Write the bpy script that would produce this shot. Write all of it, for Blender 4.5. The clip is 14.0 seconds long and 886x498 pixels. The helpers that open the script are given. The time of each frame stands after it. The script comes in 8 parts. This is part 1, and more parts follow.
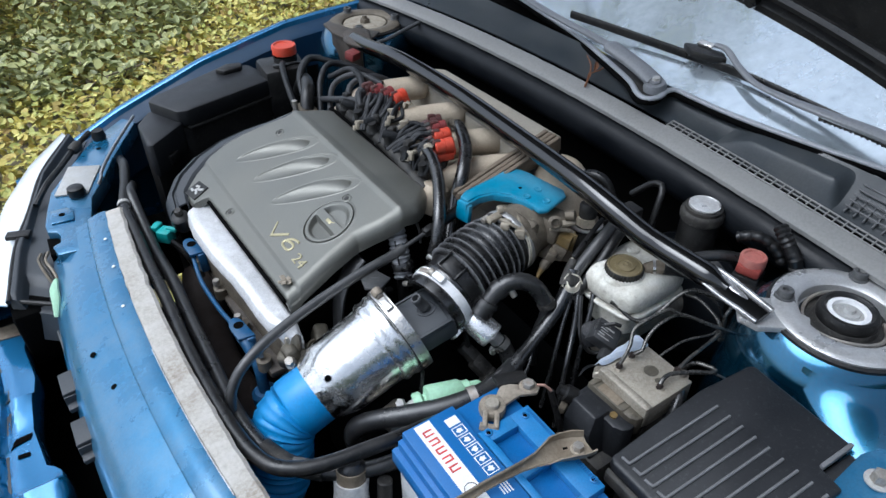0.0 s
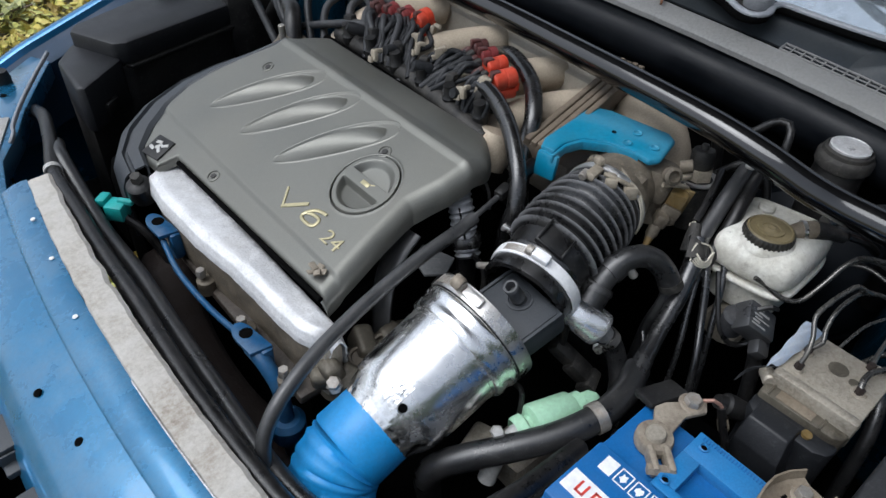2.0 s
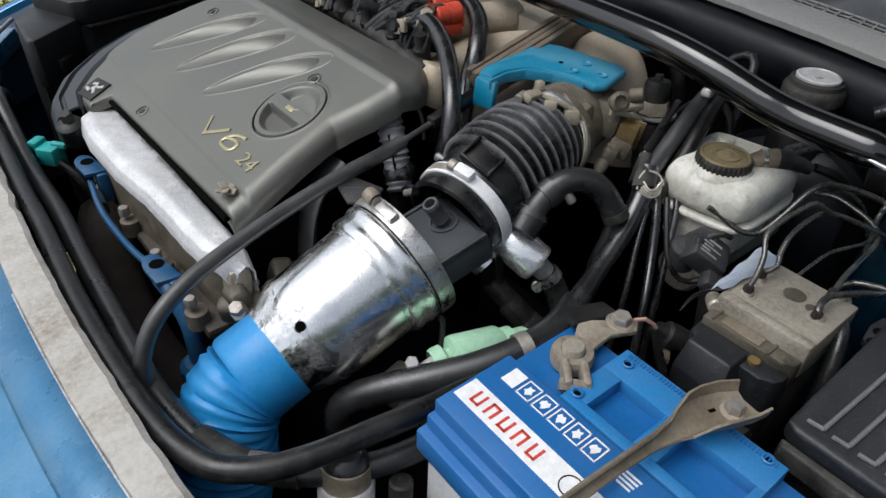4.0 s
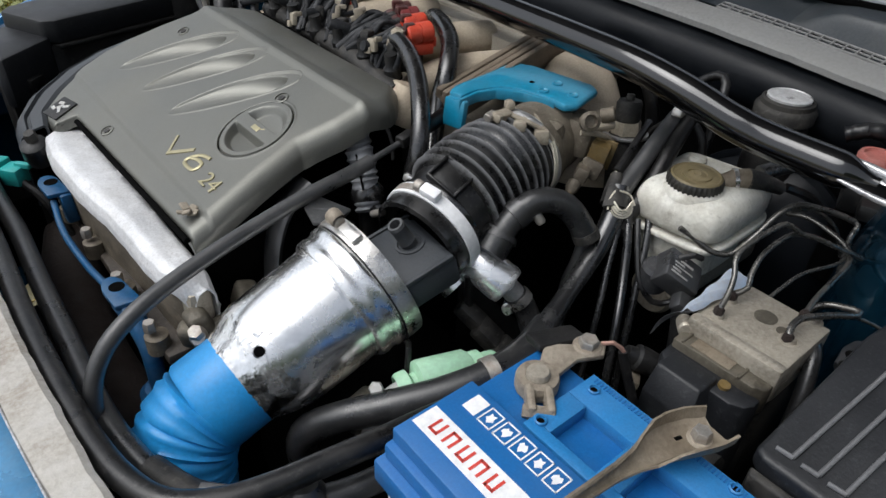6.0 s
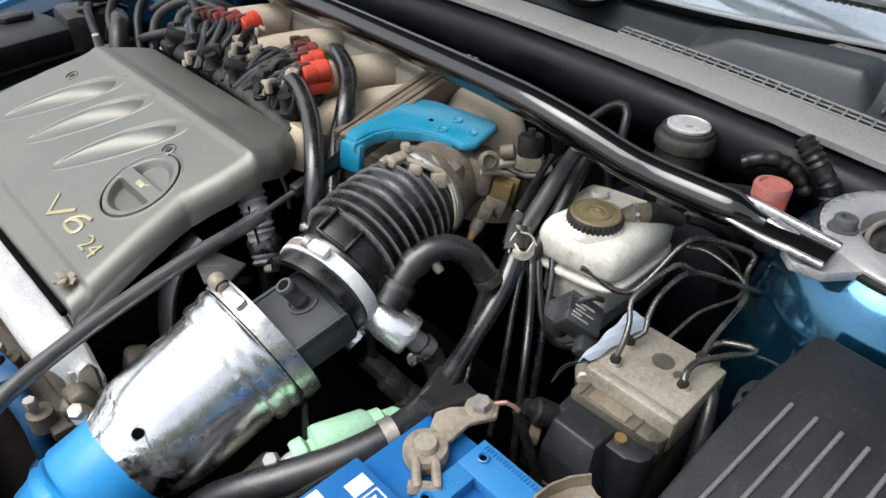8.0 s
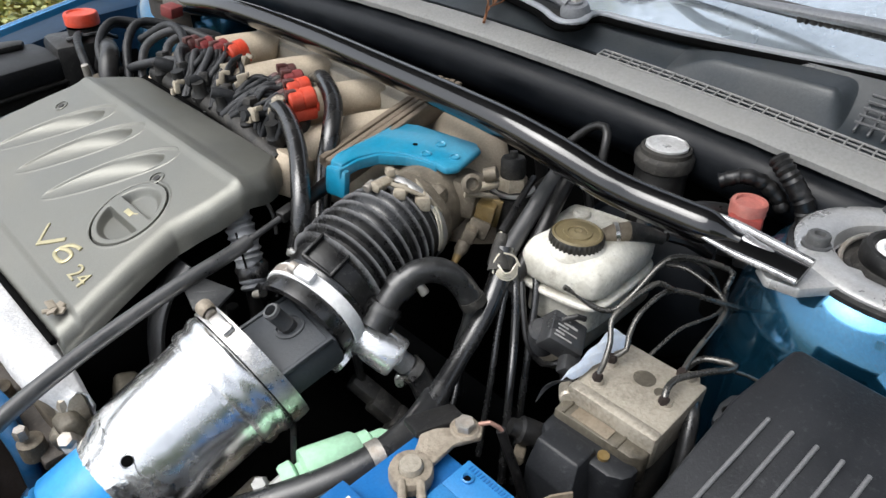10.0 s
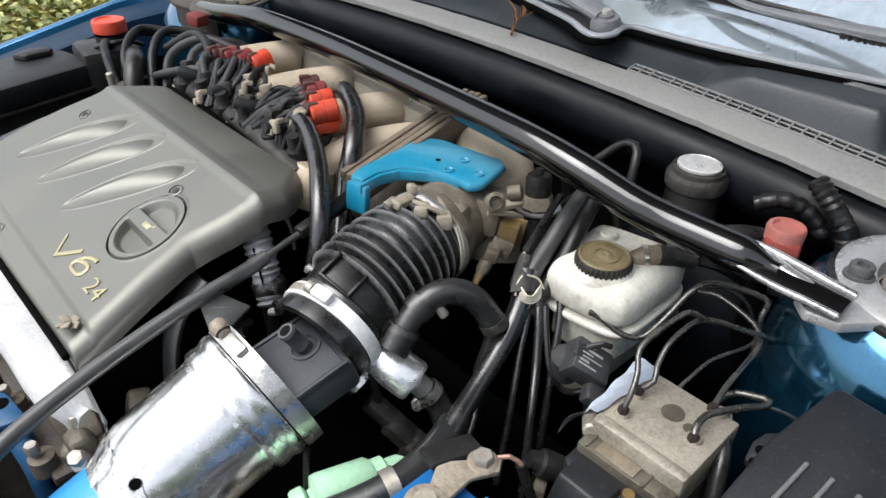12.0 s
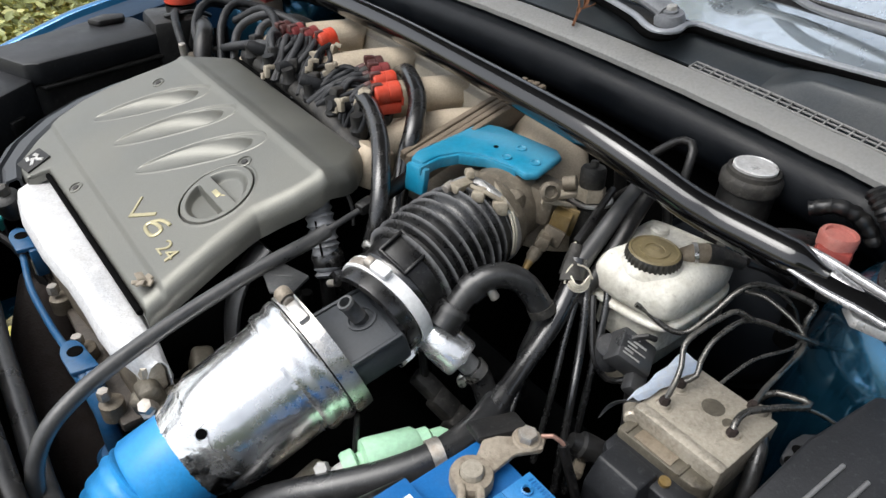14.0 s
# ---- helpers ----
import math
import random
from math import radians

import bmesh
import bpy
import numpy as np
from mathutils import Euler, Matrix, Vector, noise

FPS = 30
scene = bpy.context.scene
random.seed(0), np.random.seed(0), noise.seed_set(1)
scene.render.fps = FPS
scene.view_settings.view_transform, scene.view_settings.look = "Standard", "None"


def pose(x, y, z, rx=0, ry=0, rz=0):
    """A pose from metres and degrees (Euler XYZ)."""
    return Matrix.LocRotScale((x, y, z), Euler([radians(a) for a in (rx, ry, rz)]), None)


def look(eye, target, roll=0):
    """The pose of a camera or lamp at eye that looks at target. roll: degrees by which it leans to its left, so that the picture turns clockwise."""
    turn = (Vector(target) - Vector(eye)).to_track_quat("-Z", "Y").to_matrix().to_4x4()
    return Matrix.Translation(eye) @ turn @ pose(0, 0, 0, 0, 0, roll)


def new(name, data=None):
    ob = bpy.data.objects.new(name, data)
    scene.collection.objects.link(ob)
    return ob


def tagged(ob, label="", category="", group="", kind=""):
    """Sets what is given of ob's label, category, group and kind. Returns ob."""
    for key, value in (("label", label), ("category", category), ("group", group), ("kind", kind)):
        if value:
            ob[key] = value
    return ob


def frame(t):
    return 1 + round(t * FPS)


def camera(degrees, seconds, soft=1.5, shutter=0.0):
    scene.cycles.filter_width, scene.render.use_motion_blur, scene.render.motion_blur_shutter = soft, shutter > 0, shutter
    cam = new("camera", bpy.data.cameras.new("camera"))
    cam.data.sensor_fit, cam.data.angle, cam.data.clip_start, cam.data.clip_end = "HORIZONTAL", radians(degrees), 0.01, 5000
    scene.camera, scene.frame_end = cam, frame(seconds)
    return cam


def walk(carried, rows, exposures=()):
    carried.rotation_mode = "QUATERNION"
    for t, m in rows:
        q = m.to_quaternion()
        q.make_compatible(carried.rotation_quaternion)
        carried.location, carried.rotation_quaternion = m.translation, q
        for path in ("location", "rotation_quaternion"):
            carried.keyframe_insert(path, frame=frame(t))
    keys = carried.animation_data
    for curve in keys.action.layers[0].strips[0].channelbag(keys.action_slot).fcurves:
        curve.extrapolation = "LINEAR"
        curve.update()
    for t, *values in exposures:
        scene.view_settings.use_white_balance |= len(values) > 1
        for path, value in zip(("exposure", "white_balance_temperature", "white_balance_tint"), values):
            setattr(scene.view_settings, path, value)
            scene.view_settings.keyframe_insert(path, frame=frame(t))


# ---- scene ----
cam = camera(67.0, 14.0)
PATH = [
    (0, (0.0000, 0.0000, 1.4500), (0.8744, 1.3112, 0.2186), 0.00),
    (0.5, (-0.0110, -0.0024, 1.4496), (0.9116, 1.3222, 0.2688), 0.98),
    (1, (-0.0357, 0.0386, 1.4296), (0.7129, 1.4256, 0.1984), -2.76),
    (1.5, (-0.0506, 0.1631, 1.3917), (0.9008, 1.3877, 0.1287), 1.27),
    (2, (-0.0314, 0.3004, 1.2878), (0.9986, 1.3944, -0.0322), 3.81),
    (2.5, (0.0151, 0.2911, 1.1977), (1.1159, 1.3385, -0.1027), 3.17),
    (2.7, (0.0195, 0.2819, 1.1875), (1.1021, 1.3643, -0.0995), 5.39),
    (4.8, (0.0368, 0.1771, 1.1531), (1.0198, 1.4747, -0.0088), 1.58),
    (5, (0.0348, 0.1812, 1.1568), (1.0362, 1.4840, 0.0166), 3.05),
    (5.5, (0.0372, 0.1910, 1.1512), (1.0732, 1.4566, 0.0002), 3.34),
    (6, (0.0585, 0.1966, 1.1514), (1.1247, 1.4190, -0.0186), 3.00),
    (6.5, (0.0931, 0.1985, 1.1437), (1.1311, 1.4089, -0.0635), 1.71),
    (7, (0.1108, 0.1878, 1.1686), (1.1708, 1.3676, -0.0498), 1.14),
    (7.5, (0.1234, 0.1838, 1.1878), (1.2353, 1.3555, 0.0084), 2.33),
    (8, (0.1356, 0.1900, 1.1824), (1.2840, 1.3372, 0.0140), 2.21),
    (8.5, (0.1358, 0.1861, 1.1899), (1.2994, 1.3269, 0.0303), 1.78),
    (8.7, (0.1365, 0.1816, 1.1906), (1.3142, 1.3203, 0.0434), 1.94),
    (11, (0.1389, 0.1784, 1.1966), (1.3169, 1.3454, 0.0784), 1.09),
    (11.5, (0.1417, 0.1792, 1.1966), (1.3299, 1.3482, 0.0914), 1.02),
    (12, (0.1574, 0.1956, 1.1948), (1.2912, 1.4074, 0.0786), 1.23),
    (12.5, (0.1738, 0.2190, 1.1916), (1.2268, 1.4400, 0.0082), 0.22),
    (13, (0.1570, 0.2183, 1.1893), (1.2138, 1.3577, -0.0697), 2.86),
    (13.5, (0.1314, 0.1895, 1.1952), (1.1410, 1.3953, -0.0404), 1.21),
    (14, (0.1290, 0.1953, 1.2100), (1.1662, 1.4451, 0.0428), 3.01),
]
walk(cam, [(t, look(eye, target, roll)) for t, eye, target, roll in PATH],
     exposures=[(0, 0.40, 5650, 8), (1, 0.34, 5700, 8), (2, 0.16, 5950, 9), (2.7, 0.18, 6100, 9), (4.8, 0.06, 6200, 9), (6, 0.18, 6250, 9), (7.5, 0.75, 6330, 9), (8.7, 0.85, 6330, 9),
                (11, 0.92, 6350, 9), (12, 0.88, 6350, 9), (13, 0.86, 6380, 9), (14, 0.76, 6400, 9)])

# ---- light: bright overcast sky with a wide, soft sun ----
world = bpy.data.worlds.new("sky")
scene.world = world
world.use_nodes = True
wn, wl = world.node_tree.nodes, world.node_tree.links
sky = wn.new("ShaderNodeTexSky")
sky.sky_type, sky.sun_disc = "NISHITA", False
sky.sun_elevation, sky.sun_rotation = radians(60), radians(300)
sky.air_density, sky.dust_density, sky.ozone_density = 1.0, 3.0, 1.0
veil = wn.new("ShaderNodeHueSaturation")
veil.inputs["Saturation"].default_value = 0.30
wl.new(sky.outputs[0], veil.inputs["Color"])
wl.new(veil.outputs[0], wn["Background"].inputs["Color"])
wn["Background"].inputs["Strength"].default_value = 0.15
sun_data = bpy.data.lights.new("sun", "SUN")
sun_data.energy, sun_data.angle, sun_data.color = 1.6, radians(50), (1.0, 0.97, 0.93)
sun = new("sun", sun_data)
sun.matrix_basis = look((-1.0, 1.35, 3.7), (0.4, 0.8, 0.7))


# ---- mesh tools ----
def V(*a):
    return Vector(a)


def finish(bm, name, material, angle=38):
    me = bpy.data.meshes.new(name)
    bmesh.ops.recalc_face_normals(bm, faces=bm.faces[:])
    bm.to_mesh(me)
    bm.free()
    me.materials.append(material)
    me.shade_smooth()
    me.set_sharp_from_angle(angle=radians(angle))
    return me


PLACE = {}


def thing(name, label, category, at=(0, 0, 0), group="", kind=""):
    """An empty at the base of a thing made of parts."""
    ob = new(name)
    ob.empty_display_size = 0.02
    ob.matrix_basis = Matrix.Translation(at)
    PLACE[ob] = Matrix.Translation(at)
    return tagged(ob, label, category, group, kind)


def part(name, bm, material, parent, label="", angle=38):
    """One mesh, in world metres, under a thing or a part."""
    ob = new(name, finish(bm, name, material, angle))
    ob.parent = parent
    ob.matrix_parent_inverse = PLACE[parent].inverted()
    PLACE[ob] = Matrix.Identity(4)
    if label:
        ob["label"] = label
    return ob


def solid(name, bm, material, label, category, group="", kind="", angle=38):
    """A thing that is one mesh."""
    ob = new(name, finish(bm, name, material, angle))
    PLACE[ob] = Matrix.Identity(4)
    return tagged(ob, label, category, group, kind)


def frame_of(a, b, up=(0, 0, 1)):
    """A pose at a whose z axis points to b."""
    z = (Vector(b) - Vector(a)).normalized()
    x = Vector(up).cross(z)
    if x.length < 1e-4:
        x = Vector((1, 0, 0))
    x.normalize()
    y = z.cross(x)
    m = Matrix((x, y, z)).transposed().to_4x4()
    return Matrix.Translation(a) @ m


def add_box(bm, c, s, bevel=0.003, turn=None, seg=2):
    """A bevelled box with centre c and size s."""
    t = bmesh.new()
    bmesh.ops.create_cube(t, size=1.0)
    bmesh.ops.scale(t, vec=s, verts=t.verts)
    if bevel:
        bmesh.ops.bevel(t, geom=t.edges[:], offset=min(bevel, 0.45 * min(s)), segments=seg, profile=0.5, affect="EDGES")
    m = Matrix.Translation(c) @ (turn or Matrix.Identity(4))
    return merge(bm, t, m)


def merge(bm, t, m=None):
    if m is not None:
        bmesh.ops.transform(t, matrix=m, verts=t.verts)
    me = bpy.data.meshes.new("tmp")
    t.to_mesh(me)
    t.free()
    bm.from_mesh(me)
    bpy.data.meshes.remove(me)
    return bm


def box(c, s, bevel=0.003, turn=None, seg=2):
    return add_box(bmesh.new(), c, s, bevel, turn, seg)


def span(x0, x1, y0, y1, z0, z1, bevel=0.003):
    return box(((x0 + x1) / 2, (y0 + y1) / 2, (z0 + z1) / 2), (x1 - x0, y1 - y0, z1 - z0), bevel)


def lathe(profile, a, b, seg=32, up=(0, 0, 1), bm=None, wobble=0.0):
    """A turned body: profile rows (radius, height along a to b in metres)."""
    own = bmesh.new()
    rings = []
    for r, h in profile:
        if r < 1e-6:
            rings.append([own.verts.new((0, 0, h))])
        else:
            rings.append([own.verts.new((r * math.cos(2 * math.pi * k / seg), r * math.sin(2 * math.pi * k / seg), h)) for k in range(seg)])
    for p, q in zip(rings, rings[1:]):
        for k in range(seg):
            n = (k + 1) % seg
            if len(p) == 1 and len(q) == 1:
                continue
            if len(p) == 1:
                own.faces.new((p[0], q[k], q[n]))
            elif len(q) == 1:
                own.faces.new((p[k], p[n], q[0]))
            else:
                own.faces.new((p[k], p[n], q[n], q[k]))
    if wobble:
        for v in own.verts:
            d = noise.noise(v.co * 28) + 0.5 * noise.noise(v.co * 75)
            v.co.x *= 1 + wobble * d
            v.co.y *= 1 + wobble * d
    return merge(bm if bm is not None else bmesh.new(), own, frame_of(a, b, up))


def rod(a, b, r, seg=14, bevel=0.0, bm=None):
    """A closed cylinder from a to b."""
    h = (Vector(b) - Vector(a)).length
    e = min(bevel or 0.15 * r, 0.45 * h)
    return lathe([(0, 0), (r - e, 0), (r, e), (r, h - e), (r - e, h), (0, h)], a, b, seg, bm=bm)


def hexbolt(a, b, r, bm=None):
    h = (Vector(b) - Vector(a)).length
    return lathe([(0, 0), (r, 0), (r, h * 0.85), (r * 0.85, h), (0, h)], a, b, 6, bm=bm)


def spline(points, step=0.008):
    """A smooth way through the points (centripetal Catmull-Rom), cut into even steps."""
    p = [Vector(q) for q in points]
    if len(p) == 2:
        p.insert(1, (p[0] + p[1]) / 2)
    p = [2 * p[0] - p[1]] + p + [2 * p[-1] - p[-2]]
    fine = []
    for k in range(1, len(p) - 2):
        n = max(4, int((p[k + 1] - p[k]).length / 0.003))
        for j in range(n):
            t = j / n
            a, b, c, d = p[k - 1], p[k], p[k + 1], p[k + 2]
            fine.append(0.5 * ((2 * b) + (c - a) * t + (2 * a - 5 * b + 4 * c - d) * t * t + (3 * b - a - 3 * c + d) * t ** 3))
    fine.append(p[-2])
    out, run = [fine[0]], 0.0
    for a, b in zip(fine, fine[1:]):
        run += (b - a).length
        if run >= step:
            out.append(b)
            run = 0.0
    if (out[-1] - fine[-1]).length > 1e-4:
        out.append(fine[-1])
    return out


def tube(points, r, seg=12, step=0.008, bm=None, flat=1.0, up=None):
    """A hose along a smooth way; r: a radius, or a function of the length run and of the share of the way."""
    way = spline(points, step)
    own = bmesh.new()
    length, runs = 0.0, [0.0]
    for a, b in zip(way, way[1:]):
        length += (b - a).length
        runs.append(length)
    rings, side = [], None
    for k, p in enumerate(way):
        z = (way[min(k + 1, len(way) - 1)] - way[max(k - 1, 0)]).normalized()
        if side is None:
            side = Vector(up) if up else (Vector((0, 0, 1)) if abs(z.z) < 0.9 else Vector((1, 0, 0)))
        side = (side - z * side.dot(z)).normalized()
        other = z.cross(side)
        rad = r(runs[k], runs[k] / length) if callable(r) else r
        rings.append([own.verts.new(p + rad * (math.cos(2 * math.pi * j / seg) * side * flat + math.sin(2 * math.pi * j / seg) * other)) for j in range(seg)])
    for p, q in zip(rings, rings[1:]):
        for j in range(seg):
            n = (j + 1) % seg
            own.faces.new((p[j], p[n], q[n], q[j]))
    own.faces.new(rings[0][::-1])
    own.faces.new(rings[-1])
    return merge(bm if bm is not None else bmesh.new(), own)


def ribs(r, depth, pitch):
    return lambda run, share: r - depth * (0.5 + 0.5 * math.cos(2 * math.pi * run / pitch)) ** 1.6


def prism(points, z0, z1, bevel=0.003, bm=None, m=None):
    """A plan outline raised from z0 to z1, its edges rounded."""
    own = bmesh.new()
    lo = [own.verts.new((x, y, z0)) for x, y in points]
    hi = [own.verts.new((x, y, z1)) for x, y in points]
    n = len(points)
    own.faces.new(lo[::-1])
    own.faces.new(hi)
    for k in range(n):
        own.faces.new((lo[k], lo[(k + 1) % n], hi[(k + 1) % n], hi[k]))
    bmesh.ops.recalc_face_normals(own, faces=own.faces[:])
    if bevel:
        bmesh.ops.bevel(own, geom=own.edges[:], offset=bevel, segments=2, profile=0.5, affect="EDGES", clamp_overlap=True)
    return merge(bm if bm is not None else bmesh.new(), own, m)


def pillow(points, z0, z1, r, rounds=3):
    """A closed plan outline, its corners rounded, raised into a body with soft upper and lower edges."""
    p = [Vector(q) for q in points]
    for _ in range(rounds):
        p = [a.lerp(b, f) for a, b in zip(p, p[1:] + p[:1]) for f in (0.25, 0.75)]
    mid = sum(p, Vector((0, 0))) / len(p)
    own = bmesh.new()
    rings = []
    for k in range(7):
        a = math.pi / 2 * k / 6
        rings.append((r * (1 - math.sin(a)), z0 + r * 0.6 * (1 - math.cos(a))))
    rings += [(r * (1 - math.cos(math.pi / 2 * k / 8)), z1 - r * (1 - math.sin(math.pi / 2 * k / 8))) for k in range(9)]
    loops = []
    for inset, z in rings:
        loops.append([own.verts.new((*(q + (mid - q).normalized() * inset), z)) for q in p])
    n = len(p)
    for a, b in zip(loops, loops[1:]):
        for k in range(n):
            own.faces.new((a[k], a[(k + 1) % n], b[(k + 1) % n], b[k]))
    own.faces.new(loops[0][::-1])
    own.faces.new(loops[-1])
    return own


def sweep(profile, stations, bm=None, closed=False):
    """A profile of (x, z) rows carried through stations (y, dx, dz, scale)."""
    own = bmesh.new()
    rows = [[own.verts.new((x * s + dx, y, z + dz)) for x, z in profile] for y, dx, dz, s in stations]
    n = len(profile)
    for p, q in zip(rows, rows[1:]):
        for k in range(n if closed else n - 1):
            own.faces.new((p[k], p[(k + 1) % n], q[(k + 1) % n], q[k]))
    if closed:
        own.faces.new(rows[0])
        own.faces.new(rows[-1][::-1])
    return merge(bm if bm is not None else bmesh.new(), own)


def shell(bm, thickness):
    """Gives an open sheet a thickness."""
    bmesh.ops.recalc_face_normals(bm, faces=bm.faces[:])
    bmesh.ops.solidify(bm, geom=bm.faces[:], thickness=thickness)
    return bm


def grid(nx, ny, place):
    """A sheet of nx by ny cells; place(u, v) gives the point."""
    bm = bmesh.new()
    rows = [[bm.verts.new(place(i / nx, j / ny)) for j in range(ny + 1)] for i in range(nx + 1)]
    for i in range(nx):
        for j in range(ny):
            bm.faces.new((rows[i][j], rows[i + 1][j], rows[i + 1][j + 1], rows[i][j + 1]))
    return bm


def smoothstep(a, b, x):
    t = min(1.0, max(0.0, (x - a) / (b - a)))
    return t * t * (3 - 2 * t)


def lerp_table(rows, x):
    """Linear reading of sorted rows (x, value)."""
    if x <= rows[0][0]:
        return rows[0][1]
    for (a, p), (b, q) in zip(rows, rows[1:]):
        if x <= b:
            return p + (q - p) * (x - a) / (b - a)
    return rows[-1][1]


def lettering(name, text, size, depth, m, material, parent, label=""):
    cu = bpy.data.curves.new(name, "FONT")
    cu.body, cu.size, cu.extrude, cu.bevel_depth = text, size, depth, depth * 0.4
    cu.align_x, cu.align_y = "CENTER", "CENTER"
    cu.offset = -depth * 0.5
    tmp = bpy.data.objects.new("tmp", cu)
    me = bpy.data.meshes.new_from_object(tmp)
    bpy.data.objects.remove(tmp)
    me.transform(m)
    me.name = name
    me.materials.clear()
    me.materials.append(material)
    ob = new(name, me)
    ob.parent = parent
    ob.matrix_parent_inverse = PLACE[parent].inverted()
    PLACE[ob] = Matrix.Identity(4)
    if label:
        ob["label"] = label
    return ob


# ---- materials ----
def surface(name, color, second=None, rough=0.5, metal=0.0, big=9.0, fine=160.0, bump=0.15, coat=0.0, spread=0.12, amount=0.5, dust=None,
            dusty=0.0, dust_scale=14.0, specular=0.5, through_light=0.0, flakes=0.0, crest_tone=None, crest_at=(0.53, 0.60), specks=0.0):
    """A worn surface: two colours mixed by a broad noise, a fine grain in bump and gloss, and blotches of dust."""
    ma = bpy.data.materials.new(name)
    ma.use_nodes = True
    n, l = ma.node_tree.nodes, ma.node_tree.links
    b = n["Principled BSDF"]
    co = n.new("ShaderNodeTexCoord")

    def noise_at(scale, detail=6.0, rough_=0.6):
        t = n.new("ShaderNodeTexNoise")
        t.inputs["Scale"].default_value, t.inputs["Detail"].default_value, t.inputs["Roughness"].default_value = scale, detail, rough_
        l.new(co.outputs["Object"], t.inputs["Vector"])
        return t

    def ramp(source, lo, hi):
        r = n.new("ShaderNodeMapRange")
        r.inputs["From Min"].default_value, r.inputs["From Max"].default_value = lo, hi
        l.new(source, r.inputs["Value"])
        return r.outputs[0]

    def mix(f, a, c):
        m = n.new("ShaderNodeMix")
        m.data_type = "RGBA"
        l.new(f, m.inputs["Factor"])
        for k, v in ((6, a), (7, c)):
            if isinstance(v, tuple):
                m.inputs[k].default_value = (*v, 1)
            else:
                l.new(v, m.inputs[k])
        return m.outputs[2]

    broad, grain = noise_at(big), noise_at(fine, 3.0)
    second = second or tuple(c * 0.7 for c in color)
    tone = mix(ramp(broad.outputs["Fac"], 0.5 - amount * 0.5, 0.5 + amount * 0.5), second, color)
    tone = mix(ramp(grain.outputs["Fac"], 0.25, 0.95), tone, tuple(min(1.0, c * 1.30 + 0.001) for c in color))
    gloss = ramp(grain.outputs["Fac"], 0.2, 0.8)
    rr = n.new("ShaderNodeMapRange")
    rr.inputs["To Min"].default_value, rr.inputs["To Max"].default_value = max(0.02, rough - spread), min(1.0, rough + spread)
    l.new(ramp(broad.outputs["Fac"], 0.3, 0.7), rr.inputs["Value"])
    rough_out = rr.outputs[0]
    if dust:
        d = noise_at(dust_scale, 9.0, 0.7)
        f = n.new("ShaderNodeMath")
        f.operation = "MULTIPLY"
        l.new(ramp(d.outputs["Fac"], 0.42, 0.72), f.inputs[0])
        f.inputs[1].default_value = dusty
        tone = mix(f.outputs[0], tone, dust)
        ra = n.new("ShaderNodeMix")
        l.new(f.outputs[0], ra.inputs[0])
        l.new(rough_out, ra.inputs[2])
        ra.inputs[3].default_value = 0.95
        rough_out = ra.outputs[0]
        if metal:
            me_ = n.new("ShaderNodeMath")
            me_.operation = "MULTIPLY_ADD"
            l.new(f.outputs[0], me_.inputs[0])
            me_.inputs[1].default_value, me_.inputs[2].default_value = -metal, metal
            l.new(me_.outputs[0], b.inputs["Metallic"])
    elif metal:
        b.inputs["Metallic"].default_value = metal
    if specks:
        # fine grime: small light and dark flecks
        sp = noise_at(fine * 0.45, 4.0, 0.75)
        f2 = n.new("ShaderNodeMath")
        f2.operation = "MULTIPLY"
        l.new(ramp(sp.outputs["Fac"], 0.56, 0.70), f2.inputs[0])
        f2.inputs[1].default_value = specks
        tone = mix(f2.outputs[0], tone, tuple(c * 0.8 + 0.035 for c in (dust or color)))
    # pale tone on raised edges, drawn as bright streaks on worn ribs
    if crest_tone:
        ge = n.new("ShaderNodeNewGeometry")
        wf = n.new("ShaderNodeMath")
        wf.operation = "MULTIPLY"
        l.new(ramp(ge.outputs["Pointiness"], *crest_at), wf.inputs[0])
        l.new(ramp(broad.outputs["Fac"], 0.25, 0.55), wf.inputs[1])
        tone = mix(wf.outputs[0], tone, crest_tone)
    if flakes:
        vo = n.new("ShaderNodeTexVoronoi")
        vo.inputs["Scale"].default_value = 2600
        l.new(co.outputs["Object"], vo.inputs["Vector"])
        fl = mix(ramp(vo.outputs["Color"], 0.2, 1.0), tone, tuple(min(1.0, c * (1 + flakes) + 0.02) for c in color))
        tone = fl
    l.new(tone, b.inputs["Base Color"])
    l.new(rough_out, b.inputs["Roughness"])
    b.inputs["Specular IOR Level"].default_value = specular
    if coat:
        b.inputs["Coat Weight"].default_value, b.inputs["Coat Roughness"].default_value = coat, 0.06
    if through_light:
        b.inputs["Subsurface Weight"].default_value = through_light
        b.inputs["Subsurface Radius"].default_value = (0.02, 0.02, 0.018)
        b.inputs["Subsurface Scale"].default_value = 0.5
    if bump:
        bu = n.new("ShaderNodeBump")
        bu.inputs["Strength"].default_value, bu.inputs["Distance"].default_value = bump, 0.002
        l.new(grain.outputs["Fac"], bu.inputs["Height"])
        l.new(bu.outputs[0], b.inputs["Normal"])
    return ma


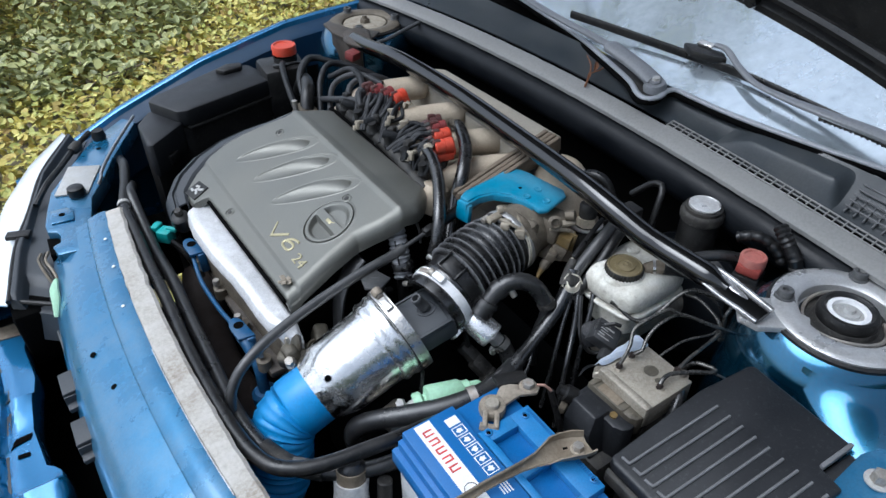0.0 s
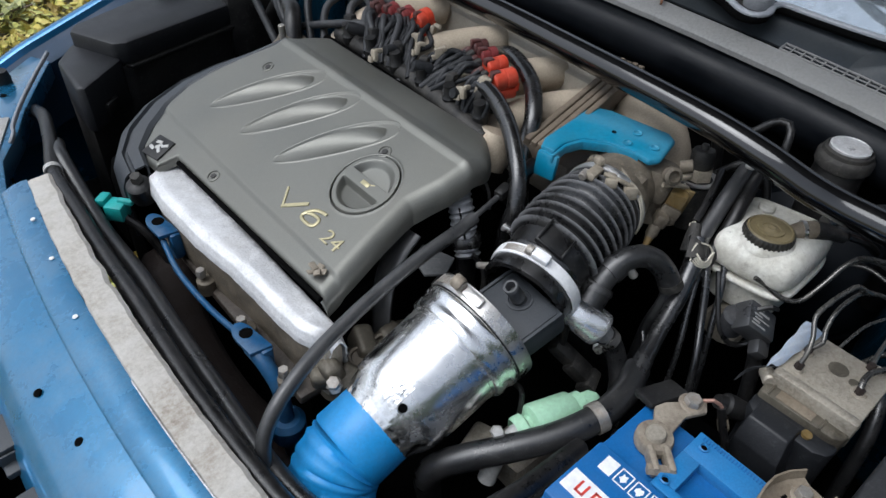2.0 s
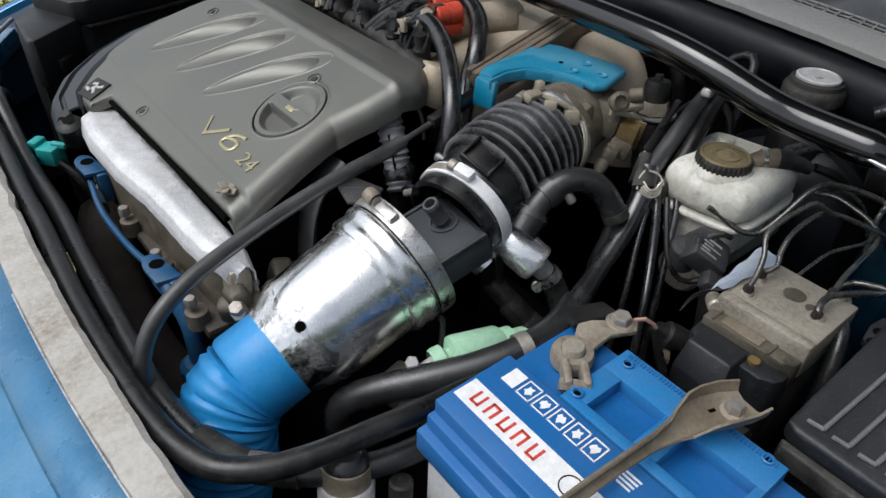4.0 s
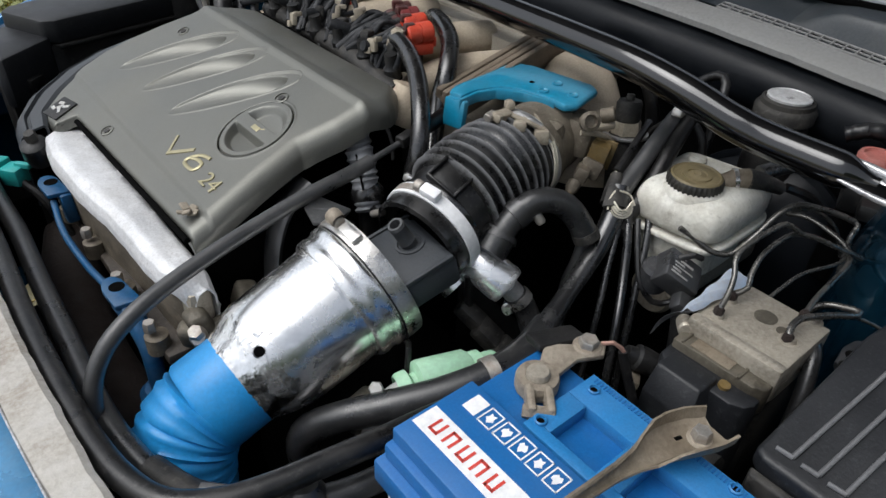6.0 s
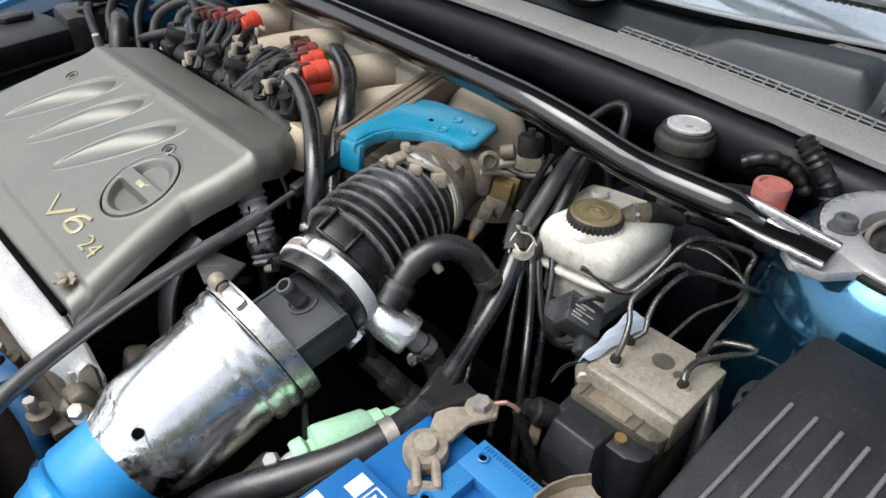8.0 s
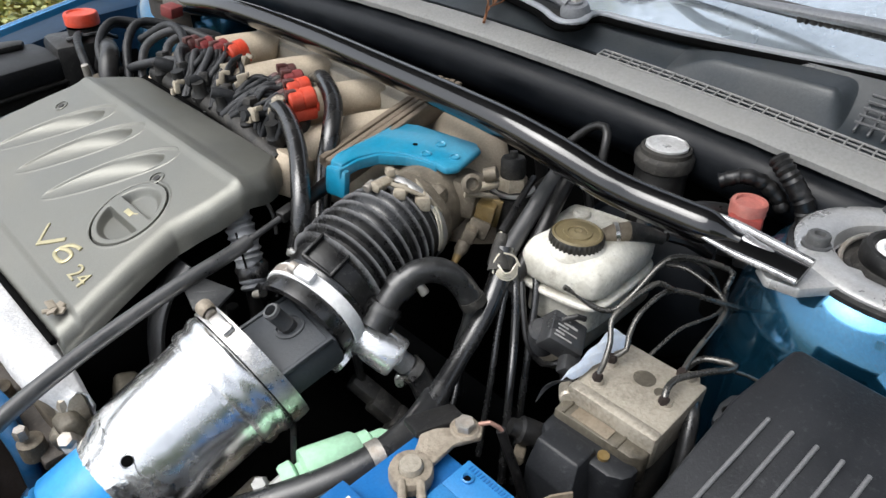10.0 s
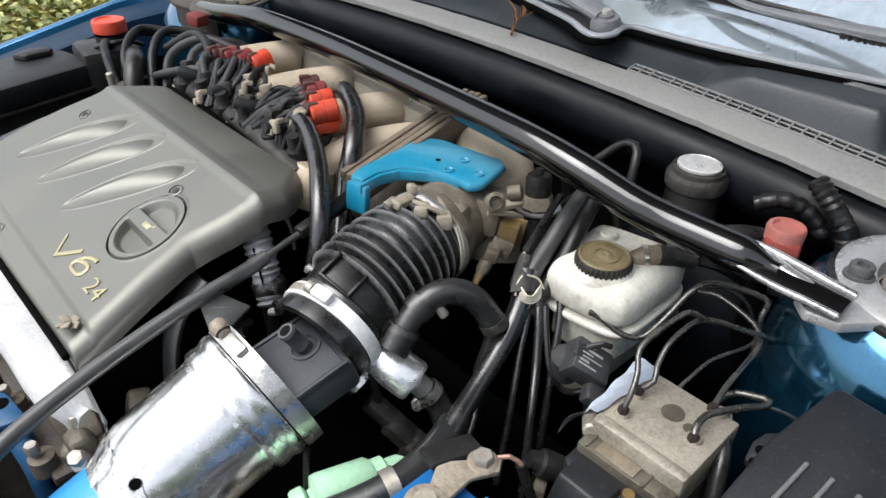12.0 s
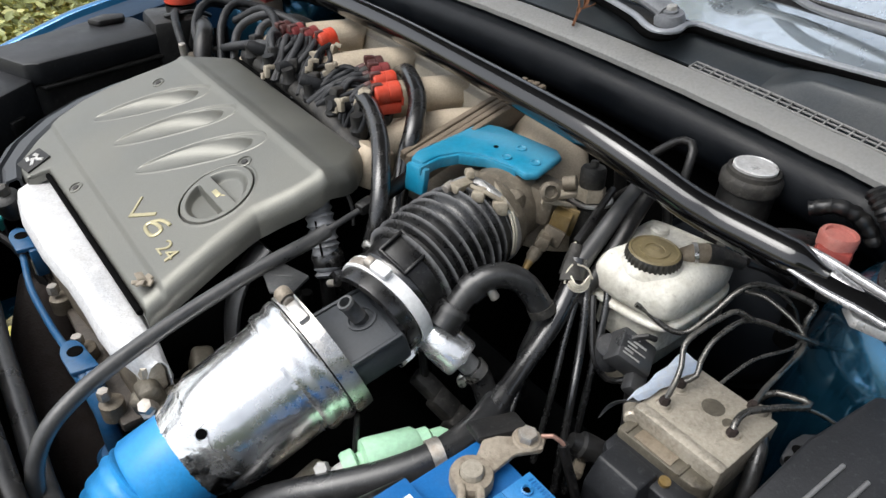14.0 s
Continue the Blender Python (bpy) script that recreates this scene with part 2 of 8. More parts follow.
DUST = (0.30, 0.25, 0.18)
blue_paint = surface("blue_paint", (0.008, 0.128, 0.290), (0.006, 0.095, 0.225), 0.22, 0.6, 5, 500, 0.02, coat=1.0, spread=0.06, dust=(0.20, 0.33, 0.45), dusty=0.10, dust_scale=9, flakes=0.5)
bay_paint = surface("bay_paint", (0.003, 0.060, 0.13), (0.002, 0.042, 0.10), 0.20, 0.95, 6, 400, 0.02, coat=1.0, dust=(0.15, 0.14, 0.12), dusty=0.08, flakes=0.5)
slam_paint = surface("slam_paint", (0.016, 0.150, 0.30), (0.010, 0.105, 0.225), 0.24, 0.45, 7, 300, 0.03, coat=0.9, dust=(0.24, 0.30, 0.33), dusty=0.30, dust_scale=11)
seal_dust = surface("seal_dust", (0.44, 0.42, 0.385), (0.20, 0.160, 0.115), 0.85, 0, 11, 220, 0.4, amount=0.4, dust=(0.56, 0.545, 0.52), dusty=0.6, dust_scale=22, specks=0.5)
cowl_trim = surface("cowl_trim", (0.225, 0.222, 0.214), (0.140, 0.140, 0.140), 0.55, 0, 4, 260, 0.08, amount=0.35, dust=(0.26, 0.25, 0.23), dusty=0.4, dust_scale=12, specks=0.4)
black_plastic = surface("black_plastic", (0.0055, 0.0055, 0.006), (0.0035, 0.0035, 0.0035), 0.42, 0, 12, 420, 0.15, dust=(0.045, 0.042, 0.038), dusty=0.45, dust_scale=26, specular=0.4, specks=0.5)
black_dusty = surface("black_dusty", (0.014, 0.0135, 0.013), (0.007, 0.007, 0.007), 0.55, 0, 14, 300, 0.3, dust=(0.12, 0.11, 0.095), dusty=0.5, dust_scale=30, specular=0.4, specks=0.5)
bulkhead_black = surface("bulkhead_black", (0.0040, 0.0052, 0.0072), (0.0024, 0.0030, 0.0042), 0.36, 0, 8, 200, 0.1, dust=(0.022, 0.025, 0.030), dusty=0.3, specular=0.22)
# near-black, almost no gloss: holes, gaps and bay depths carry their shade as colour
shade_black = surface("shade_black", (0.002, 0.002, 0.002), (0.0012, 0.0012, 0.0012), 0.9, 0, 12, 200, 0.1, specular=0.04)
rubber = surface("rubber", (0.0045, 0.0045, 0.005), (0.003, 0.003, 0.003), 0.32, 0, 25, 380, 0.10, dust=(0.06, 0.055, 0.05), dusty=0.28, dust_scale=40, specular=0.5, specks=0.4)
rubber_grey = surface("rubber_grey", (0.0145, 0.015, 0.016), (0.009, 0.009, 0.0095), 0.32, 0, 25, 380, 0.10, dust=(0.09, 0.085, 0.08), dusty=0.22, dust_scale=30, specks=0.4, specular=0.7)
cover_grey = surface("cover_grey", (0.156, 0.156, 0.140), (0.130, 0.130, 0.116), 0.42, 0.58, 7, 900, 0.07, spread=0.07, dust=(0.17, 0.158, 0.13), dusty=0.25, dust_scale=8)
cast_alloy = surface("cast_alloy", (0.55, 0.55, 0.55), (0.40, 0.39, 0.38), 0.42, 0.85, 22, 420, 0.35, dust=(0.30, 0.27, 0.24), dusty=0.45, dust_scale=24)
rocker_alloy = surface("rocker_alloy", (0.66, 0.66, 0.67), (0.52, 0.52, 0.525), 0.5, 0.35, 14, 380, 0.35, dust=(0.33, 0.31, 0.285), dusty=0.50, dust_scale=24, specks=0.35)
bright_alloy = surface("bright_alloy", (0.86, 0.86, 0.86), (0.76, 0.76, 0.75), 0.24, 1.0, 16, 90, 0.05, spread=0.08, dust=(0.30, 0.28, 0.25), dusty=0.12, dust_scale=60)
polished = surface("polished", (0.88, 0.88, 0.88), (0.76, 0.76, 0.75), 0.26, 0.8, 16, 200, 0.05, spread=0.06)
clamp_steel = surface("clamp_steel", (0.68, 0.67, 0.65), (0.50, 0.48, 0.45), 0.28, 1.0, 30, 300, 0.1, dust=(0.25, 0.19, 0.13), dusty=0.3, dust_scale=60)
dull_steel = surface("dull_steel", (0.42, 0.40, 0.37), (0.28, 0.26, 0.23), 0.45, 0.8, 40, 300, 0.25, dust=(0.28, 0.20, 0.13), dusty=0.5, dust_scale=60)
dirty_alloy = surface("dirty_alloy", (0.41, 0.375, 0.315), (0.150, 0.122, 0.088), 0.42, 0.5, 30, 300, 0.35, dust=(0.25, 0.22, 0.17), dusty=0.6, dust_scale=30, specks=0.8)
rusty = surface("rusty", (0.27, 0.232, 0.185), (0.150, 0.118, 0.085), 0.6, 0.4, 40, 260, 0.5, dust=(0.45, 0.405, 0.325), dusty=0.6, dust_scale=50)
rust_dark = surface("rust_dark", (0.018, 0.011, 0.0085), (0.010, 0.0065, 0.005), 0.85, 0.1, 40, 260, 0.5)
sand_alloy = surface("sand_alloy", (0.47, 0.395, 0.300), (0.34, 0.280, 0.205), 0.60, 0.25, 16, 420, 0.4, dust=(0.37, 0.32, 0.245), dusty=0.6, dust_scale=22)
sand_plate = surface("sand_plate", (0.42, 0.385, 0.32), (0.32, 0.29, 0.24), 0.6, 0.25, 14, 420, 0.4, dust=(0.25, 0.21, 0.16), dusty=0.5)
brown_strip = surface("brown_strip", (0.16, 0.125, 0.09), (0.10, 0.078, 0.055), 0.7, 0.1, 20, 300, 0.4, dust=(0.25, 0.20, 0.15), dusty=0.5)
teal_paint = surface("teal_paint", (0.008, 0.205, 0.345), (0.006, 0.165, 0.285), 0.36, 0, 20, 200, 0.06, coat=0.3, spread=0.08, dust=(0.13, 0.31, 0.37), dusty=0.35, dust_scale=18)
blue_hose = surface("blue_hose", (0.020, 0.262, 0.60), (0.016, 0.212, 0.52), 0.36, 0, 14, 300, 0.05, spread=0.08, dust=(0.12, 0.34, 0.66), dusty=0.25, dust_scale=26)
blue_bracket = surface("blue_bracket", (0.006, 0.070, 0.175), (0.004, 0.046, 0.125), 0.40, 0, 25, 200, 0.1, dust=(0.12, 0.17, 0.20), dusty=0.35, dust_scale=40)
battery_blue = surface("battery_blue", (0.011, 0.114, 0.330), (0.009, 0.095, 0.285), 0.36, 0, 12, 500, 0.08, spread=0.08, dust=(0.12, 0.20, 0.36), dusty=0.22)
battery_light = surface("battery_light", (0.022, 0.168, 0.40), (0.016, 0.142, 0.350), 0.40, 0, 12, 500, 0.08, spread=0.08, dust=(0.14, 0.22, 0.38), dusty=0.22)
battery_case = surface("battery_case", (0.55, 0.56, 0.57), (0.46, 0.47, 0.48), 0.5, 0, 12, 300, 0.08, dust=DUST, dusty=0.3)
label_white = surface("label_white", (0.78, 0.78, 0.79), (0.70, 0.70, 0.71), 0.4, 0, 20, 200, 0.02, dust=(0.5, 0.48, 0.44), dusty=0.2)
label_red = surface("label_red", (0.55, 0.055, 0.04), (0.48, 0.05, 0.04), 0.4, 0, 30, 200, 0.02)
coil_red = surface("coil_red", (0.58, 0.055, 0.022), (0.45, 0.04, 0.018), 0.42, 0, 20, 200, 0.08, dust=(0.35, 0.16, 0.12), dusty=0.35, dust_scale=50)
dull_red = surface("dull_red", (0.26, 0.040, 0.030), (0.19, 0.028, 0.022), 0.6, 0, 20, 200, 0.1, dust=(0.22, 0.075, 0.06), dusty=0.3, dust_scale=40)
smoke_red = surface("smoke_red", (0.075, 0.022, 0.020), (0.035, 0.014, 0.013), 0.35, 0, 60, 300, 0.1, dust=(0.16, 0.11, 0.10), dusty=0.4, dust_scale=70)
faded_red = surface("faded_red", (0.40, 0.13, 0.105), (0.30, 0.085, 0.07), 0.55, 0, 30, 200, 0.1, dust=(0.45, 0.28, 0.24), dusty=0.5, dust_scale=40)
dark_red = surface("dark_red", (0.18, 0.025, 0.025), (0.12, 0.02, 0.02), 0.6, 0, 30, 200, 0.1, dust=(0.2, 0.12, 0.1), dusty=0.4)
milky = surface("milky", (0.68, 0.67, 0.61), (0.52, 0.50, 0.43), 0.42, 0, 16, 200, 0.08, through_light=0.35, dust=(0.25, 0.21, 0.15), dusty=0.65, dust_scale=22, specks=0.5)
mint = surface("mint", (0.36, 0.60, 0.42), (0.28, 0.48, 0.33), 0.45, 0, 20, 200, 0.08, through_light=0.3, dust=(0.30, 0.36, 0.26), dusty=0.35)
cap_brass = surface("cap_brass", (0.150, 0.118, 0.055), (0.085, 0.066, 0.030), 0.5, 0.1, 30, 300, 0.2, dust=(0.22, 0.18, 0.11), dusty=0.5, dust_scale=40)
gold = surface("gold", (0.40, 0.36, 0.22), (0.32, 0.28, 0.17), 0.36, 0.6, 30, 300, 0.05)
ochre = surface("ochre", (0.19, 0.125, 0.040), (0.11, 0.075, 0.028), 0.55, 0.2, 30, 300, 0.2, dust=(0.3, 0.25, 0.17), dusty=0.5, dust_scale=50)
green_plug = surface("green_plug", (0.02, 0.36, 0.34), (0.015, 0.26, 0.25), 0.45, 0, 30, 300, 0.1, dust=(0.2, 0.3, 0.28), dusty=0.3)
copper = surface("copper", (0.34, 0.20, 0.16), (0.22, 0.13, 0.10), 0.5, 0.5, 60, 300, 0.1)
pale_wire = surface("pale_wire", (0.62, 0.58, 0.48), (0.48, 0.44, 0.36), 0.5, 0.3, 60, 300, 0.1)
pale_grey = surface("pale_grey", (0.42, 0.42, 0.41), (0.32, 0.32, 0.31), 0.5, 0.2, 30, 300, 0.15, dust=DUST, dusty=0.4, dust_scale=40)
tower_dust = surface("tower_dust", (0.58, 0.58, 0.58), (0.40, 0.40, 0.40), 0.30, 0.65, 14, 320, 0.25, dust=(0.38, 0.36, 0.33), dusty=0.40, dust_scale=20)
foil = surface("foil", (0.50, 0.58, 0.70), (0.66, 0.68, 0.71), 0.36, 0.55, 60, 300, 0.2)
lens_milk = surface("lens_milk", (0.74, 0.77, 0.80), (0.62, 0.66, 0.70), 0.22, 0.0, 10, 60, 0.05, coat=1.0, spread=0.05)
wiper_grey = surface("wiper_grey", (0.20, 0.206, 0.22), (0.14, 0.145, 0.155), 0.45, 0.2, 20, 300, 0.1, dust=(0.25, 0.25, 0.25), dusty=0.3)
trim_silver = surface("trim_silver", (0.33, 0.345, 0.37), (0.25, 0.26, 0.28), 0.42, 0.2, 20, 300, 0.1, dust=(0.35, 0.34, 0.32), dusty=0.3)
glass_dark = surface("glass_dark", (0.58, 0.65, 0.70), (0.50, 0.57, 0.62), 0.09, 0.75, 2.2, 60, 0.0, coat=1.0, spread=0.015, specular=0.8, dust=(0.22, 0.24, 0.25), dusty=0.22, dust_scale=5)

grime = surface("grime", (0.125, 0.106, 0.080), (0.062, 0.052, 0.040), 0.55, 0.3, 30, 300, 0.4, dust=(0.27, 0.225, 0.165), dusty=0.6, dust_scale=40, specks=0.8)
cream_dirt = surface("cream_dirt", (0.36, 0.32, 0.25), (0.24, 0.20, 0.15), 0.55, 0.1, 40, 300, 0.3, dust=(0.16, 0.13, 0.095), dusty=0.6, dust_scale=60, specks=0.6)
gloss_rubber = surface("gloss_rubber", (0.006, 0.006, 0.0065), (0.004, 0.004, 0.004), 0.22, 0, 25, 380, 0.04, spread=0.06, dust=(0.07, 0.065, 0.06), dusty=0.2, dust_scale=30, specular=1.0)
foil_bright = surface("foil_bright", (0.90, 0.90, 0.90), (0.70, 0.70, 0.69), 0.16, 1.0, 24, 120, 0.25, spread=0.08, dust=(0.22, 0.20, 0.17), dusty=0.25, dust_scale=50)
silver_disc = surface("silver_disc", (0.80, 0.80, 0.80), (0.55, 0.54, 0.52), 0.35, 0.5, 40, 200, 0.1, dust=(0.25, 0.23, 0.20), dusty=0.35, dust_scale=60)
worn_chrome = surface("worn_chrome", (0.55, 0.55, 0.56), (0.10, 0.10, 0.10), 0.20, 0.9, 30, 300, 0.05, amount=0.35, spread=0.08)
gloss_paint = surface("gloss_paint", (0.0022, 0.0022, 0.0026), (0.0015, 0.0015, 0.0015), 0.10, 0, 10, 300, 0.0, specular=0.9, spread=0.03, dust=(0.06, 0.055, 0.05), dusty=0.04)
cap_dark = surface("cap_dark", (0.016, 0.015, 0.012), (0.008, 0.0075, 0.007), 0.5, 0, 30, 300, 0.2, dust=(0.08, 0.07, 0.05), dusty=0.35, dust_scale=50)
scuttle_plastic = surface("scuttle_plastic", (0.034, 0.040, 0.045), (0.022, 0.027, 0.031), 0.40, 0, 9, 320, 0.12, dust=(0.10, 0.10, 0.095), dusty=0.4, dust_scale=10)
wall_green = surface("wall_green", (0.030, 0.050, 0.018), (0.012, 0.020, 0.008), 0.9, 0, 3, 30, 0.6)
lid_black = surface("lid_black", (0.0095, 0.0104, 0.0125), (0.0058, 0.0064, 0.0076), 0.45, 0, 9, 420, 0.15, dust=(0.034, 0.036, 0.040), dusty=0.35, dust_scale=8, specular=0.45, specks=0.45)
rib_grey = surface("rib_grey", (0.135, 0.136, 0.140), (0.085, 0.086, 0.089), 0.55, 0, 30, 420, 0.2, dust=(0.07, 0.07, 0.07), dusty=0.4, dust_scale=60, specks=0.6)
pipe_steel = surface("pipe_steel", (0.11, 0.108, 0.102), (0.05, 0.048, 0.045), 0.18, 0.8, 40, 300, 0.05, spread=0.08, dust=(0.10, 0.085, 0.065), dusty=0.4, dust_scale=50)
strap_rust = surface("strap_rust", (0.205, 0.168, 0.122), (0.085, 0.062, 0.042), 0.55, 0.35, 24, 260, 0.4, dust=(0.36, 0.31, 0.235), dusty=0.45, dust_scale=34, specks=0.5)
scuttle_dark = surface("scuttle_dark", (0.020, 0.026, 0.031), (0.012, 0.016, 0.020), 0.34, 0, 9, 320, 0.10, dust=(0.06, 0.062, 0.06), dusty=0.45, dust_scale=6)
slate = surface("slate", (0.034, 0.039, 0.046), (0.024, 0.028, 0.033), 0.5, 0, 9, 320, 0.15, dust=(0.08, 0.08, 0.08), dusty=0.35, dust_scale=12)
hose_grey = surface("hose_grey", (0.036, 0.0365, 0.038), (0.022, 0.0225, 0.0235), 0.36, 0, 30, 300, 0.1, dust=(0.10, 0.095, 0.09), dusty=0.3, dust_scale=40, specular=0.8)
# pale metallic tone carries the bright reflections of worn black gloss paint
streak_paint = surface("streak_paint", (0.42, 0.42, 0.43), (0.02, 0.02, 0.02), 0.20, 0.6, 22, 300, 0.05, amount=0.22, spread=0.06, coat=0.8, dust=(0.30, 0.29, 0.27), dusty=0.2, dust_scale=26)
# pleat crests lightened: glossy streaks put into the colour, with some wear
bellows_rubber = surface("bellows_rubber", (0.005, 0.005, 0.0055), (0.0035, 0.0035, 0.0035), 0.24, 0, 30, 380, 0.04, spread=0.06, dust=(0.07, 0.068, 0.065), dusty=0.2, dust_scale=40, specular=0.55, crest_tone=(0.20, 0.20, 0.205), crest_at=(0.535, 0.585))
tower_paint = surface("tower_paint", (0.008, 0.090, 0.172), (0.005, 0.066, 0.130), 0.19, 0.93, 6, 400, 0.03, coat=1.0, dust=(0.20, 0.23, 0.23), dusty=0.10, dust_scale=9, flakes=0.5)
# darker, duller copy of the body blue: the far gutter's shade as colour
gutter_shade_paint = surface("gutter_shade_paint", (0.004, 0.028, 0.068), (0.003, 0.020, 0.050), 0.5, 0, 6, 300, 0.05, dust=(0.05, 0.06, 0.06), dusty=0.3, dust_scale=12, specular=0.3)
sheath_grey = surface("sheath_grey", (0.011, 0.0112, 0.012), (0.006, 0.006, 0.0065), 0.22, 0, 20, 300, 0.06, spread=0.07, dust=(0.08, 0.078, 0.075), dusty=0.2, dust_scale=40, specular=1.0)
wire_black = surface("wire_black", (0.0085, 0.0095, 0.0115), (0.005, 0.0055, 0.0065), 0.50, 0, 25, 380, 0.10, dust=(0.06, 0.06, 0.062), dusty=0.35, dust_scale=40, specular=0.35, specks=0.4)
wire_grey = surface("wire_grey", (0.024, 0.0255, 0.029), (0.014, 0.015, 0.017), 0.52, 0, 25, 380, 0.10, dust=(0.11, 0.105, 0.10), dusty=0.35, dust_scale=40, specular=0.4, specks=0.4)
conduit_grey = surface("conduit_grey", (0.066, 0.068, 0.071), (0.034, 0.035, 0.037), 0.42, 0, 30, 300, 0.1, dust=(0.16, 0.155, 0.145), dusty=0.4, dust_scale=40, specular=0.5, specks=0.4)
leaf_brown = surface("leaf_brown", (0.20, 0.080, 0.032), (0.10, 0.040, 0.018), 0.7, 0, 40, 200, 0.3)
shelf_alloy = surface("shelf_alloy", (0.090, 0.080, 0.062), (0.046, 0.039, 0.030), 0.45, 0.4, 24, 300, 0.35, dust=(0.20, 0.175, 0.13), dusty=0.5, dust_scale=30, specks=0.6)

gusset_brown = surface("gusset_brown", (0.045, 0.036, 0.029), (0.022, 0.018, 0.015), 0.55, 0.1, 22, 300, 0.35, dust=(0.13, 0.105, 0.08), dusty=0.5, dust_scale=24, specks=0.6)


# ---- the car body round the engine bay (x: to the rear, y: across, z: up) ----
MID = 0.865
body = thing("car_body", "metallic blue car body with its bonnet raised over the engine bay", "car", (0.4, MID, 0.0))


def bow(y):
    return 0.16 * (y - 0.83) ** 2


# crossmember over the radiator
slam_rows = [(-0.100, 0.640), (-0.092, 0.672), (-0.080, 0.694), (-0.066, 0.706), (-0.050, 0.7165), (-0.030, 0.7245), (-0.012, 0.7285), (-0.009, 0.7325), (0.006, 0.7385),
             (0.018, 0.7405), (0.024, 0.7400), (0.026, 0.700)]
stations = [(0.25 + 0.05 * k, bow(0.25 + 0.05 * k), 0.0, 1.0) for k in range(20)]
part("crossmember", shell(sweep(slam_rows, stations), 0.003), slam_paint, body, "pale blue painted crossmember with scratches")
flange = bmesh.new()
rows = []
for k in range(75):
    y = 0.26 + k * 0.0125
    w = 0.0018 * noise.noise(Vector((y * 40, 3, 0)))
    x0, x1 = 0.024 + bow(y) + w, 0.058 + bow(y) * 0.8 - w * 1.6
    zt = 0.7475 + 0.0012 * noise.noise(Vector((y * 25, 9, 1)))
    rows.append([flange.verts.new(p) for p in ((x0, y, 0.738), (x0 + 0.001, y, zt - 0.001), (x0 + 0.006, y, zt), (x1 - 0.005, y, zt + 0.001), (x1, y, zt - 0.003), (x1, y, 0.70))])
for p, q in zip(rows, rows[1:]):
    for j in range(5):
        flange.faces.new((p[j], p[j + 1], q[j + 1], q[j]))
part("seal_strip", shell(flange, 0.002), seal_dust, body, "dusty grey seal strip")
for y, x in ((0.772, -0.040), (0.856, -0.052)):
    part("panel_hole", lathe([(0.0, 0), (0.0042, 0), (0.0048, -0.001), (0.0042, -0.002)], (x, y, 0.7212 if y < 0.8 else 0.7182), (x - 0.012, y, 0.7445), 12), shade_black, body)
# two stepped latch brackets in front of the crossmember, each with a dark socket
for y in (0.869, 0.764):
    b = box((-0.092, y, 0.671), (0.034, 0.047, 0.009), 0.002, pose(0, 0, 0, 0, -6, 0))
    add_box(b, (-0.106, y, 0.660), (0.006, 0.044, 0.026), 0.002)
    add_box(b, (-0.094, y - 0.031, 0.654), (0.028, 0.020, 0.009), 0.002, pose(0, 0, 0, 0, -6, 0))
    add_box(b, (-0.100, y - 0.026, 0.661), (0.018, 0.003, 0.018), 0.001)
    bracket = part("latch_bracket", b, slate, body, "grey plastic bracket")
    part("socket", box((-0.079, y - 0.036, 0.668), (0.022, 0.038, 0.010), 0.002), shade_black, bracket)
part("bracket_web", box((-0.073, 0.786, 0.676), (0.024, 0.062, 0.010), 0.003, pose(0, 0, 0, 0, -14, 0)), slate, body)
part("bracket_web", box((-0.072, 0.690, 0.674), (0.022, 0.060, 0.010), 0.003, pose(0, 0, 0, 0, -14, 0)), slate, body)
part("front_stay", tube([(-0.092, 1.010, 0.660), (-0.090, 0.940, 0.662), (-0.086, 0.895, 0.664)], 0.0022, 8), conduit_grey, body)
# small bare chips in the paint and a thin bright line along the seal
for x, y, z in ((0.018, 1.020, 0.7412), (0.010, 0.912, 0.7402), (0.020, 1.105, 0.7425)):
    part("paint_chip", lathe([(0.0032, 0), (0.0028, 0.0008), (0, 0.0009)], (x + bow(y) * 0.5, y, z), (x - 0.004, y, z + 0.05), 9), label_white, body)
part("bright_edge", tube([(0.0235 + bow(y), y, 0.7425) for y in (0.50, 0.56, 0.62, 0.68, 0.74, 0.79)], 0.0014, 6, 0.02), worn_chrome, body, "thin bright metal edge")
# radiator core and its shroud, near-black in place of the bay's shade
part("radiator", span(-0.045, 0.01, 0.20, 1.45, 0.20, 0.66, 0.01), shade_black, body)
part("fan_shroud", span(0.012, 0.05, 0.20, 1.45, 0.20, 0.62, 0.02), shade_black, body)
# black sheet added where the gap behind the bumper is only dark
part("front_shade", span(-0.24, -0.046, 0.20, 1.62, 0.40, 0.44, 0.005), shade_black, body)
part("undertray", span(-0.26, 0.95, 0.12, 1.60, 0.10, 0.16, 0.01), shade_black, body)

# bumper skin: rounded nose, pressed ramps, a chipped groove and a scalloped inner edge
bump_out = [(0.20, -0.270), (0.45, -0.312), (0.825, -0.323), (0.91, -0.317), (0.986, -0.312), (1.148, -0.289), (1.254, -0.262), (1.32, -0.225), (1.45, -0.150), (1.60, -0.050)]
bump_in = [(0.20, -0.105), (0.45, -0.135), (0.62, -0.150), (0.705, -0.151), (0.746, -0.142), (0.785, -0.146), (0.799, -0.162), (0.879, -0.168), (0.939, -0.160), (0.994, -0.150), (1.076, -0.156),
           (1.104, -0.150), (1.167, -0.144), (1.24, -0.150), (1.45, -0.075), (1.60, 0.010)]
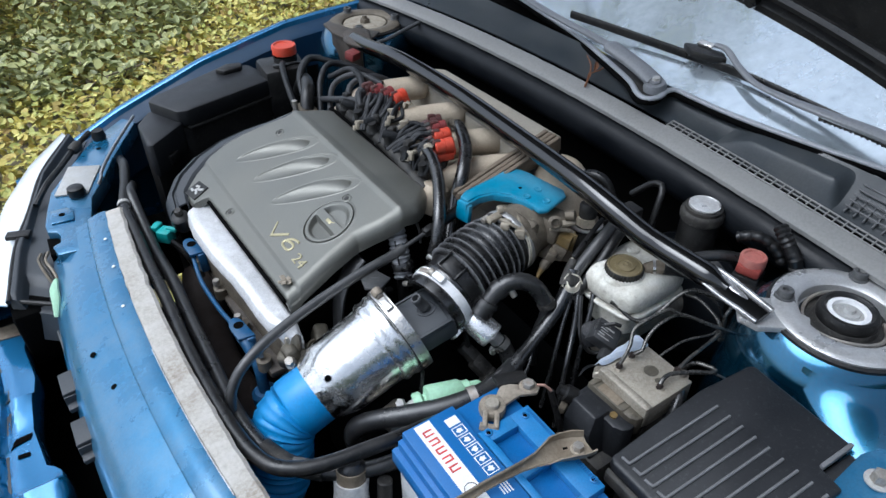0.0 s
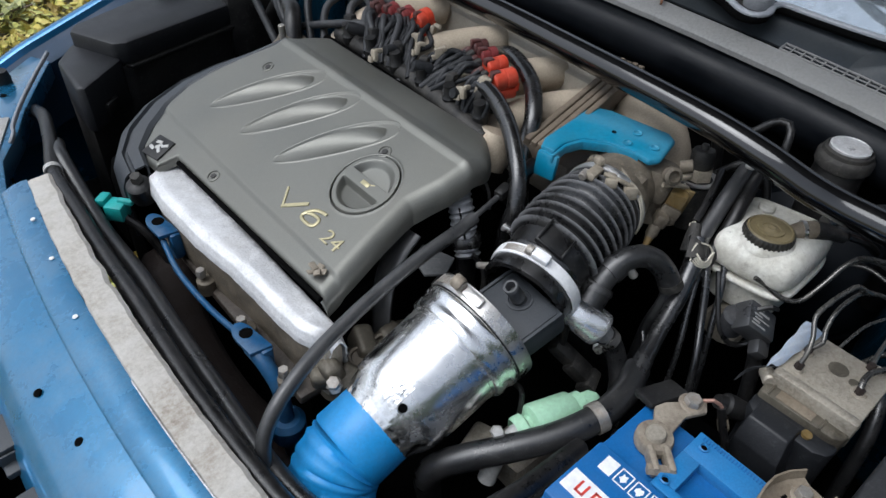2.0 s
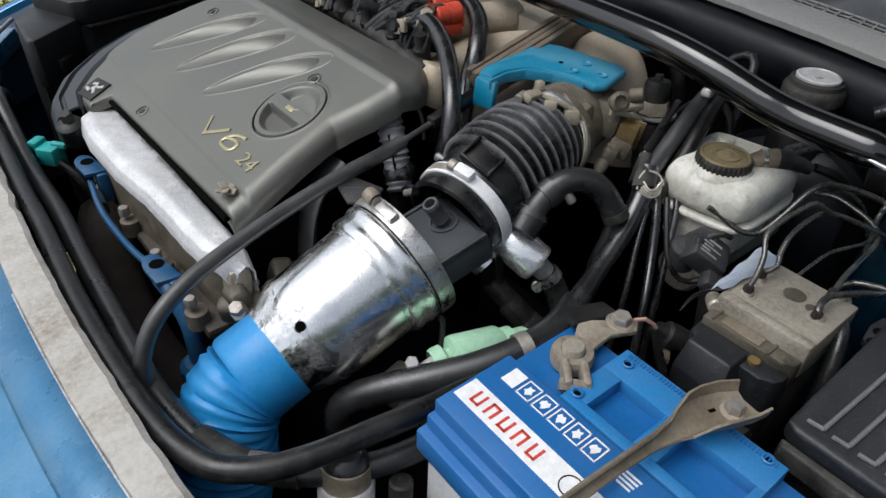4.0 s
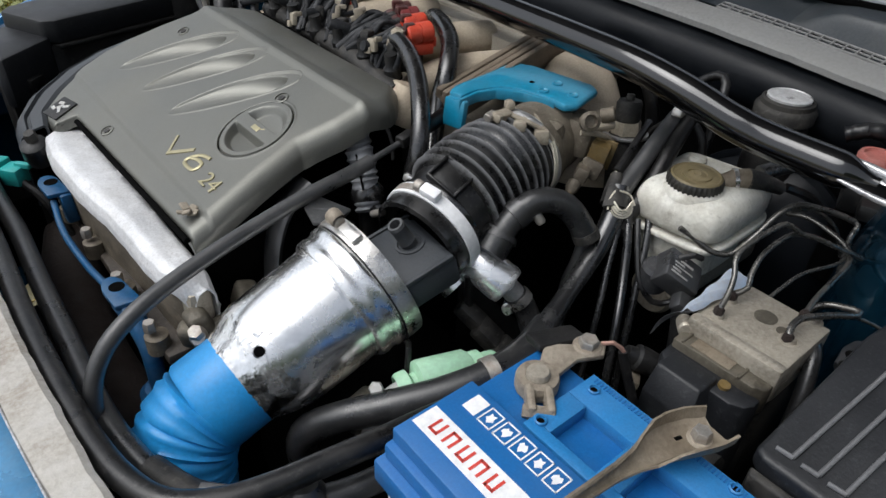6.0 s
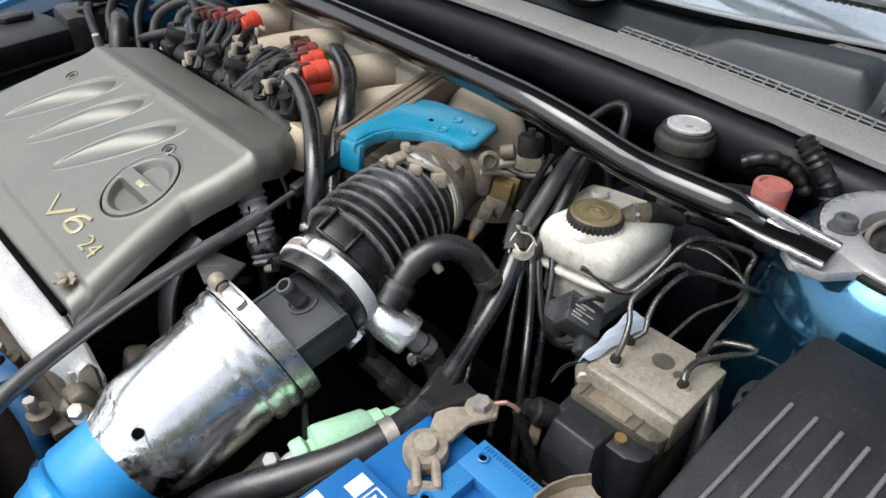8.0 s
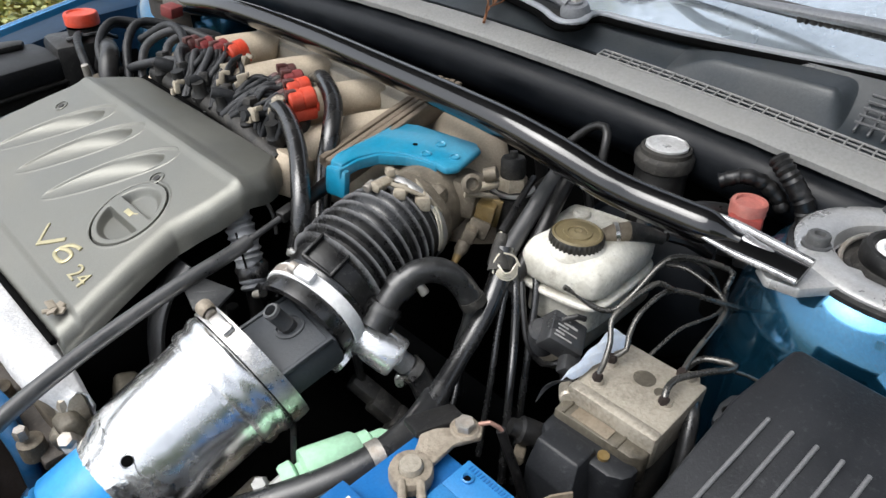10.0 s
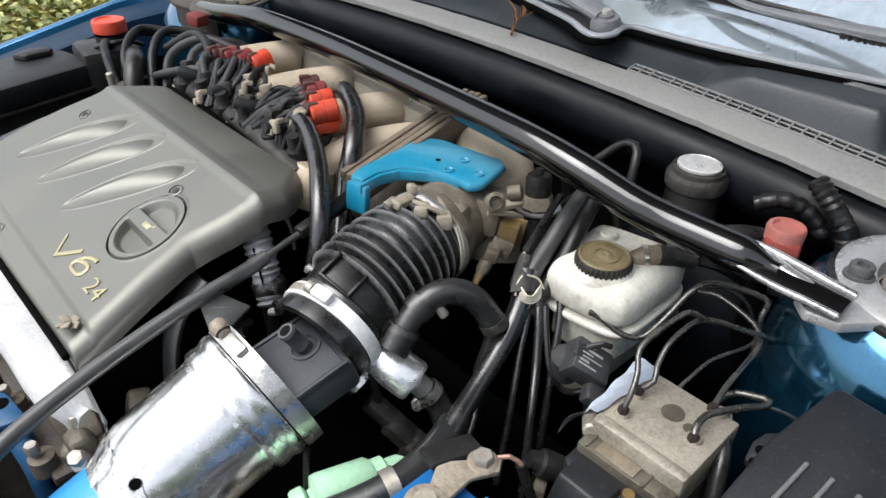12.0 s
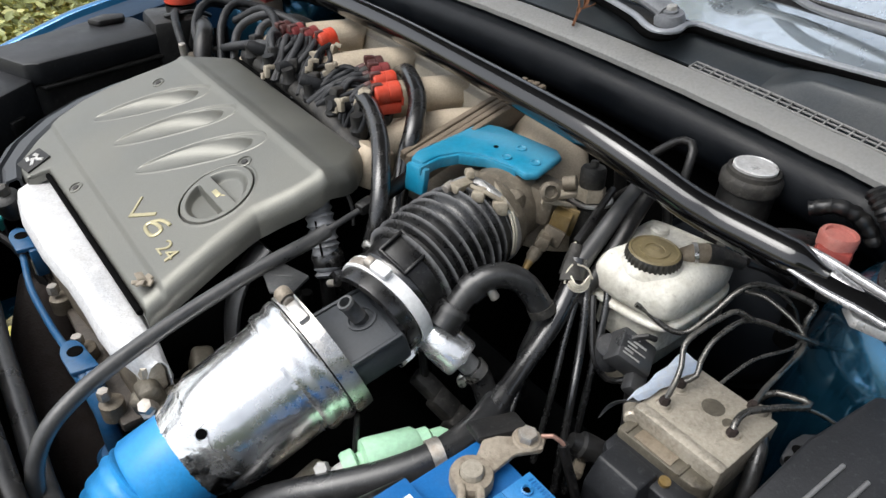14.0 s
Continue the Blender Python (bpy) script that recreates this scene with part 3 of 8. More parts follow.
bump_groove = [(0.20, -0.190), (0.60, -0.222), (0.75, -0.221), (0.816, -0.218), (0.888, -0.211), (0.954, -0.200), (1.016, -0.201), (1.086, -0.209), (1.18, -0.205), (1.30, -0.190), (1.60, -0.030)]


def ramp(x, y, x0, x1, y0, y1, high):
    """A pressed wedge that climbs along y and drops at its end."""
    if not (x0 < x < x1 and y0 < y < y1):
        return 0.0
    return high * (y - y0) / (y1 - y0) * smoothstep(0, 0.012, x - x0) * smoothstep(0, 0.012, x1 - x)


def bumper_z(x, y):
    nose = max(0.0, 1 - (x - lerp_table(bump_out, y)) / 0.060)
    z = 0.606 - 0.052 * nose ** 2.4 - 0.05 * max(0.0, y - 1.18)
    g = x - lerp_table(bump_groove, y)
    z -= 0.011 * smoothstep(-0.004, 0.004, g) - 0.005 * smoothstep(0.010, 0.018, g)
    z += ramp(x, y, -0.292, -0.210, 0.866, 0.916, 0.014) + ramp(x, y, -0.262, -0.205, 1.120, 1.235, 0.012)
    z += ramp(x, y, -0.203, -0.150, 0.885, 0.955, 0.012) + ramp(x, y, -0.205, -0.140, 0.690, 0.770, 0.010)
    return z + 0.0012 * noise.noise(Vector((x * 30, y * 12, 3)))


skin = bmesh.new()
rows = []
for k in range(141):
    y = 0.20 + 0.01 * k
    xo, xi = lerp_table(bump_out, y), lerp_table(bump_in, y)
    line = [(xo + 0.020, 0.18), (xo, 0.36), (xo - 0.004, 0.50), (xo - 0.002, bumper_z(xo, y) - 0.012)]
    line += [(xo + (xi - xo) * j / 24, bumper_z(xo + (xi - xo) * j / 24, y)) for j in range(25)] + [(xi + 0.003, bumper_z(xi, y) - 0.006), (xi + 0.004, 0.565)]
    rows.append([skin.verts.new((x, y, z)) for x, z in line])
for p, q in zip(rows, rows[1:]):
    for j in range(len(p) - 1):
        skin.faces.new((p[j], p[j + 1], q[j + 1], q[j]))
bumper = part("bumper", shell(skin, 0.003), blue_paint, body, "bright blue bumper skin with chipped paint")


def bumper_patch(name, points, material, lift, label=""):
    """A thin piece that follows the skin between the given corners."""
    a, b, c, d = (Vector(p) for p in points)
    def at(u, v):
        p = a.lerp(b, u).lerp(d.lerp(c, u), v)
        return (p.x, p.y, bumper_z(p.x, p.y) + lift)
    return part(name, shell(grid(10, 5, at), 0.0012), material, bumper, label)


for y0, y1, w in ((1.04, 1.10, 0.005), (0.955, 0.99, 0.006), (0.893, 0.930, 0.008), (0.78, 0.85, 0.004)):
    x0, x1 = lerp_table(bump_groove, y0) + 0.004, lerp_table(bump_groove, y1) + 0.004
    bumper_patch("chipped_groove", [(x0, y0), (x1, y1), (x1 + w, y1), (x0 + w, y0)], slate, 0.0006, "worn grey groove")
bumper_patch("cut_out", [(-0.196, 1.118), (-0.190, 1.158), (-0.152, 1.160), (-0.152, 1.112)], grime, 0.0022, "grey-brown patch in the cut-out")
# near-black patch over the cut-out, its shade as flat colour
bumper_patch("cut_out_shade", [(-0.199, 1.150), (-0.194, 1.172), (-0.152, 1.170), (-0.153, 1.150)], shade_black, 0.0030)
# slots drawn as black patches on the skin
bumper_patch("bumper_slot", [(-0.203, 0.858), (-0.192, 0.872), (-0.170, 0.872), (-0.174, 0.862)], shade_black, 0.0022)
bumper_patch("bumper_slot", [(-0.195, 0.832), (-0.194, 0.839), (-0.178, 0.837), (-0.179, 0.830)], shade_black, 0.0022)

# fenders: a rolled top edge, an inner gutter and the outside skin
edge_rows = [(-0.06, 0.640), (0.017, 0.672), (0.161, 0.727), (0.384, 0.797), (0.618, 0.846), (0.749, 0.855), (0.90, 0.862), (1.25, 0.90)]
side_rows = [(-0.20, 0.70), (-0.10, 0.745), (0.0, 0.775), (0.16, 0.80), (0.40, 0.815), (0.9, 0.822), (1.25, 0.822)]


def fender(sign, name):
    """sign 1: far side."""
    prof = [(0.030, -0.55), (0.038, -0.20), (0.034, -0.07), (0.020, -0.018), (0.006, -0.003), (-0.008, 0.0), (-0.016, -0.004), (-0.020, -0.016), (-0.030, -0.022), (-0.058, -0.024), (-0.066, -0.03), (-0.070, -0.14)]
    def skin(section):
        bm = bmesh.new()
        rows = []
        for k in range(60):
            x = -0.09 + 1.30 * k / 59
            y0, z0 = lerp_table(side_rows, x), lerp_table(edge_rows, x)
            rows.append([bm.verts.new((x, MID + sign * (y0 + dy), z0 + dz)) for dy, dz in section])
        for p, q in zip(rows, rows[1:]):
            for j in range(len(section) - 1):
                bm.faces.new((p[j], p[j + 1], q[j + 1], q[j]))
        return shell(bm, 0.003)

    # far gutter gets the shaded copy, near gutter the paler slam_paint
    part("inner_gutter", skin([(dy + 0.0005, dz - 0.001) for dy, dz in prof[7:]]), gutter_shade_paint if sign > 0 else slam_paint, body)
    return part(name, skin(prof[:8]), blue_paint, body, "blue fender with wet leaf specks" if sign > 0 else "")


fender(1, "fender")
fender(-1, "fender")
for sign in (1, -1):
    # housing blackened for the shade beside the fender, not body blue
    part("wheel_housing", grid(24, 10, lambda u, v: (0.30 + 0.62 * u, MID + sign * (0.745 - 0.10 * math.sin(math.pi * u) ** 0.5 * math.sin(math.pi * v * 0.6)), 0.72 - 0.67 * v + 0.02 * math.sin(math.pi * u))),
         shade_black, body)
    part("side_member", span(-0.02, 0.90, MID + sign * 0.62 - 0.05, MID + sign * 0.62 + 0.05, 0.36, 0.50, 0.015), shade_black, body)


# strut towers
def tower(cx, cy, dirt, paint, mount):
    t = part("strut_tower", lathe([(0.136, 0), (0.133, 0.10), (0.129, 0.17), (0.123, 0.215), (0.115, 0.243), (0.105, 0.262), (0.093, 0.275), (0.080, 0.281), (0.062, 0.279), (0.057, 0.262), (0.0, 0.258)],
                                  (cx, cy, 0.585), (cx, cy, 1.0), 56), paint, body, "blue pressed steel strut tower")
    plate = [(0.0900, 0.0), (0.0905, 0.005), (0.085, 0.0085), (0.075, 0.0095), (0.063, 0.0085), (0.0575, 0.004), (0.0565, -0.012), (0.054, -0.012)]
    part("tower_plate", lathe(plate, (cx, cy, 0.861), (cx, cy, 1.0), 56), dirt, t, "dusty steel top plate")
    part("gasket", lathe([(0.0920, -0.006), (0.0950, -0.004), (0.0950, 0.001), (0.0910, 0.003), (0.0895, 0.0)], (cx, cy, 0.861), (cx, cy, 1.0), 56), rubber, t)
    if mount is cream_dirt:
        part("mount_disc", lathe([(0.054, -0.016), (0.054, 0.001), (0.052, 0.0035), (0.030, 0.0045), (0.022, 0.0035), (0.0, 0.0035)], (cx, cy, 0.861), (cx, cy, 1.0), 48), mount, t, "large pale stained mount disc")
        part("strut_nut", lathe([(0.0, 0.020), (0.006, 0.020), (0.007, 0.013), (0.012, 0.013), (0.013, 0.004)], (cx, cy, 0.861), (cx, cy, 1.0), 6), grime, t, "rusty centre nut")
        part("bolt_pocket", prism([(cx - 0.046, cy - 0.030), (cx - 0.020, cy - 0.036), (cx - 0.018, cy - 0.014), (cx - 0.040, cy - 0.010)], 0.862, 0.8665, 0.001), brown_strip, t)
        return t
    part("strut_mount", lathe([(0.0, 0.004), (0.012, 0.004), (0.013, 0.010), (0.024, 0.011), (0.030, 0.004), (0.037, 0.003), (0.040, -0.004), (0.046, -0.006), (0.052, -0.002), (0.054, -0.02)],
                              (cx, cy, 0.857), (cx, cy, 1.0), 40), mount, t, "black rubber strut mount")
    part("strut_nut", lathe([(0.0, 0.017), (0.006, 0.017), (0.007, 0.012), (0.013, 0.012), (0.014, 0.009), (0.020, 0.0085), (0.021, 0.004)], (cx, cy, 0.859), (cx, cy, 1.0), 32), pale_grey, t, "pale centre nut")
    part("bearing_cup", lathe([(0.036, -0.004), (0.037, 0.008), (0.034, 0.014), (0.030, 0.015), (0.027, 0.012), (0.026, 0.004)], (cx, cy, 0.861), (cx, cy, 1.0), 40), black_plastic, t)
    part("pale_ring", lathe([(0.0265, 0.006), (0.0255, 0.011), (0.0200, 0.0115), (0.0185, 0.006), (0.0150, 0.005)], (cx, cy, 0.861), (cx, cy, 1.0), 40), label_white, t, "pale inner ring")
    part("retaining_ring", tube([(cx + 0.049 * math.cos(a), cy + 0.049 * math.sin(a), 0.856 + 0.004 * math.sin(2 * a)) for a in [0.4 + 5.2 * k / 16 for k in range(17)]], 0.0026, 8), dull_steel, t)
    return t


tl = tower(0.765, 0.228, tower_dust, tower_paint, black_dusty)


def apron_point(u, v):
    """The near tower's wall runs out into the wing panel."""
    a = radians(-172 + 92 * u)
    out = math.sin(math.pi * u) ** 1.2
    r_ = 0.106 + 0.029 * v + 0.066 * out * smoothstep(0.0, 1.0, v) ** 0.9
    return (0.765 + r_ * math.cos(a), 0.228 + r_ * math.sin(a), 0.8475 - 0.092 * v * (1 - out) - 0.036 * v * out)


part("wing_apron", shell(grid(36, 14, apron_point), 0.002), tower_paint, tl)
part("wing_bolt", hexbolt((0.607, 0.083, 0.822), (0.607, 0.083, 0.836), 0.009), dull_steel, body)
part("bolt_washer", lathe([(0.014, 0), (0.014, 0.002), (0, 0.002)], (0.607, 0.083, 0.822), (0.607, 0.083, 1), 20), pale_grey, body)
tr = tower(0.766, 1.502, grime, tower_paint, cream_dirt)
for t_, pts in ((tl, [(0.724, 0.291), (0.838, 0.258), (0.745, 0.153)]), (tr, [(0.720, 1.444), (0.832, 1.465), (0.757, 1.578)])):
    for x, y in pts:
        b = lathe([(0.0125, 0), (0.0125, 0.0025), (0.0098, 0.0035), (0.0098, 0.011), (0.0088, 0.0125), (0.0052, 0.0125), (0.0045, 0.0085), (0.0, 0.0085)], (x, y, 0.869), (x, y, 1.0), 18)
        part("mount_nut", b, conduit_grey, t_)

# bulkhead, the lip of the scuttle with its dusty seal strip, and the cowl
part("bulkhead", span(0.905, 0.920, 0.03, 1.70, 0.18, 0.86, 0.004), shade_black, body)


def lip_z(y):
    return 0.915 - 0.07 * (y - 0.93) ** 2


cowl_rows = [0.03 + 0.0167 * k for k in range(101)]
beam_rows = [(0.920, -0.092), (0.872, -0.088), (0.850, -0.081), (0.836, -0.069), (0.829, -0.054), (0.829, -0.040), (0.834, -0.028), (0.843, -0.020), (0.854, -0.016), (0.858, -0.010), (0.858, 0.002)]
part("scuttle_beam", shell(sweep(beam_rows, [(y, 0, lip_z(y), 1) for y in cowl_rows]), 0.003), bulkhead_black, body, "black painted scuttle beam")
strip_rows = [(0.8418, -0.008), (0.8410, -0.001), (0.8425, 0.001), (0.8560, 0.006), (0.8720, 0.0115), (0.8750, 0.0115), (0.8755, 0.005)]
part("scuttle_seal", shell(sweep(strip_rows, [(y, 0.0008 * noise.noise(Vector((y * 40, 1, 2))), lip_z(y) + 0.0008 * noise.noise(Vector((y * 30, 4, 2))), 1) for y in cowl_rows]), 0.002), cowl_trim, body, "dusty grey scuttle seal")


def panel_at(u, y, lift=0.0):
    v = (y - 0.03) / 1.66
    return (0.892 + (0.055 + 0.03 * abs(v - 0.36)) * u, y, lip_z(y) * (1 - u) + 0.951 * u + 0.006 * (1 - u) - 0.006 * math.sin(math.pi * u) + lift)


part("scuttle_panel", shell(grid(10, 60, lambda u, v: panel_at(u, 0.03 + 1.66 * v)), 0.003), scuttle_dark, body, "dark grey textured plastic scuttle panel")
# air intake grille along the strip: pale bars across and along
for k in range(38):
    y = 0.10 + k * 0.0145
    part("grille_bar", box((0.8845, y, lip_z(y) + 0.0135), (0.018, 0.0019, 0.003), 0.0004, pose(0, 0, 0, 0, -10, 0)), cowl_trim, body)
for x, dz in ((0.8765, 0.0122), (0.8850, 0.0138), (0.8930, 0.0152)):
    part("grille_rail", tube([(x, y, lip_z(y) + dz) for y in [0.10 + 0.0895 * k for k in range(7)]], 0.0011 if x == 0.8850 else 0.0015, 6, 0.02), cowl_trim, body)
# well blackened for the shade behind the bars
part("grille_well", shell(sweep([(0.876, 0.004), (0.878, -0.012), (0.891, -0.012), (0.893, 0.006)], [(y, 0, lip_z(y), 1) for y in [0.10 + 0.0537 * k for k in range(11)]]), 0.001), shade_black, body)
for i in range(7):
    part("grille_bar", tube([(0.902 + i * 0.0088, 0.10, 0.906 + i * 0.0052), (0.902 + i * 0.0088, 0.22, 0.914 + i * 0.0050), (0.902 + i * 0.0088, 0.335, 0.921 + i * 0.0048)], 0.0015, 6, 0.03), rib_grey, body)
for j in range(17):
    y = 0.105 + j * 0.0142
    part("grille_bar", box((0.929, y, lip_z(y) + 0.037), (0.066, 0.0024, 0.004), 0.0005, pose(0, 0, 0, 0, -29, 0)), rib_grey, body)


# raised filter housing under the scuttle panel: a level-topped block with a sloping front
def hump_at(u, v):
    y = 0.345 + 0.222 * v
    x, _, base = panel_at(0.02 + 0.94 * u, y, -0.001)
    front = 0.26 + 0.16 * (1 - v)
    rise = smoothstep(0.0, front, u) ** 0.8 * smoothstep(0.0, 0.10, v) ** 0.7 * smoothstep(0.0, 0.34, 1 - v)
    return (x, y, base + max(0.0, 0.9400 + 0.0075 * u - base) * rise)


hump = grid(60, 80, hump_at)
part("filter_housing", shell(hump, 0.002), scuttle_plastic, body, "rounded grey plastic filter housing")
dead = bmesh.new()
tube([(0.858, 0.816, 0.927), (0.880, 0.830, 0.938), (0.902, 0.850, 0.946), (0.922, 0.882, 0.950)], lambda run, share: 0.0022 - 0.0012 * share, 6, bm=dead)
tube([(0.884, 0.833, 0.940), (0.906, 0.828, 0.944), (0.922, 0.832, 0.946)], 0.0011, 6, bm=dead)
for k, (x, y, a, size) in enumerate(((0.872, 0.826, 35, 0.018), (0.904, 0.842, 40, 0.026))):
    blade = grid(6, 4, lambda u, v: (size * (u - 0.5), size * 0.36 * math.sin(math.pi * (0.08 + 0.84 * u)) * (v - 0.5), 0.004 * math.sin(3 * u) + 0.006 * abs(v - 0.5)))
    merge(dead, shell(blade, 0.0006), pose(x, y, 0.9390 + 0.005 * k, 30, -20, a))
solid("dead_leaf", dead, leaf_brown, "brown dead leaf caught on the scuttle", "leaf")

# windscreen, its lower trim and what lies dark behind it
screen = thing("windscreen", "sloping windscreen that mirrors the white sky and branches", "windscreen", (1.2, MID, 0.955))


def screen_x(y):
    return lerp_table([(0.02, 1.03), (0.20, 1.0), (0.335, 0.973), (0.45, 0.950), (0.56, 0.935), (0.65, 0.933), (0.76, 0.936), (0.86, 0.945), (0.94, 0.962), (1.2, 1.020), (1.7, 1.12)], y)


part("pane", shell(grid(16, 40, lambda u, v: (screen_x(0.02 + 1.7 * v) + 0.004 + 0.78 * u, 0.02 + 1.7 * v, 0.955 + 0.40 * u + 0.035 * u * (1 - u))), 0.005), glass_dark, screen, angle=60)
trim_way = [(screen_x(y), y, 0.955) for y in (0.04, 0.2, 0.335, 0.45, 0.56, 0.64, 0.672)] + [(0.916, 0.680, 0.955), (0.888, 0.673, 0.954), (0.868, 0.683, 0.953), (0.872, 0.706, 0.953), (0.898, 0.752, 0.954), (0.932, 0.850, 0.955)] + [(screen_x(y), y, 0.955) for y in (0.95, 1.1, 1.3, 1.55, 1.7)]
# black tube drawn as the shadow line below the trim
part("trim_shadow", tube([(x - 0.006, y, z - 0.006) for x, y, z in trim_way], 0.0050, 8, 0.008), shade_black, screen)
part("lower_trim", tube(trim_way, 0.0052, 10, 0.006, flat=0.8), trim_silver, screen, "grey rubber screen trim")
part("notch_apron", prism([(0.876, 0.688), (0.890, 0.678), (0.935, 0.684), (0.946, 0.86), (0.935, 0.85), (0.900, 0.755), (0.876, 0.706)], 0.940, 0.9515, 0.001), black_dusty, screen)
part("dashboard", span(1.02, 1.75, 0.05, 1.68, 0.80, 0.93, 0.03), shade_black, screen)


def wiper(way, pivot, blade, thick):
    w = thing("wiper_arm", "grey metal wiper arm parked on the windscreen", "wiper", pivot)
    part("arm", tube(way, thick, 14, 0.006, flat=0.6), wiper_grey, w)
    part("pivot", lathe([(0.019, -0.010), (0.020, 0.006), (0.017, 0.013), (0.010, 0.014), (0.010, 0.017), (0.0, 0.018)], pivot, (pivot[0] - 0.004, pivot[1], pivot[2] + 0.02), 24), wiper_grey, w)
    part("pivot_nut", hexbolt((pivot[0], pivot[1], pivot[2] + 0.010), (pivot[0] - 0.002, pivot[1], pivot[2] + 0.022), 0.0075), pale_grey, w)
    part("blade", tube(blade, 0.0042, 8, 0.01, flat=2.0), rubber, w, "black rubber wiper blade")
    return w


wiper([(0.908, 0.702, 0.966), (0.918, 0.752, 0.974), (0.927, 0.824, 0.982), (0.932, 0.868, 0.984), (0.941, 0.972, 0.986), (0.953, 1.09, 0.990), (0.975, 1.25, 1.0)], (0.906, 0.698, 0.955),
      [(0.990, 1.12, 1.002), (1.0, 1.25, 1.004), (1.03, 1.42, 1.012), (1.07, 1.60, 1.02)], lambda run, share: 0.0175 - 0.003 * share if run < 0.14 else 0.0085)
w2 = wiper([(0.945, 0.16, 0.986), (0.962, 0.26, 0.994), (0.971, 0.347, 0.999), (0.968, 0.430, 0.999), (0.967, 0.500, 0.999), (0.970, 0.556, 1.001), (0.984, 0.600, 1.009), (1.006, 0.646, 1.020), (1.004, 0.668, 1.022)], (0.940, 0.13, 0.965),
           [(0.978, 0.35, 0.992), (0.986, 0.506, 0.996), (0.988, 0.61, 0.998), (0.984, 0.724, 0.996), (0.979, 0.854, 0.993), (0.971, 0.987, 0.990)], lambda run, share: 0.0125 - 0.0060 * smoothstep(0.35, 0.8, share))
part("arm_spring", tube([(0.950, 0.19, 0.984), (0.962, 0.27, 0.990), (0.970, 0.36, 0.994), (0.967, 0.44, 0.994)], ribs(0.0075, 0.0022, 0.005), 10, 0.0012), black_dusty, w2)
part("blade_holder", prism([(0.970, 0.690), (0.990, 0.722), (1.004, 0.700), (1.008, 0.650), (0.990, 0.630), (0.976, 0.655)], 1.000, 1.014, 0.004), black_plastic, w2)
part("holder_clip", box((1.002, 0.685, 1.018), (0.012, 0.030, 0.006), 0.002, pose(0, 0, 0, 0, -20, 0)), clamp_steel, w2)

# raised bonnet
bonnet = thing("bonnet", "raised bonnet with a dark underside and blue outer skin", "bonnet", (1.06, MID, 1.08))
bx, bz = 0.905, 1.126


def crown(y):
    return 0.040 - 0.245 * (y - MID) ** 2


def bonnet_at(d, y, lift=0.0):
    a = radians(61)
    return (bx - d * math.cos(a) + lift * math.sin(a), y, bz + crown(y) + d * math.sin(a) + lift * math.cos(a))


part("skin", shell(grid(16, 20, lambda u, v: bonnet_at(1.05 * u, 0.06 + 1.61 * v, 0.030 + 0.02 * math.sin(math.pi * v))), 0.003), blue_paint, bonnet)
part("lining", shell(grid(12, 20, lambda u, v: bonnet_at(0.02 + 1.0 * u, 0.08 + 1.57 * v, 0.004 * math.sin(9 * u) * math.sin(14 * v))), 0.004), black_plastic, bonnet, "dark bonnet lining")
part("rear_edge", shell(sweep([(0.0, 0.0), (-0.008, 0.004), (-0.010, 0.014), (0.0, 0.03), (0.03, 0.045)], [(0.06 + 0.0805 * k, bx, bz - 0.012 + crown(0.06 + 0.0805 * k), 1) for k in range(21)]), 0.003), black_plastic, bonnet)
part("edge_seal", tube([bonnet_at(0.035, 0.06 + 0.16 * k, -0.006) for k in range(11)], 0.009, 8), rubber, bonnet)
part("stop_buffer", lathe([(0.011, 0), (0.011, 0.010), (0.008, 0.013), (0, 0.013)], bonnet_at(0.01, 0.555, -0.004), bonnet_at(0.01, 0.555, -0.1), 16), rubber, bonnet)
for y in (0.10, 1.63):
    part("hinge", box((1.04, y, 1.00), (0.03, 0.02, 0.20), 0.004, pose(0, 0, 0, 0, 10, 0)), bay_paint, bonnet)

# far headlamp and the corner round it
lamp = thing("headlamp", "headlamp with a clouded white lens and black housing", "headlamp", (-0.10, 1.36, 0.55))
lens_out = [(-0.215, 1.156), (-0.172, 1.315), (-0.118, 1.470), (-0.055, 1.597), (0.035, 1.718)]
lens_in = [(-0.149, 1.084), (-0.120, 1.230), (-0.080, 1.347), (-0.035, 1.485), (0.042, 1.624)]
shell_in = [(-0.084, 1.024), (-0.066, 1.175), (-0.050, 1.300), (-0.012, 1.425), (0.072, 1.590)]


def on_row(row, v):
    k = min(int(v * 4), 3)
    f = v * 4 - k
    return Vector(row[k]).lerp(Vector(row[k + 1]), f)


def lens_point(u, v):
    o, i = on_row(lens_out, v), on_row(lens_in, v)
    p = o.lerp(i, smoothstep(0.0, 1.0, u) * 0.6 + 0.4 * u)
    top = 0.690 + 0.010 * v
    return (p.x, p.y, top - 0.028 * (1 - u) ** 1.6 - 0.13 * max(0.0, 0.12 - u) / 0.12)


part("lens", shell(grid(14, 24, lens_point), 0.003), lens_milk, lamp, "clouded white lens")
def housing_point(u, v):
    p = on_row(lens_in, v).lerp(on_row(shell_in, v), u)
    lip = 0.006 * smoothstep(0.0, 0.06, u) * smoothstep(0.0, 0.06, 0.22 - u)
    step = -0.010 * smoothstep(0.0, 0.03, 0.16 - v) * smoothstep(0.26, 0.32, u)
    return (p.x + 0.003, p.y, 0.693 + 0.012 * v - 0.008 * smoothstep(0.20, 0.30, u) + lip + step - 0.06 * smoothstep(0.0, 0.02, 0.02 - v))


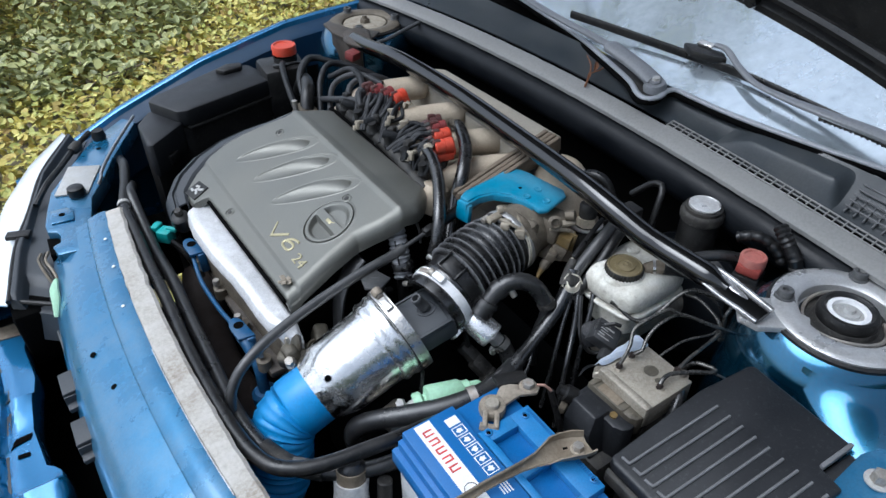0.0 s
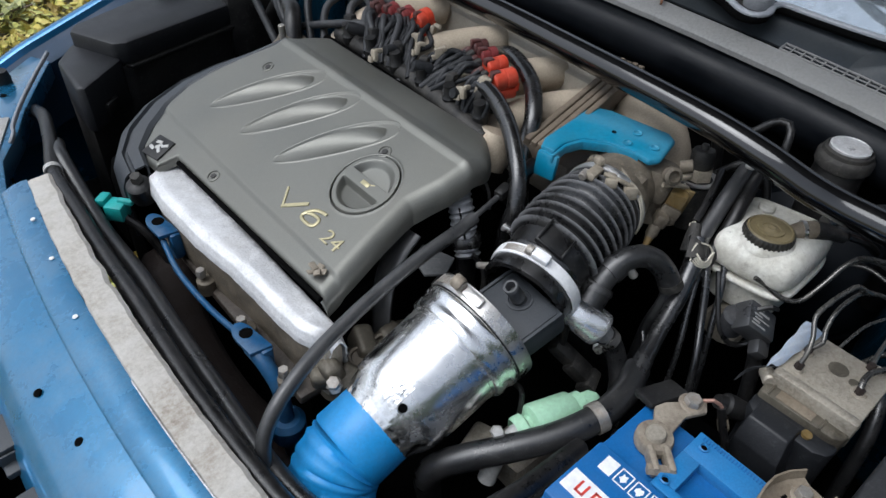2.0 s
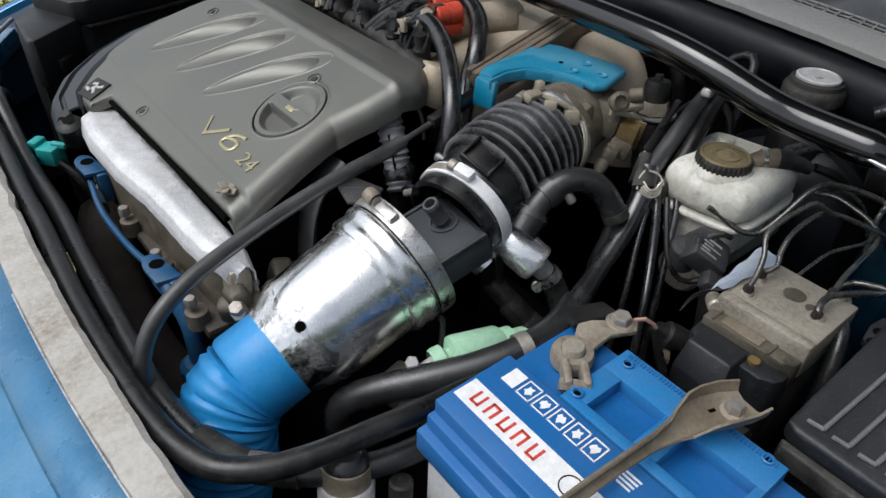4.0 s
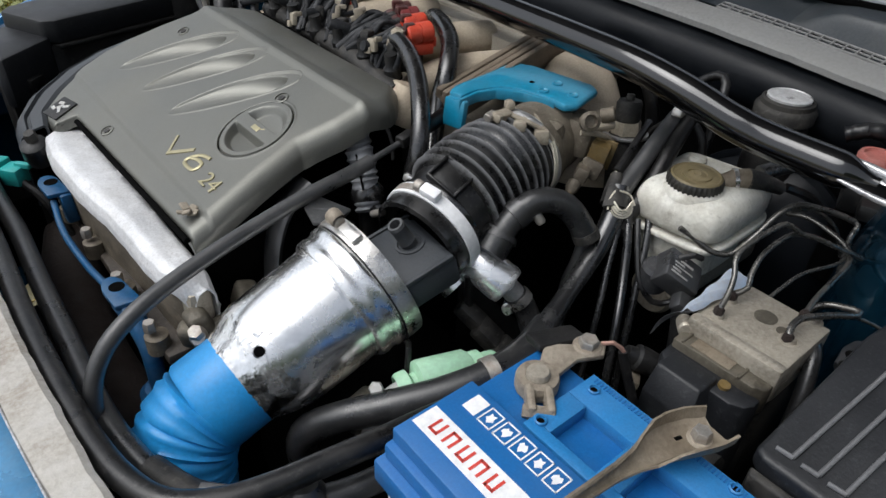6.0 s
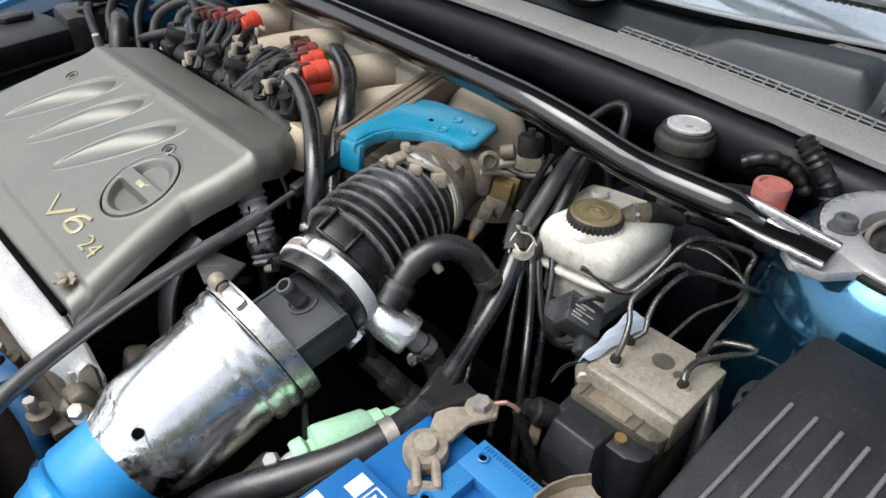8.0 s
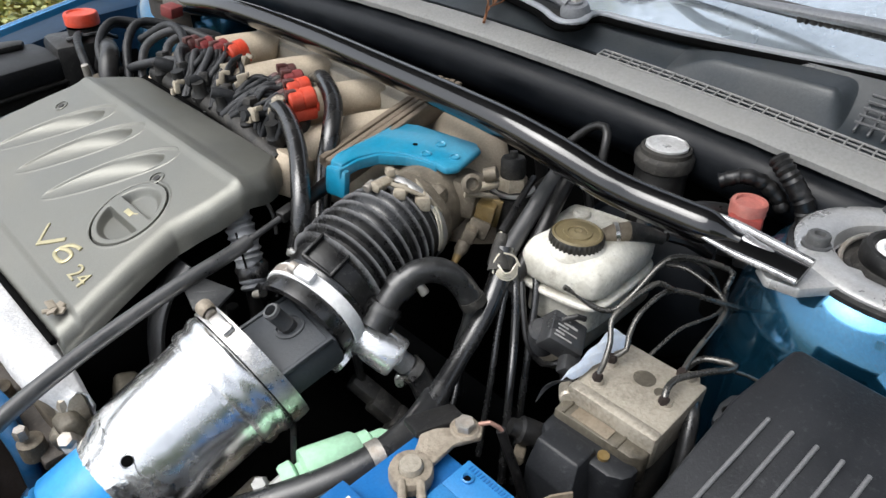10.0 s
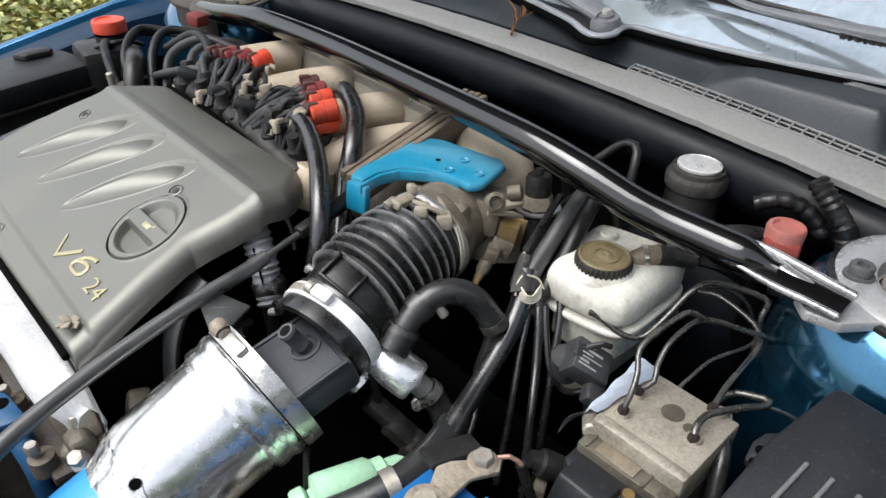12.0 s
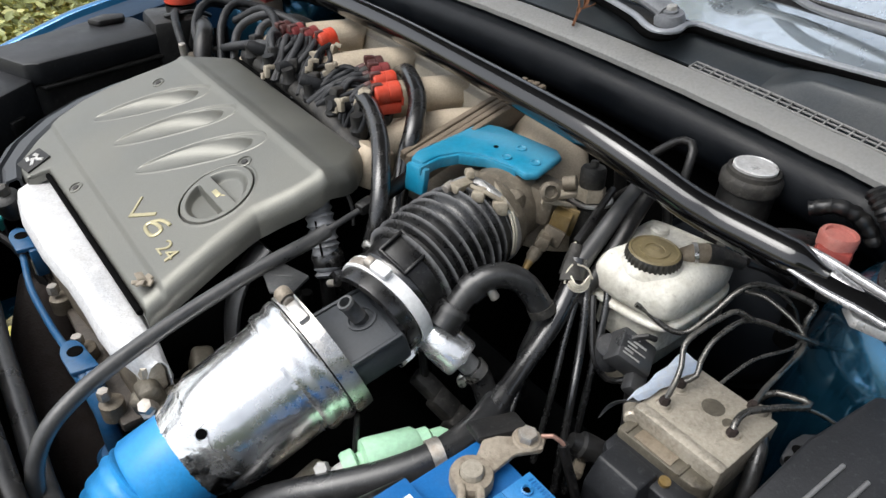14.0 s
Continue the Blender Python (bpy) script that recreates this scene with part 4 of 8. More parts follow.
part("housing", shell(grid(40, 60, housing_point), 0.003), slate, lamp, "dark grey lamp housing with ledges")
part("housing_rib", tube([(p[0] + 0.004, p[1], 0.695 + 0.003 * k) for k, p in enumerate(lens_in)], 0.0045, 8), rubber, lamp)
part("ledge", tube([(-0.146, 1.100, 0.687), (-0.112, 1.072, 0.687), (-0.083, 1.050, 0.686)], 0.004, 8, 0.01), black_plastic, lamp)
# near-black block drawn for the dark gap under the lamp, shade as colour
part("lamp_gap_shade", span(-0.150, -0.078, 1.06, 1.20, 0.56, 0.676, 0.01), shade_black, lamp)
part("clip", box((-0.104, 1.272, 0.701), (0.042, 0.020, 0.009), 0.002, pose(0, 0, 0, 0, 0, -22)), black_plastic, lamp)
part("adjuster", tube([(-0.068, 1.098, 0.700), (-0.075, 1.070, 0.702), (-0.078, 1.045, 0.696), (-0.086, 1.022, 0.680)], lambda run, share: 0.0035 + 0.004 * math.sin(math.pi * share), 8, 0.006, flat=0.5), mint, lamp, "pale yellow-green plastic strip")
for k in range(3):
    part("lamp_lead", tube([(-0.078 + 0.006 * k, 1.178, 0.706), (-0.084 + 0.005 * k, 1.150, 0.712 - 0.002 * k), (-0.080 + 0.006 * k, 1.118, 0.704), (-0.074 + 0.004 * k, 1.095, 0.690)], 0.0026, 8, 0.006), (grime, black_dusty, rusty)[k], lamp)
# corner panel between crossmember and fender
corner = part("corner_panel", prism([(-0.052, 1.132), (0.030, 1.118), (0.038, 1.152), (0.024, 1.180), (0.021, 1.220), (0.036, 1.293), (0.074, 1.359), (0.101, 1.420), (0.186, 1.572), (0.165, 1.610), (0.080, 1.530), (0.020, 1.437), (-0.029, 1.354), (-0.046, 1.289), (-0.057, 1.238), (-0.0565, 1.214), (-0.043, 1.208), (-0.038, 1.190), (-0.042, 1.170), (-0.056, 1.164)], 0.690, 0.7235, 0.003), slam_paint, body, "blue corner panel")
part("corner_pad", prism([(-0.046, 1.232), (-0.008, 1.226), (-0.002, 1.262), (-0.012, 1.276), (-0.040, 1.278)], 0.7236, 0.7275, 0.003), slam_paint, corner)
part("corner_hole", lathe([(0.0055, 0), (0.0055, 0.0008), (0, 0.0008)], (-0.024, 1.253, 0.7275), (-0.024, 1.253, 1), 16), shade_black, corner)
part("corner_hole", lathe([(0.0050, 0), (0.0050, 0.0008), (0, 0.0008)], (0.088, 1.486, 0.7236), (0.088, 1.486, 1), 16), shade_black, corner)
# black block in the notch stands for the shade under the pad
part("corner_notch_shade", prism([(-0.064, 1.160), (-0.036, 1.162), (-0.034, 1.212), (-0.062, 1.218)], 0.690, 0.709, 0.002), shade_black, corner)
part("lamp_cable", tube([(-0.062, 1.352, 0.706), (-0.030, 1.395, 0.722), (0.005, 1.452, 0.722), (0.046, 1.512, 0.728), (0.085, 1.562, 0.73)], 0.006, 8), rubber, body)
part("cable_boot", lathe([(0.008, 0), (0.012, 0.006), (0.012, 0.022), (0.008, 0.028), (0, 0.028)], (0.036, 1.498, 0.727), (0.064, 1.524, 0.733), 14), black_dusty, body)
part("pale_plate", prism([(-0.025, 1.331), (0.033, 1.308), (0.076, 1.405), (0.018, 1.434)], 0.7236, 0.7275, 0.001), pale_grey, body, "worn pale grey plate")
part("rubber_stop", lathe([(0.016, 0), (0.017, 0.006), (0.015, 0.016), (0.010, 0.018), (0, 0.018)], (0.014, 1.312, 0.7272), (0.014, 1.312, 0.9), 20), rubber, body)
part("rubber_stop", lathe([(0.014, 0), (0.015, 0.006), (0.012, 0.02), (0, 0.02)], (0.100, 1.535, 0.7236), (0.100, 1.535, 0.9), 18), black_plastic, body)
# blue flange edge in silver: its lit rim put into the colour
part("flange_edge", tube([(0.056, 1.326, 0.728), (0.066, 1.336, 0.736), (0.072, 1.358, 0.738), (0.101, 1.420, 0.738), (0.140, 1.492, 0.738), (0.186, 1.572, 0.738)], 0.0028, 8, flat=1.4), trim_silver, body, "flange edge, its lit rim put into silver")


# ---- engine ----
block = thing("engine_block", "engine block and gearbox deep in the bay, shade put into their black", "engine", (0.4, 0.95, 0.16))
# block, gearbox, head and valley filler are blackened to stand for bay shade
part("block", span(0.20, 0.62, 0.78, 1.20, 0.18, 0.66, 0.03), shade_black, block)
part("gearbox", lathe([(0.0, 0), (0.13, 0.0), (0.15, 0.05), (0.15, 0.22), (0.10, 0.36), (0.0, 0.36)], (0.40, 0.80, 0.42), (0.40, 0.40, 0.42), 28), shade_black, block)
part("head", span(0.205, 0.52, 0.765, 1.15, 0.60, 0.735, 0.02), shade_black, block)
part("valley_shade", span(0.500, 0.545, 0.845, 1.175, 0.66, 0.838, 0.006), shade_black, block)
part("manifold", tube([(0.17, 1.10, 0.60), (0.13, 1.0, 0.56), (0.12, 0.86, 0.54), (0.15, 0.74, 0.50)], 0.042, 14), rust_dark, block, "rusty exhaust manifold")
part("gear_casing", box((0.222, 0.722, 0.660), (0.060, 0.040, 0.050), 0.015, pose(0, 0, 0, 0, 20, 20)), shelf_alloy, block)
part("casing_bolt", hexbolt((0.19, 0.692, 0.70), (0.185, 0.680, 0.712), 0.008), dull_steel, block)
part("casing_bolt", hexbolt((0.232, 0.672, 0.672), (0.229, 0.660, 0.68), 0.010), dull_steel, block)

# the grey cover on top
cover = thing("engine_cover", "grey moulded plastic engine cover with three oval scoops", "engine cover", (0.34, 0.96, 0.735))
far_rows = [(0.180, 1.120), (0.190, 1.148), (0.217, 1.172), (0.250, 1.190), (0.285, 1.195), (0.320, 1.188), (0.360, 1.172), (0.398, 1.152), (0.432, 1.143), (0.510, 1.140)]
near_rows = [(0.205, 0.735), (0.250, 0.740), (0.300, 0.748), (0.345, 0.752), (0.358, 0.747), (0.385, 0.738), (0.410, 0.734), (0.430, 0.734), (0.446, 0.738), (0.460, 0.748), (0.476, 0.766), (0.500, 0.795)]
OVALS = [((0.2800, 1.1230), (0.4080, 1.0190)), ((0.2802, 1.0382), (0.4098, 0.9433)), ((0.2808, 0.9545), (0.4068, 0.8558))]
DIAL = (0.3295, 0.8215)
REAR = 0.498


def cover_plane(x):
    return 0.779 + 0.40 * (x - 0.205)


def near_edge(x):
    return lerp_table(near_rows, x)


def front_edge(y):
    return 0.2085 + 0.022 * (1.07 - y) - 0.026 * smoothstep(1.078, 1.092, y)


def oval_half(s):
    """Half width of a scoop along its length: pointed in front, round behind."""
    return 0.0218 * (max(s, 0.0) ** 0.66 * max(1 - s, 0.0) ** 0.46 / 0.5120)


def cover_height(x, y):
    rx = 0.418
    ridge = cover_plane(rx)
    d = x - rx
    z = cover_plane(x) if d < 0 else ridge - 0.10 * d - 1.5 * d * d
    # a shallow step along the front border and the raised ridge behind the scoops
    z -= 0.0032 * (1 - smoothstep(0.234, 0.241, x))
    z += 0.0018 * smoothstep(-0.010, -0.002, d) * (1 - smoothstep(0.004, 0.018, d))
    for (ax, ay), (bx_, by_) in OVALS:
        dx, dy = bx_ - ax, by_ - ay
        ln = math.hypot(dx, dy)
        s = ((x - ax) * dx + (y - ay) * dy) / ln / ln
        if not -0.06 < s < 1.06:
            continue
        sc = min(1.0, max(0.0, s))
        # the spine bows towards the far side
        t = abs(((x - ax) * -dy + (y - ay) * dx) / ln - 0.0045 * math.sin(math.pi * sc))
        w = oval_half(sc) + 1e-5
        q = t / w if 0 < s < 1 else 9
        if q < 1:
            # a ledge all round, then a bowl whose floor falls to the rear and ends in a steep rounded wall
            z -= 0.0016 * (1 - smoothstep(0.90, 1.0, q)) * smoothstep(0.01, 0.10, sc)
            sb = sc / 0.90
            if sb < 1:
                qb = t / (0.90 * oval_half(sb) + 1e-5)
                if qb < 1:
                    z -= 0.0170 * sb ** 1.4 * (1 - qb ** 2.2) ** 0.8 * (1 - smoothstep(0.975, 1.0, sb))
        z += 0.0008 * math.exp(-((t - w - 0.0010) / 0.0012) ** 2) * smoothstep(0.0, 0.08, s) * smoothstep(-0.02, 0.02, 1 - s)
    d = math.hypot(x - DIAL[0], y - DIAL[1])
    z -= 0.0180 * (1 - smoothstep(0.0408, 0.0416, d))
    z += 0.0006 * math.exp(-((d - 0.0430) / 0.0012) ** 2)
    return z


def cover_point(u, v):
    x = 0.1815 + (REAR - 0.1815) * u
    yn, yf = near_edge(x), lerp_table(far_rows, x)
    y = yn + (yf - yn) * v
    x = max(x, front_edge(y) + 0.0)
    z = cover_height(x, y)
    for d, r in ((y - yn, 0.020), (yf - y, 0.010), (x - front_edge(y), 0.005), (REAR - x, 0.012)):
        if d < r:
            z -= r - math.sqrt(max(0.0, r * r - (r - d) ** 2))
    return (x, y, z)


panel = grid(440, 560, cover_point)
rim = [e for e in panel.edges if e.is_boundary]
ext = bmesh.ops.extrude_edge_only(panel, edges=rim)
for v in ext["geom"]:
    if isinstance(v, bmesh.types.BMVert):
        v.co.z -= 0.009 + (0.006 * max(0.0, noise.noise(Vector((v.co.x * 30, v.co.y * 8, 0)))))
part("panel", panel, cover_grey, cover, angle=50)
def cap_point(u, v):
    """Round cap with two half-moon finger wells on either side of a bar."""
    r, a = 0.0406 * u, 2 * math.pi * v
    p, q = r * math.cos(a), r * math.sin(a)
    well = smoothstep(0.0068, 0.0082, abs(p)) * (1 - smoothstep(0.0275, 0.0350, r)) * (1.0 - 0.65 * abs(p) / 0.036)
    z = -0.0130 * well
    if u > 0.97:
        z -= 0.006 * (u - 0.97) / 0.03
    return (DIAL[0] + p, DIAL[1] + q, cover_plane(DIAL[0] + p) + z + 0.0008)


dial = part("filler_cap", grid(90, 260, cap_point), cover_grey, cover, "round oil filler cap with two finger wells", angle=50)
cz = cover_plane(DIAL[0])
tilt = pose(0, 0, 0, 0, -21.8, 0)
part("oil_mark", box((DIAL[0], DIAL[1], cz + 0.0008), (0.006, 0.014, 0.0012), 0.0005, tilt), gold, dial, "gold oil can mark")
part("oil_mark_spout", box((DIAL[0] + 0.003, DIAL[1] - 0.009, cz + 0.0016), (0.002, 0.008, 0.001), 0.0004, tilt @ pose(0, 0, 0, 0, 0, 30)), gold, dial)


def on_cover(x, y, lift=0.0):
    return Matrix.Translation((x, y, cover_plane(x) + lift)) @ pose(0, 0, 0, 0, -21.8, 0) @ pose(0, 0, 0, 0, 0, -90)


def strokes(ways):
    """Flat raised strokes on the cover's slope; ways: (width, points) with points in plan."""
    bm = bmesh.new()
    for width, pts in ways:
        way = [V(x, y, cover_plane(x) + 0.0004) for x, y in pts]
        for a, b in zip(way, way[1:]):
            d = (b - a).normalized()
            m = Matrix((d, V(-0.371, 0, 0.928).cross(d), V(-0.371, 0, 0.928))).transposed().to_4x4()
            add_box(bm, (a + b) / 2, ((b - a).length + width * 0.8, width, 0.0016), 0.0004, m, 1)
    return bm


part("letter_v", strokes([(0.0034, [(0.2705, 0.8970), (0.2515, 0.8800)]), (0.0050, [(0.2515, 0.8800), (0.2710, 0.8560)])]), gold, cover, "raised gold letter V")
SIX = [(0.2759, 0.8223), (0.2751, 0.8298), (0.2723, 0.8387), (0.2667, 0.8451), (0.2599, 0.8483), (0.2563, 0.8458), (0.2551, 0.8387), (0.2555, 0.8298), (0.2571, 0.8251), (0.2611, 0.8231), (0.2659, 0.8243), (0.2675, 0.8298), (0.2663, 0.8387), (0.2635, 0.8458)]
part("digit_6", tube([(x, y, cover_plane(x) + 0.0006) for x, y in SIX], 0.0023, 10, 0.0012, flat=0.5, up=(-0.371, 0, 0.928)),
     gold, cover, "raised gold digit 6")
lettering("digits_24", "24", 0.0245, 0.0006, on_cover(0.2590, 0.7885, 0.0006) @ Matrix.Diagonal((1.30, 1.0, 1.0, 1.0)), gold, cover, "raised gold digits 24")
badge = part("badge", box((0.1990, 1.1175, 0.7745), (0.034, 0.037, 0.0030), 0.0010, tilt @ pose(0, 0, 0, 0, 0, 10)), black_plastic, cover, "small black badge plate")
for dx, dy, a in ((0.005, 0.006, 20), (-0.003, -0.006, -25), (0.001, 0.0, 60), (-0.006, 0.008, 0), (0.006, -0.009, 40)):
    part("badge_relief", box((0.1990 + dx, 1.1175 + dy, 0.7765 + 0.40 * dx), (0.005, 0.011, 0.0014), 0.0006, tilt @ pose(0, 0, 0, 0, 0, a)), pale_grey, badge)
for x, y in ((0.2225, 1.0025), (0.3725, 0.8410), (0.3712, 1.1120)):
    z = cover_height(x, y)
    part("cover_screw", lathe([(0.0088, -0.001), (0.0088, 0.0008), (0.0076, 0.0012), (0.0070, -0.0016), (0.004, -0.0020), (0.0, -0.0020)], (x, y, z), (x - 0.40, y, z + 1), 20), cover_grey, cover)
    part("screw_socket", lathe([(0.0042, 0), (0.0042, 0.0010), (0.0, 0.0010)], (x, y, z), (x - 0.40, y, z + 1), 6), black_dusty, cover)
# black tube in place of the shaded gap between cover and rocker cover
part("front_gap_shade", tube([(front_edge(y) - 0.0035, y, cover_plane(front_edge(y)) - 0.0075) for y in (0.742, 0.80, 0.86, 0.92, 0.98, 1.04, 1.07)], 0.0034, 8, 0.02), shade_black, cover)
leaf = bmesh.new()
for k in range(5):
    a = radians(72 * k + 20)
    add_box(leaf, (0.2265 + 0.005 * math.cos(a), 0.7690 + 0.006 * math.sin(a), 0.7895 + 0.003 * (k % 2)), (0.011, 0.008, 0.0026), 0.001, pose(0, 0, 0, 14, -14, 72 * k + 20))
solid("dead_leaf", leaf, rusty, "small shrivelled brown leaf lying on the engine cover", "leaf")

# black belt cover that borders the grey cover
band = bmesh.new()
edge_in = [(0.178, 1.110), (0.186, 1.148), (0.215, 1.176), (0.250, 1.195), (0.287, 1.200), (0.325, 1.192), (0.365, 1.174), (0.425, 1.150)]
edge_out = [(0.140, 1.118), (0.146, 1.168), (0.175, 1.212), (0.225, 1.242), (0.285, 1.252), (0.345, 1.240), (0.395, 1.212), (0.440, 1.178)]
rows = []
for k in range(41):
    v = k / 40 * 7
    j = min(int(v), 6)
    i, o = Vector(edge_in[j]).lerp(Vector(edge_in[j + 1]), v - j), Vector(edge_out[j]).lerp(Vector(edge_out[j + 1]), v - j)
    zi = 0.767 + 0.40 * (i.x - 0.205)
    row = []
    for f, dz in ((0.0, -0.05), (0.0, 0.0), (0.12, 0.005), (0.45, 0.004), (0.50, -0.002), (0.58, -0.002), (0.63, 0.003), (0.85, -0.003), (1.0, -0.018), (1.02, -0.10)):
        p = i.lerp(o, f)
        row.append(band.verts.new((p.x, p.y, zi + dz - 0.008 * f)))
    rows.append(row)
for p, q in zip(rows, rows[1:]):
    for j in range(len(p) - 1):
        band.faces.new((p[j], p[j + 1], q[j + 1], q[j]))
belt = thing("belt_cover", "black ribbed plastic belt cover curving round the engine cover", "belt cover", (0.28, 1.23, 0.66))
part("shell", shell(band, 0.003), slate, belt)
part("lug", lathe([(0.017, 0), (0.019, 0.012), (0.016, 0.028), (0.010, 0.032), (0, 0.032)], (0.160, 1.098, 0.722), (0.150, 1.088, 0.76), 20), black_plastic, belt)
part("lug_bolt", hexbolt((0.157, 1.095, 0.744), (0.152, 1.090, 0.764), 0.008), black_dusty, belt)
part("lower_cover", span(0.15, 0.40, 1.17, 1.25, 0.35, 0.72, 0.03), shade_black, belt)

# front rocker cover
rock = thing("rocker_cover", "cast silver rocker cover with rough white top", "rocker cover", (0.19, 0.92, 0.66))


ROCK_EDGE = [(0.705, 0.196), (0.721, 0.184), (0.741, 0.177), (0.779, 0.174), (0.823, 0.173), (0.872, 0.170), (0.910, 0.165), (0.946, 0.161), (1.034, 0.158), (1.088, 0.163), (1.112, 0.180)]


def rock_point(u, v):
    y = 0.705 + 0.407 * v
    end = smoothstep(0.0, 0.04, v) * smoothstep(0.0, 0.05, 1 - v)
    x0 = lerp_table(ROCK_EDGE, y)
    prof = [(0.218, 0.700), (0.218, 0.748), (0.214, 0.7555), (x0 + 0.014, 0.7580), (x0 + 0.005, 0.7535), (x0 + 0.001, 0.744), (x0, 0.736), (x0 + 0.005, 0.732)]
    k = min(int(u * 7), 6)
    p = Vector(prof[k]).lerp(Vector(prof[k + 1]), u * 7 - k)
    z = p.y - 0.016 * (1 - end) * (1 if p.y > 0.72 else 0) + 0.0016 * noise.noise(Vector((p.x * 60, y * 60, 0)))
    return (p.x, y, z)


part("casting", shell(grid(35, 110, rock_point), 0.002), rocker_alloy, rock, angle=60)
part("end_block", span(0.190, 0.216, 0.7045, 0.76, 0.655, 0.741, 0.010), dirty_alloy, rock)
for k, (c_, size_) in enumerate((((0.197, 0.702, 0.706), (0.022, 0.026, 0.040)), ((0.208, 0.695, 0.690), (0.034, 0.022, 0.036)), ((0.190, 0.716, 0.688), (0.020, 0.024, 0.030)), ((0.252, 0.726, 0.690), (0.040, 0.024, 0.036)), ((0.288, 0.718, 0.684), (0.030, 0.028, 0.030)))):
    part("head_casting", box(c_, size_, 0.007, pose(0, 0, 0, 14 * (k % 2), -16, 24 * k), 3), shelf_alloy, rock, angle=60)
for c_, r_ in (((0.236, 0.712, 0.694), 0.012), ((0.270, 0.712, 0.690), 0.014)):
    part("core_plug", lathe([(r_ * 1.1, -0.05), (r_, 0.0), (r_ * 0.9, 0.003), (r_ * 0.7, 0.003), (r_ * 0.6, -0.002), (0, -0.002)], c_, Vector(c_) + V(-0.012, -0.02, 0.05), 18), grime, rock)
part("head_web", span(0.225, 0.320, 0.700, 0.736, 0.640, 0.692, 0.012), shelf_alloy, rock)
part("end_bolt", hexbolt((0.192, 0.690, 0.700), (0.184, 0.682, 0.720), 0.008), dull_steel, rock)
# flank takes a darker material than the casting's top
part("flank", shell(grid(10, 110, lambda u, v: (lerp_table(ROCK_EDGE, 0.722 + 0.376 * v) + 0.006 + 0.004 * u, 0.722 + 0.376 * v, 0.738 - 0.080 * u + 0.001 * noise.noise(Vector((u * 9, v * 40, 2))))), 0.003), grime, rock, "darker lower flank")
part("flange", span(0.164, 0.215, 0.722, 1.10, 0.652, 0.666, 0.004), gusset_brown, rock)
for y in (0.745, 0.84, 0.945, 1.04):
    part("boss", lathe([(0.012, 0), (0.012, 0.02), (0.009, 0.022), (0, 0.022)], (0.164, y, 0.660), (0.164, y, 0.8), 16), grime, rock)
    part("bolt", hexbolt((0.160, y, 0.688), (0.160, y, 0.699), 0.0065), dull_steel, rock)

# intake: alloy duct, blue hose, air meter, bellows, throttle
A0, A1, A2 = V(0.1885, 0.630, 0.6873), V(0.334, 0.630, 0.739), V(0.412, 0.622, 0.775)
ax = (A1 - A0).normalized()
duct = thing("intake_duct", "polished dented aluminium intake duct with a drilled hole", "duct", A0)
L = (A1 - A0).length
part("tube", lathe([(0.040, -0.004), (0.0435, -0.004), (0.0445, 0.008), (0.049, 0.020), (0.0562, 0.037), (0.0590, 0.048), (0.0605, 0.066), (0.0625, L - 0.006), (0.0625, L), (0.060, L), (0.058, 0.05)],
                   A0, A1, 72, wobble=0.0055), bright_alloy, duct, angle=60)
part("rim", lathe([(0.0622, L - 0.030), (0.0655, L - 0.029), (0.0672, L - 0.026), (0.0675, L - 0.020), (0.0664, L - 0.017), (0.0668, L - 0.013), (0.0690, L - 0.009), (0.0692, L - 0.004), (0.0675, L - 0.001), (0.060, L - 0.001)], A0, A1, 72, wobble=0.005), bright_alloy, duct, "raised bright rim")
hole_at, hole_out = V(0.212, 0.603, 0.738), (V(0.212, 0.603, 0.738) - (A0 + ax * (V(0.212, 0.603, 0.738) - A0).dot(ax))).normalized()
hc = A0 + ax * (hole_at - A0).dot(ax)
hr = 0.0562
part("drilled_hole", lathe([(0.0046, -0.004), (0.0046, 0.0034), (0.0, 0.0034)], hc + hole_out * hr, hc + hole_out * 0.2, 18), shade_black, duct, "dark drilled hole")
part("hole_burr", tube([hc + hole_out * (hr + 0.001) + (ax * math.cos(a) + hole_out.cross(ax) * math.sin(a)) * 0.0050 for a in [0.5 * k for k in range(9)]], 0.0009, 6, 0.002), bright_alloy, duct)

DUCT_R = [(-0.004, 0.0435), (0.008, 0.0445), (0.020, 0.049), (0.037, 0.0562), (0.048, 0.0590), (0.066, 0.0605), (0.160, 0.0625)]
duct_frame = frame_of(A0, A1)


def foil_wrap(name, s0, s1, a0, a1, ragged, crumple, seed, label):
    """Foil tape round the duct from height s0 to s1 and angle a0 to a1, creased and torn at its edges."""
    def at(u, v):
        a = a0 + (a1 - a0) * u
        tear0 = ragged * noise.noise(Vector((a * 7, seed, 1))) + 0.5 * ragged * noise.noise(Vector((a * 23, seed, 2)))
        tear1 = ragged * noise.noise(Vector((a * 6, seed, 5))) + 0.6 * ragged * noise.noise(Vector((a * 19, seed, 6)))
        s = (s0 + tear0) * (1 - v) + (s1 + tear1) * v
        crease = abs(noise.noise(Vector((a * 9, s * 160, seed)))) + 0.6 * abs(noise.noise(Vector((a * 24, s * 420, seed))))
        rad = lerp_table(DUCT_R, s) + 0.0007 + crumple * crease
        return duct_frame @ Vector((rad * math.cos(a), rad * math.sin(a), s))
    return part(name, shell(grid(150, 16, at), 0.0003), foil_bright, duct, label, angle=22)


foil_wrap("foil_tape", 0.004, 0.040, 0.0, 6.283, 0.004, 0.0008, 3.0, "crumpled torn foil tape")
